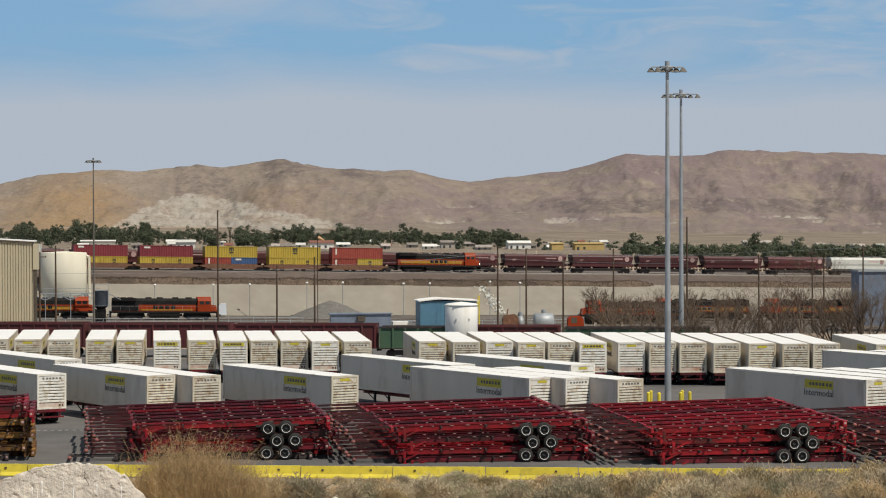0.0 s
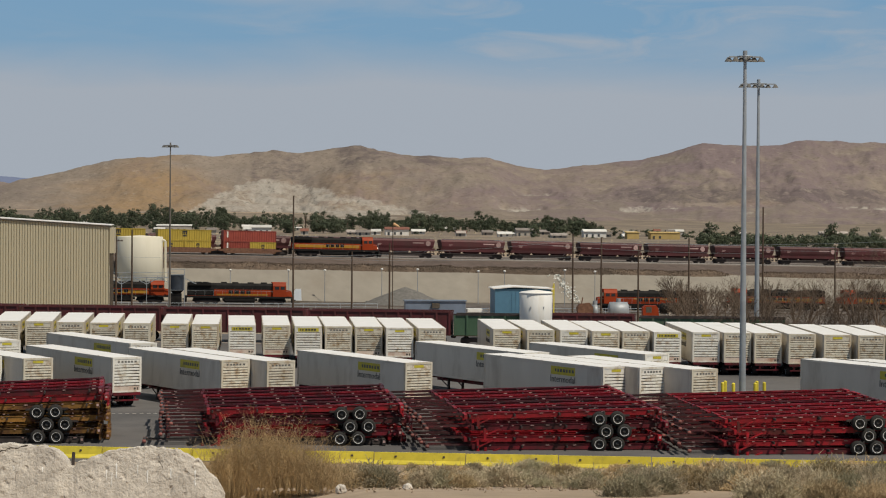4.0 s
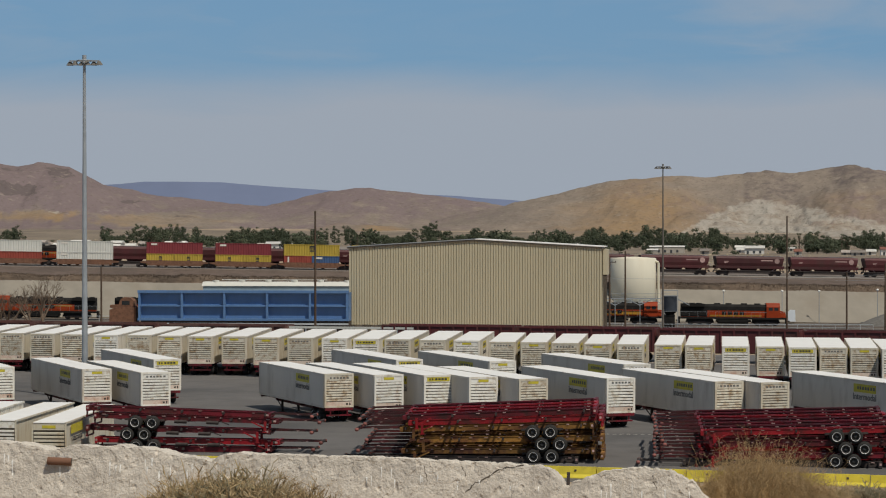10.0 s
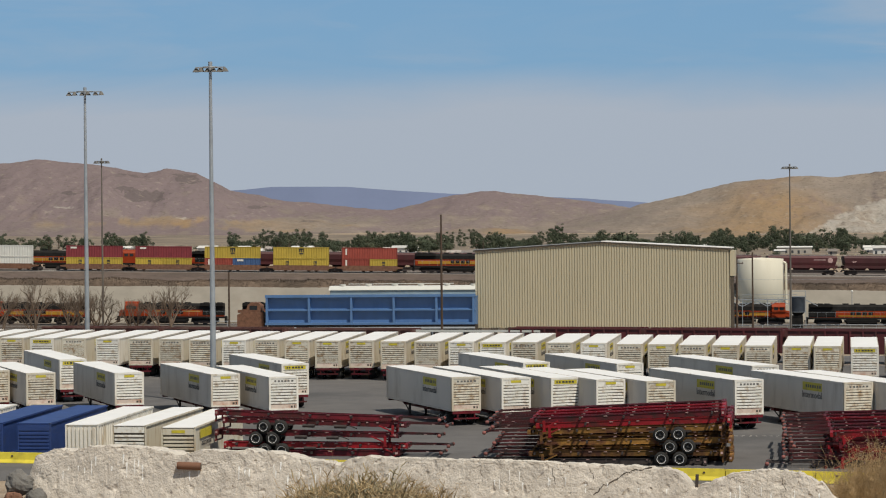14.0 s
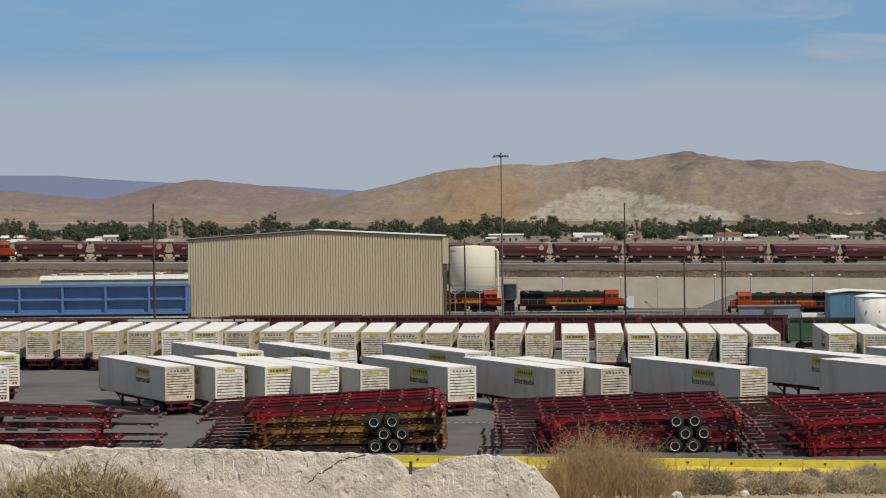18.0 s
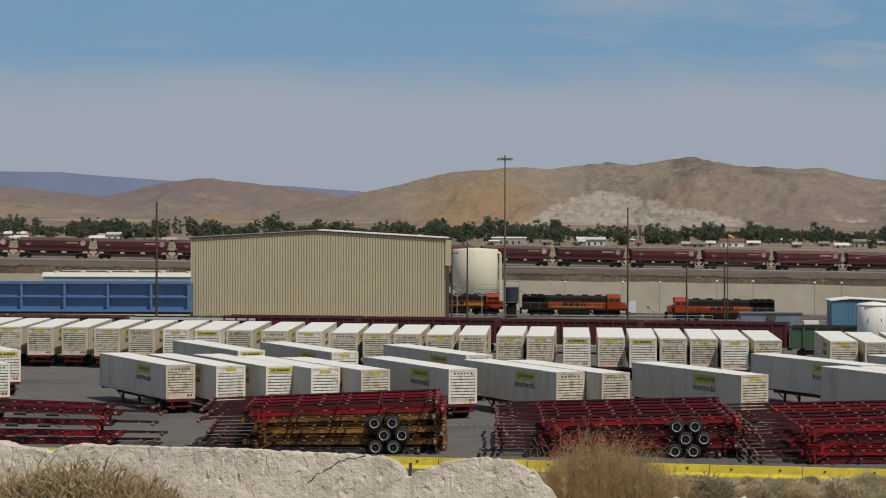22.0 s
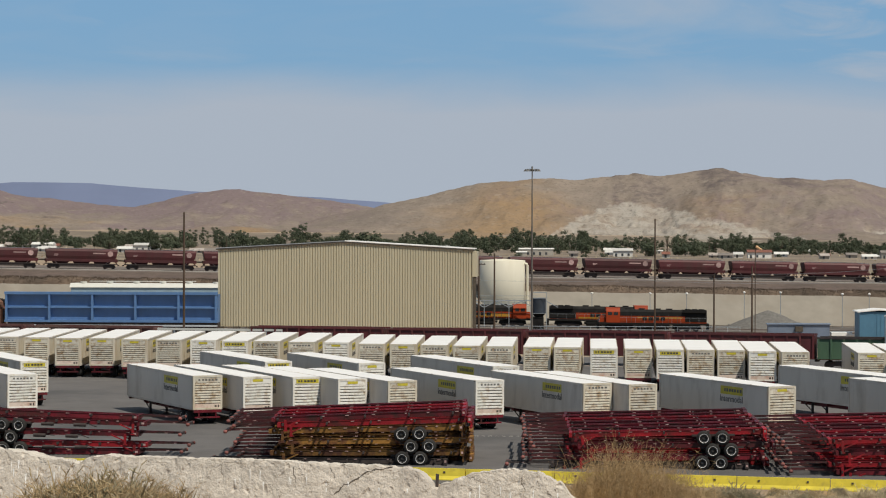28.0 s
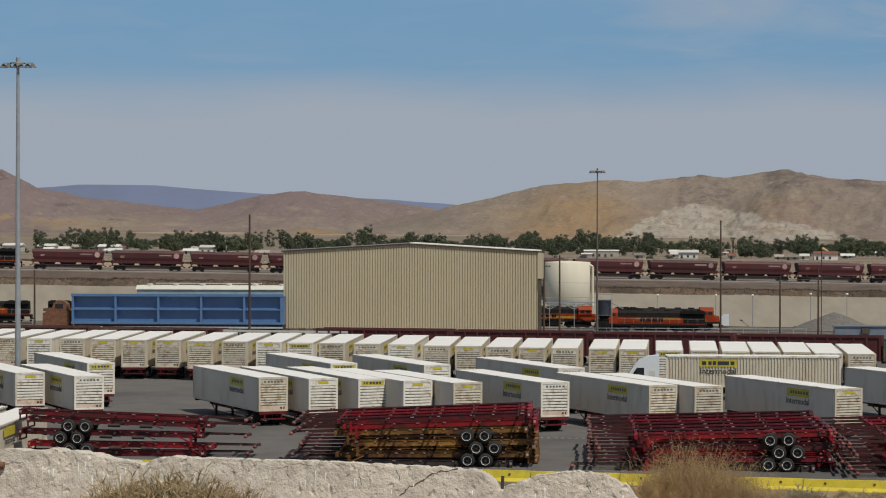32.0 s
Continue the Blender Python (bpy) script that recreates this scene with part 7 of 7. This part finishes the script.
for k in range(34):
    line.append((px, pz, rt.uniform(0.004, 0.016)))
    px, pz = px - rt.uniform(0.01, 0.055), pz - rt.uniform(-0.012, 0.042)
face_strip(cr_, SLAB, 2, line, 0.004)
for x, z, n_ in ((-7.0, 12.6, 9), (-5.6, 12.52, 7), (-1.3, 12.36, 6), (-4.9, 12.5, 6)):
    line = []
    for k in range(n_):
        line.append((x, z, rt.uniform(0.002, 0.007)))
        x, z = x + rt.uniform(-0.01, 0.04), z - rt.uniform(0.02, 0.07)
    face_strip(cr_, SLAB, 2, line, 0.004)
tagged(part("crack", cr_, "groove"), "dark cracks running down the concrete slab", "crack", kind="stuff")
st_ = Mesh()
for k in range(52):
    x = rt.uniform(-15.2, -0.5)
    if -3.1 < x < -2.4 or -10 < x < -8.9:
        continue
    tops, seed = (RUBBLE, 1) if x < -9.3 else (SLAB, 2)
    z = slab_top(tops, seed, x) - rt.uniform(0.12, 0.42)
    L_, b_ = rt.uniform(0.06, 0.36), rt.uniform(0.5, 1.2)
    prof = ((0.0, 0.006), (0.12, 0.02), (0.3, 0.014), (0.6, 0.01), (0.85, 0.012), (1.0, 0.004))
    face_strip(st_, tops, seed, [(x + rt.uniform(-0.004, 0.004), z - L_ * u, w * b_) for u, w in prof], 0.005)
tagged(part("droppings", st_, "tankwhite"), "white bird-dropping streaks down the concrete", "stain", kind="stuff")
pc = thing("rusty_pipe_stub", "short rusty brown pipe stub in the rubble", "pipe")
part("pipe", Mesh().tube((-12.88, 49.9, 12.54), (-12.42, 49.92, 12.52), 0.075, n=14), "rust", pc)
part("bore", Mesh().tube((-12.425, 49.92, 12.52), (-12.415, 49.92, 12.52), 0.055, n=14), "groove", pc)


def boulder(x, y, z, r, mat, seed, label):
    """A broken rounded lump of rubble."""
    m = Mesh()
    n_, k_ = 22, 14
    for j in range(k_ + 1):
        v = math.pi * j / k_
        for i in range(n_):
            w = 2 * math.pi * i / n_
            d = Vector((math.sin(v) * math.cos(w), math.sin(v) * math.sin(w), math.cos(v)))
            g = r * (0.9 + 0.22 * noise.noise(d * 1.6 + Vector((seed, 0, 0))) + 0.10 * noise.noise(d * 5 + Vector((0, seed, 0))))
            m.v.append((d.x * g, d.y * g, d.z * g * 0.95))
    for j in range(k_):
        for i in range(n_):
            m.f.append((j * n_ + i, j * n_ + (i + 1) % n_, (j + 1) * n_ + (i + 1) % n_, (j + 1) * n_ + i))
            m.smooth.append(False)
    return tagged(part("boulder", m, mat, m=Matrix.Translation((x, y, z))), label, "rock", "rubble lumps")


boulder(-15.95, 49.55, 12.2, 0.3, "gravel", 1, "rough broken rubble lump beside the concrete block")
boulder(-15.95, 49.2, 11.9, 0.22, "rust", 2, "dark reddish rubble lump at the block's foot")
boulder(-15.55, 49.35, 11.9, 0.26, "gravel", 3, "pitted rubble lump at the block's foot")
# the dark lump is added as the shade of the hole in the notch
boulder(-2.72, 50.3, 11.98, 0.2, "groove", 4, "dark lump standing in for the notch's shaded hole")
boulder(-2.5, 50.2, 12.0, 0.17, "concrete", 5, "small concrete chunk in the slab's notch")
boulder(2.1, 49.4, 11.75, 0.12, "concrete", 6, "grey stone on the sandy bank")
boulder(3.4, 50.2, 11.7, 0.10, "concrete", 7, "grey stone on the sandy bank")
boulder(-9.35, 49.6, 12.1, 0.22, "concrete", 8, "broken lump between the concrete blocks")
stake = thing("rusty_stake", "short rusty steel stake standing in the notch", "stake", m=Matrix.Translation((-2.96, 50.9, 11.7)) @ pose(0, 0, 0, 0, 3, 0))
part("shaft", Mesh().bar((0, 0, 0), (0, 0, 0.62), 0.06, 0.05), "beamdark", stake)


def bush_mesh(kind, r, mat):
    """dry: a fan of long bent stalks. sage: a low mound of short crossing twigs."""
    m = Mesh()
    n_ = 760 if kind == "dry" else 1500
    for k in range(n_):
        a = r.uniform(0, 6.28)
        if kind == "dry":
            base = Vector((r.gauss(0, 0.45), r.gauss(0, 0.3), 0))
            out = Vector((math.cos(a) * r.uniform(0, 0.55), math.sin(a) * r.uniform(0, 0.4), 1)).normalized()
            L_ = (r.uniform(0.25, 0.75) if k % 12 else r.uniform(0.75, 1.2)) * (1.25 - min(1, abs(base.x)) * 0.5)
            w = r.uniform(0.0018, 0.0042)
            mid = base + out * L_ * 0.55
            tip = mid + (out + Vector((r.gauss(0, 0.35), r.gauss(0, 0.3), 0))).normalized() * L_ * 0.45
            m.tube(base, mid, w, w * 0.8, 3, caps=False).tube(mid, tip, w * 0.8, w * 0.3, 3, caps=False)
            for q_ in range(3):
                f_ = mid + (tip - mid) * r.random()
                m.tube(f_, f_ + Vector((r.gauss(0, 0.08), r.gauss(0, 0.08), r.uniform(0.02, 0.12))), w * 0.9, w * 0.3, 3, caps=False)
        else:
            d = Vector((r.gauss(0, 1), r.gauss(0, 0.8), abs(r.gauss(0, 0.9)))).normalized()
            lump = 0.82 + 0.3 * noise.noise(d * 2.2 + Vector((len(m.v) * 0.0, r.random() * 0.1, n_)))
            p = Vector((d.x * 0.62, d.y * 0.6, d.z * 0.62)) * r.uniform(0.3, 1.0) * lump
            t_ = p + Vector((d.x * 0.26 + r.gauss(0, 0.1), d.y * 0.26 + r.gauss(0, 0.1), 0.16 + r.gauss(0, 0.1))) * r.uniform(0.4, 1.0)
            m.tube(p, t_, 0.007, 0.004, 3, caps=False)
            for q_ in range(3):
                f_ = p + (t_ - p) * r.uniform(0.3, 1)
                m.tube(f_, f_ + Vector((r.gauss(0, 0.05), r.gauss(0, 0.05), r.uniform(0.02, 0.09))), 0.008, 0.004, 3, caps=False)
    return m.data("foliage", M[mat])


rb = random.Random(21)
stem_ = Mesh()
for k in range(9):
    a = k * 0.7
    stem_.tube((0, 0, -0.1), (0.3 * math.cos(a), 0.3 * math.sin(a), 0.32 + 0.05 * (k % 3)), 0.022, 0.008, 5, caps=False)
STEM = stem_.data("stem", M["bark"])
DRY = [bush_mesh("dry", rb, "dry") for k in range(3)]
SAGE = [bush_mesh("sage", rb, "sagegold" if k in (1, 4) else "sage") for k in range(5)]


def bush(kind, x, y, s, sink=0.0):
    name, lab, cat = ("dry_bush", "tall golden dry desert bush", "bush") if kind == "dry" else ("sage_bush", "dry grey-green and golden low sage bush", "bush")
    t = thing(name, lab, cat, "desert brush", Matrix.Translation((x, y, land(x, y) - sink)) @ pose(0, 0, 0, 0, 0, rb.uniform(0, 360) if kind != "dry" else rb.uniform(-20, 20)) @ Matrix.Scale(s, 4))
    part("foliage", rb.choice(DRY if kind == "dry" else SAGE), "dry", t)
    if kind == "dry":
        part("stem", STEM, "bark", t)


for x, y, s in ((0.35, 52, 1.0), (0.85, 52.4, 0.95), (1.3, 52.2, 0.8), (0.12, 51.6, 0.95), (1.65, 52.8, 0.6), (-8.4, 46, 1.2), (-7.9, 45.6, 1.1), (-8.8, 45.8, 1.25), (-7.3, 45.4, 0.9), (-9.3, 46.2, 1.2), (-7.6, 45.8, 1.0), (0.6, 52, 1.15), (0.2, 51.4, 1.05), (1.0, 51.8, 1.1), (-16.6, 49, 0.9), (-17.2, 49.5, 1.0), (-10.1, 49.4, 0.8), (-2.75, 50.6, 0.45), (-16.2, 47.5, 0.7), (0.5, 51.7, 1.3), (0.95, 52.1, 1.25), (1.4, 51.9, 1.05), (-7.9, 45.6, 1.15), (-7.3, 45.7, 1.0)):
    bush("dry", x, y, s)
for x, y, s in ((-8.5, 46.6, 1.55), (-8.0, 46.2, 1.35), (-9.0, 46.4, 1.3), (-9.1, 45.9, 1.5), (-8.3, 45.7, 1.6), (-7.5, 46.3, 1.2), (-8.9, 46.2, 1.85), (-8.2, 46.0, 1.8), (-7.5, 46.0, 1.5), (-7.0, 45.9, 1.15), (-9.3, 46.1, 1.55), (-8.6, 45.8, 1.7), (-8.0, 45.6, 1.65), (-7.4, 45.7, 1.4)):
    bush("sage", x, y, s)
for k in range(150):
    y = rb.uniform(53, 84)
    a = rb.uniform(0.03, 0.31)
    if rb.random() < (0.5 if a < 0.13 else 0.2) or noise.noise(Vector((a * 55, y * 0.09, 2))) < -0.12:
        continue
    bush("sage", a * y, y, rb.uniform(0.55, 0.95) * (1 + 0.45 * ease(0.14, 0.22, a) * rb.random()), 0.08)
for k in range(54):
    y = rb.uniform(38, 53)
    a = rb.uniform(0.15, 0.31)
    if noise.noise(Vector((a * 45, y * 0.12, 5))) < -0.1:
        continue
    bush("sage", a * y, y, rb.uniform(0.45, 0.85), 0.1)
for k in range(24):
    a, y = rb.uniform(0.165, 0.285), rb.uniform(44.5, 48)
    bush("sage", a * y, y, rb.uniform(0.6, 1.0), 0.1)
for k in range(56):
    y = rb.uniform(84, 168)
    a = rb.uniform(0.03, 0.31)
    bush("sage", a * y, y, rb.uniform(0.5, 1.15), 0.06)
for k in range(16):
    y = rb.uniform(60, 150)
    bush("sage", rb.uniform(-0.37, -0.33) * y, y, rb.uniform(0.4, 0.8), 0.1)
peb = Mesh()
for k in range(1500):
    y = rb.uniform(44, 75)
    a = rb.uniform(-0.01, 0.3) if k % 4 else rb.uniform(-0.36, -0.3)
    q = rb.uniform(0.015, 0.05)
    clump(peb, Vector((a * y, y, land(a * y, y) + q * 0.3)), q, rb)
tagged(part("pebbles", peb, "sand"), "small stones strewn over the sandy bank", "pebbles", kind="stuff")

# ---- yard clutter before the engines ----
fence = thing("platform_railing", "long pale steel platform with a railing", "railing")
for x0_, x1_ in ((-30, 30), (44, 92), (-130, -84)):
    part("deck", Mesh().box(x0_, 536, yard_z(x0_) - 1.5, x1_, 537.5, yard_z((x0_ + x1_) / 2) + 0.15), "ballast", fence)
    rr_ = Mesh()
    zd = yard_z((x0_ + x1_) / 2) + 0.15
    for k in range(int((x1_ - x0_) / 2.5) + 1):
        rr_.bar((x0_ + k * 2.5, 536.1, zd), (x0_ + k * 2.5, 536.1, zd + 1.25), 0.06)
    rr_.bar((x0_, 536.1, zd + 1.25), (x1_, 536.1, zd + 1.25), 0.09).bar((x0_, 536.1, zd + 0.65), (x1_, 536.1, zd + 0.65), 0.05)
    part("railing", rr_, "slatepale", fence)


def horizontal_tank(x, y, z, r, L_, mat, label):
    t = thing("horizontal_tank", label, "tank", m=Matrix.Translation((x, y, z)))
    part("shell", Mesh().lathe([(0, -L_ / 2 - 0.3), (r * 0.7, -L_ / 2 - 0.2), (r, -L_ / 2), (r, L_ / 2), (r * 0.7, L_ / 2 + 0.2), (0, L_ / 2 + 0.3)], 20, "x"), mat, t)
    part("dome", Mesh().tube((0, 0, r * 0.9), (0, 0, r + 0.6), 0.4, n=12), mat, t)
    for s_ in (-1, 1):
        part("saddle", Mesh().box(s_ * L_ * 0.3 - 0.2, -r * 0.8, -r - 0.8, s_ * L_ * 0.3 + 0.2, r * 0.8, -r * 0.6), "concrete", t)


horizontal_tank(66.4, 450, -0.25, 1.5, 3.0, "galv", "silver ribbed tank in the yard")
horizontal_tank(62.5, 451, -0.4, 1.2, 0.6, "galv", "small silver tank in the yard")
horizontal_tank(81.0, 470, -0.6, 0.95, 8.0, "locoblack", "black tank with dusty top")
om = thing("orange_machine", "orange compressor housing on skids", "machine", m=Matrix.Translation((73.5, 460, 0)))
part("housing", Mesh().prism([(-1.4, -1.6), (-1.4, -0.1), (-1.0, 0.3), (0.9, 0.35), (1.3, -0.2), (1.4, -1.6)], -0.9, 0.9, "y"), "locoorange", om)
part("skid", Mesh().box(-1.5, -0.9, land(73, 460) - 0.1, 1.5, 0.9, -1.6), "beamdark", om)
part("grille", Mesh().box(-0.9, -0.93, -0.9, 0.1, -0.9, 0.1), "groove", om)
stp = thing("yellow_stairs", "yellow steel access stairs with rails", "stairs", m=Matrix.Translation((54.8, 455, 2.0)))
sf = Mesh()
for s_ in (-0.5, 0.5):
    sf.bar((-1.1, s_, land(55, 455) - 2), (1.1, s_, 1.2), 0.12).bar((-1.1, s_, land(55, 455) - 2 + 1), (1.1, s_, 2.2), 0.07).bar((1.1, s_, land(55, 455) - 2), (1.1, s_, 2.2), 0.09)
part("stringer", sf, "kyellow", stp)
for k in range(6):
    u = k / 5
    part("tread", Mesh().box(-1.1 + 2.2 * u - 0.15, -0.5, land(55, 455) - 2 + (1.2 - land(55, 455) - 2) * u - 0.03, -1.1 + 2.2 * u + 0.15, 0.5, land(55, 455) - 2 + (1.2 - land(55, 455) - 2) * u + 0.03), "kyellow", stp)
stack = thing("rusty_hopper_bin", "rusty open steel bin with pipes", "bin", m=Matrix.Translation((0.135 * 450, 450, 0)))
part("bin", Mesh().prism([(-1.2, -2.6), (-1.5, 0.3), (-1.1, 0.9), (0.6, 1.1), (1.2, 0.4), (1.1, -2.6)], -0.9, 0.9, "y"), "rust", stack)
part("pipe", Mesh().tube((-0.7, 0, 0.9), (-0.5, 0, 2.0), 0.1), "rust", stack, "short bent rusty pipe")
wp = thing("pickup_truck", "white pickup parked by the engines", "truck", m=Matrix.Translation((0.0257 * 585, 585, yard_z(15))))
part("body", Mesh().prism([(-0.9, 0.5), (-0.9, 2.4), (-0.3, 3.0), (0.8, 3.0), (0.9, 0.5)], -1.0, 1.0, "y"), "truckwhite", wp)
white_stone = Mesh()
for k in range(160):
    u = rb.random()
    x = 0.127 * 600 + 3.5 * u + rb.gauss(0, 0.8)
    y = toe_y(x) + (main_y(x) - 22 - toe_y(x)) * (1 - u) * 0.9
    clump(white_stone, Vector((x, y, land(x, y) + 0.25)), rb.uniform(0.15, 0.4), rb)
tagged(part("stone_spill", white_stone, "contwhite"), "white riprap stones spilled down the slope", "stones", kind="stuff")
wind = thing("windsock", "orange and white windsock on a pole", "windsock", m=Matrix.Translation((0.0622 * 468, 468, 0)))
part("sock", Mesh().tube((-0.2, 0, 14.3), (0.85, 0, 13.7), 0.26, 0.16, 10, caps=False), "sock", wind)
part("mast", Mesh().tube((-0.3, 0, land(29, 468)), (-0.3, 0, 14.5), 0.08, n=8), "wood", wind)

# ---- the moving tractor and box ----
truck = thing("semi_truck", "white sleeper tractor pulling a fluted white container", "truck", "moving truck")


def build_truck():
    """Faces -x; nose at x = 0, on z = 0."""
    cab = Mesh()
    prof = [(1.7, 0.9), (1.7, 2.2), (2.3, 3.05), (2.8, 3.6), (3.6, 4.0), (4.7, 4.1), (4.7, 0.9)]
    cab.prism(prof, -1.2, 1.2, "y")
    part("cab", cab, "truckwhite", truck, "white sleeper cab with roof fairing")
    part("hood", Mesh().prism([(0.05, 0.75), (0.08, 1.6), (0.4, 2.0), (1.85, 2.35), (1.85, 0.75)], -1.05, 1.05, "y"), "truckwhite", truck)
    part("windscreen", Mesh().prism([(1.72, 2.28), (2.26, 3.03), (2.4, 3.03), (1.9, 2.28)], -1.05, 1.05, "y"), "glass", truck)
    for s_ in (-1, 1):
        part("side_window", Mesh().prism([(2.15, 2.25), (2.6, 2.95), (3.3, 2.95), (3.3, 2.25)], s_ * 1.21 - 0.01, s_ * 1.21 + 0.01, "y"), "glass", truck)
        part("sleeper_window", Mesh().box(3.75, s_ * 1.21 - 0.01, 2.2, 4.3, s_ * 1.21 + 0.01, 2.7), "contwhite", truck)
        part("fuel_tank", Mesh().tube((3.0, s_ * 0.95, 0.75), (4.9, s_ * 0.95, 0.75), 0.32, n=14), "galv", truck)
        part("mirror", Mesh().box(2.5, s_ * 1.4 - 0.12, 2.1, 2.62, s_ * 1.4 + 0.12, 2.7), "locoblack", truck)
    part("bumper", Mesh().box(-0.05, -1.2, 0.35, 0.3, 1.2, 0.8), "truckwhite", truck)
    part("grille", Mesh().box(-0.02, -0.55, 0.85, 0.08, 0.55, 1.4), "locoblack", truck)
    part("frame", Mesh().box(0.4, -0.45, 0.7, 8.2, 0.45, 0.95), "locoblack", truck)
    for x in (1.2, 6.4, 7.7):
        for y in (-0.95, 0.95):
            wheel(truck, x, y, 0.5, 0.5, 0.3 if x < 2 else 0.56, "y")
    X0 = 5.3
    fl = Mesh()
    b = Mesh()
    n_ = 56
    d = 16.0 / n_
    for s_ in (-1, 1):
        for i_ in range(n_):
            x = X0 + 0.08 + i_ * d
            fl.box(x, s_ * 1.27 - 0.03, 1.35, x + d * 0.5, s_ * 1.27 + 0.03, 3.95)
    b.box(X0 + 0.05, -1.22, 1.25, X0 + 16.1, 1.22, 4.05)
    part("container_body", b, "cream", truck, "fluted off-white container")
    tagged(part("container_fluting", fl, "cream", truck), kind="stuff")
    for s_ in (-1, 1):
        part("container_frame", Mesh().box(X0, s_ * 1.28 - 0.05, 1.2, X0 + 16.15, s_ * 1.28 + 0.05, 1.38).box(X0, s_ * 1.28 - 0.05, 3.95, X0 + 16.15, s_ * 1.28 + 0.05, 4.1).box(X0, s_ * 1.28 - 0.05, 1.2, X0 + 0.14, s_ * 1.28 + 0.05, 4.1).box(X0 + 16.0, s_ * 1.28 - 0.05, 1.2, X0 + 16.15, s_ * 1.28 + 0.05, 4.1), "white", truck)
    part("container_roof", Mesh().box(X0, -1.28, 4.06, X0 + 16.15, 1.28, 4.12), "roof", truck)
    part("side_sign", Mesh().box(X0 + 3.1, -1.325, 3.1, X0 + 6.6, -1.31, 3.75), "yellow", truck, "yellow side sign")
    mk = Mesh()
    for xa, xb in ((-1.5, -1.1), (-0.9, -0.6), (-0.5, -0.2), (-0.05, 1.0), (1.15, 1.5)):
        mk.box(X0 + 4.85 + xa, -1.34, 3.26, X0 + 4.85 + xb, -1.326, 3.6)
    tagged(part("sign_mark", mk, "ink", truck), kind="stuff")
    letters("Intermodal", 0.76, "ink", truck, Matrix.Translation((X0 + 4.85, -1.33, 2.68)) @ pose(0, 0, 0, 90, 0, 0))
    part("chassis_frame", Mesh().box(X0 + 0.2, -0.55, 0.95, X0 + 16, 0.55, 1.2).box(X0 + 15.9, -1.2, 0.5, X0 + 16.1, 1.2, 1.2), "red", truck)
    for x in (X0 + 12.6, X0 + 13.9):
        for y in (-0.95, 0.95):
            wheel(truck, x, y, 0.5, 0.5, 0.56, "y")


build_truck()


# ---- what moves ----


TRUCK_Y = 249.0


def motions():
    # the container train backs away westwards at a steady pace
    cosA = math.cos(ANG)
    for ob, back, z in RIDERS:
        rows = []
        for t, nose in ((0, 77.8), (2, 56.1), (6, 12.3), (10, -33.0), (13, -67.3), (16, -100.0), (18, -122.6), (24, -190.0), (32, -280.0)):
            x = nose - back * cosA
            rows.append((t, on_main(x) @ Matrix.Translation((0, 0, z))))
        walk(ob, rows)
    walk(truck, [(t, Matrix.Translation((x, TRUCK_Y, lot(TRUCK_Y) + 0.03))) for t, x in ((0, 238.0), (10, 163.0), (20, 87.5), (27, 34.6), (29, 19.0), (30, 11.4), (31, 3.7), (32, -4.4))])
    walk(moving_loco, [(t, on_yard(x + 10.5, True)) for t, x in ((0, 90.7), (1, 87.7), (6, 71.2), (8, 65.0), (12.5, 51.8), (19, 32.2), (21, 25.3), (23, 18.7), (25, 12.0), (28, 2.3), (30, -4.6), (32, -11.6))])


motions()
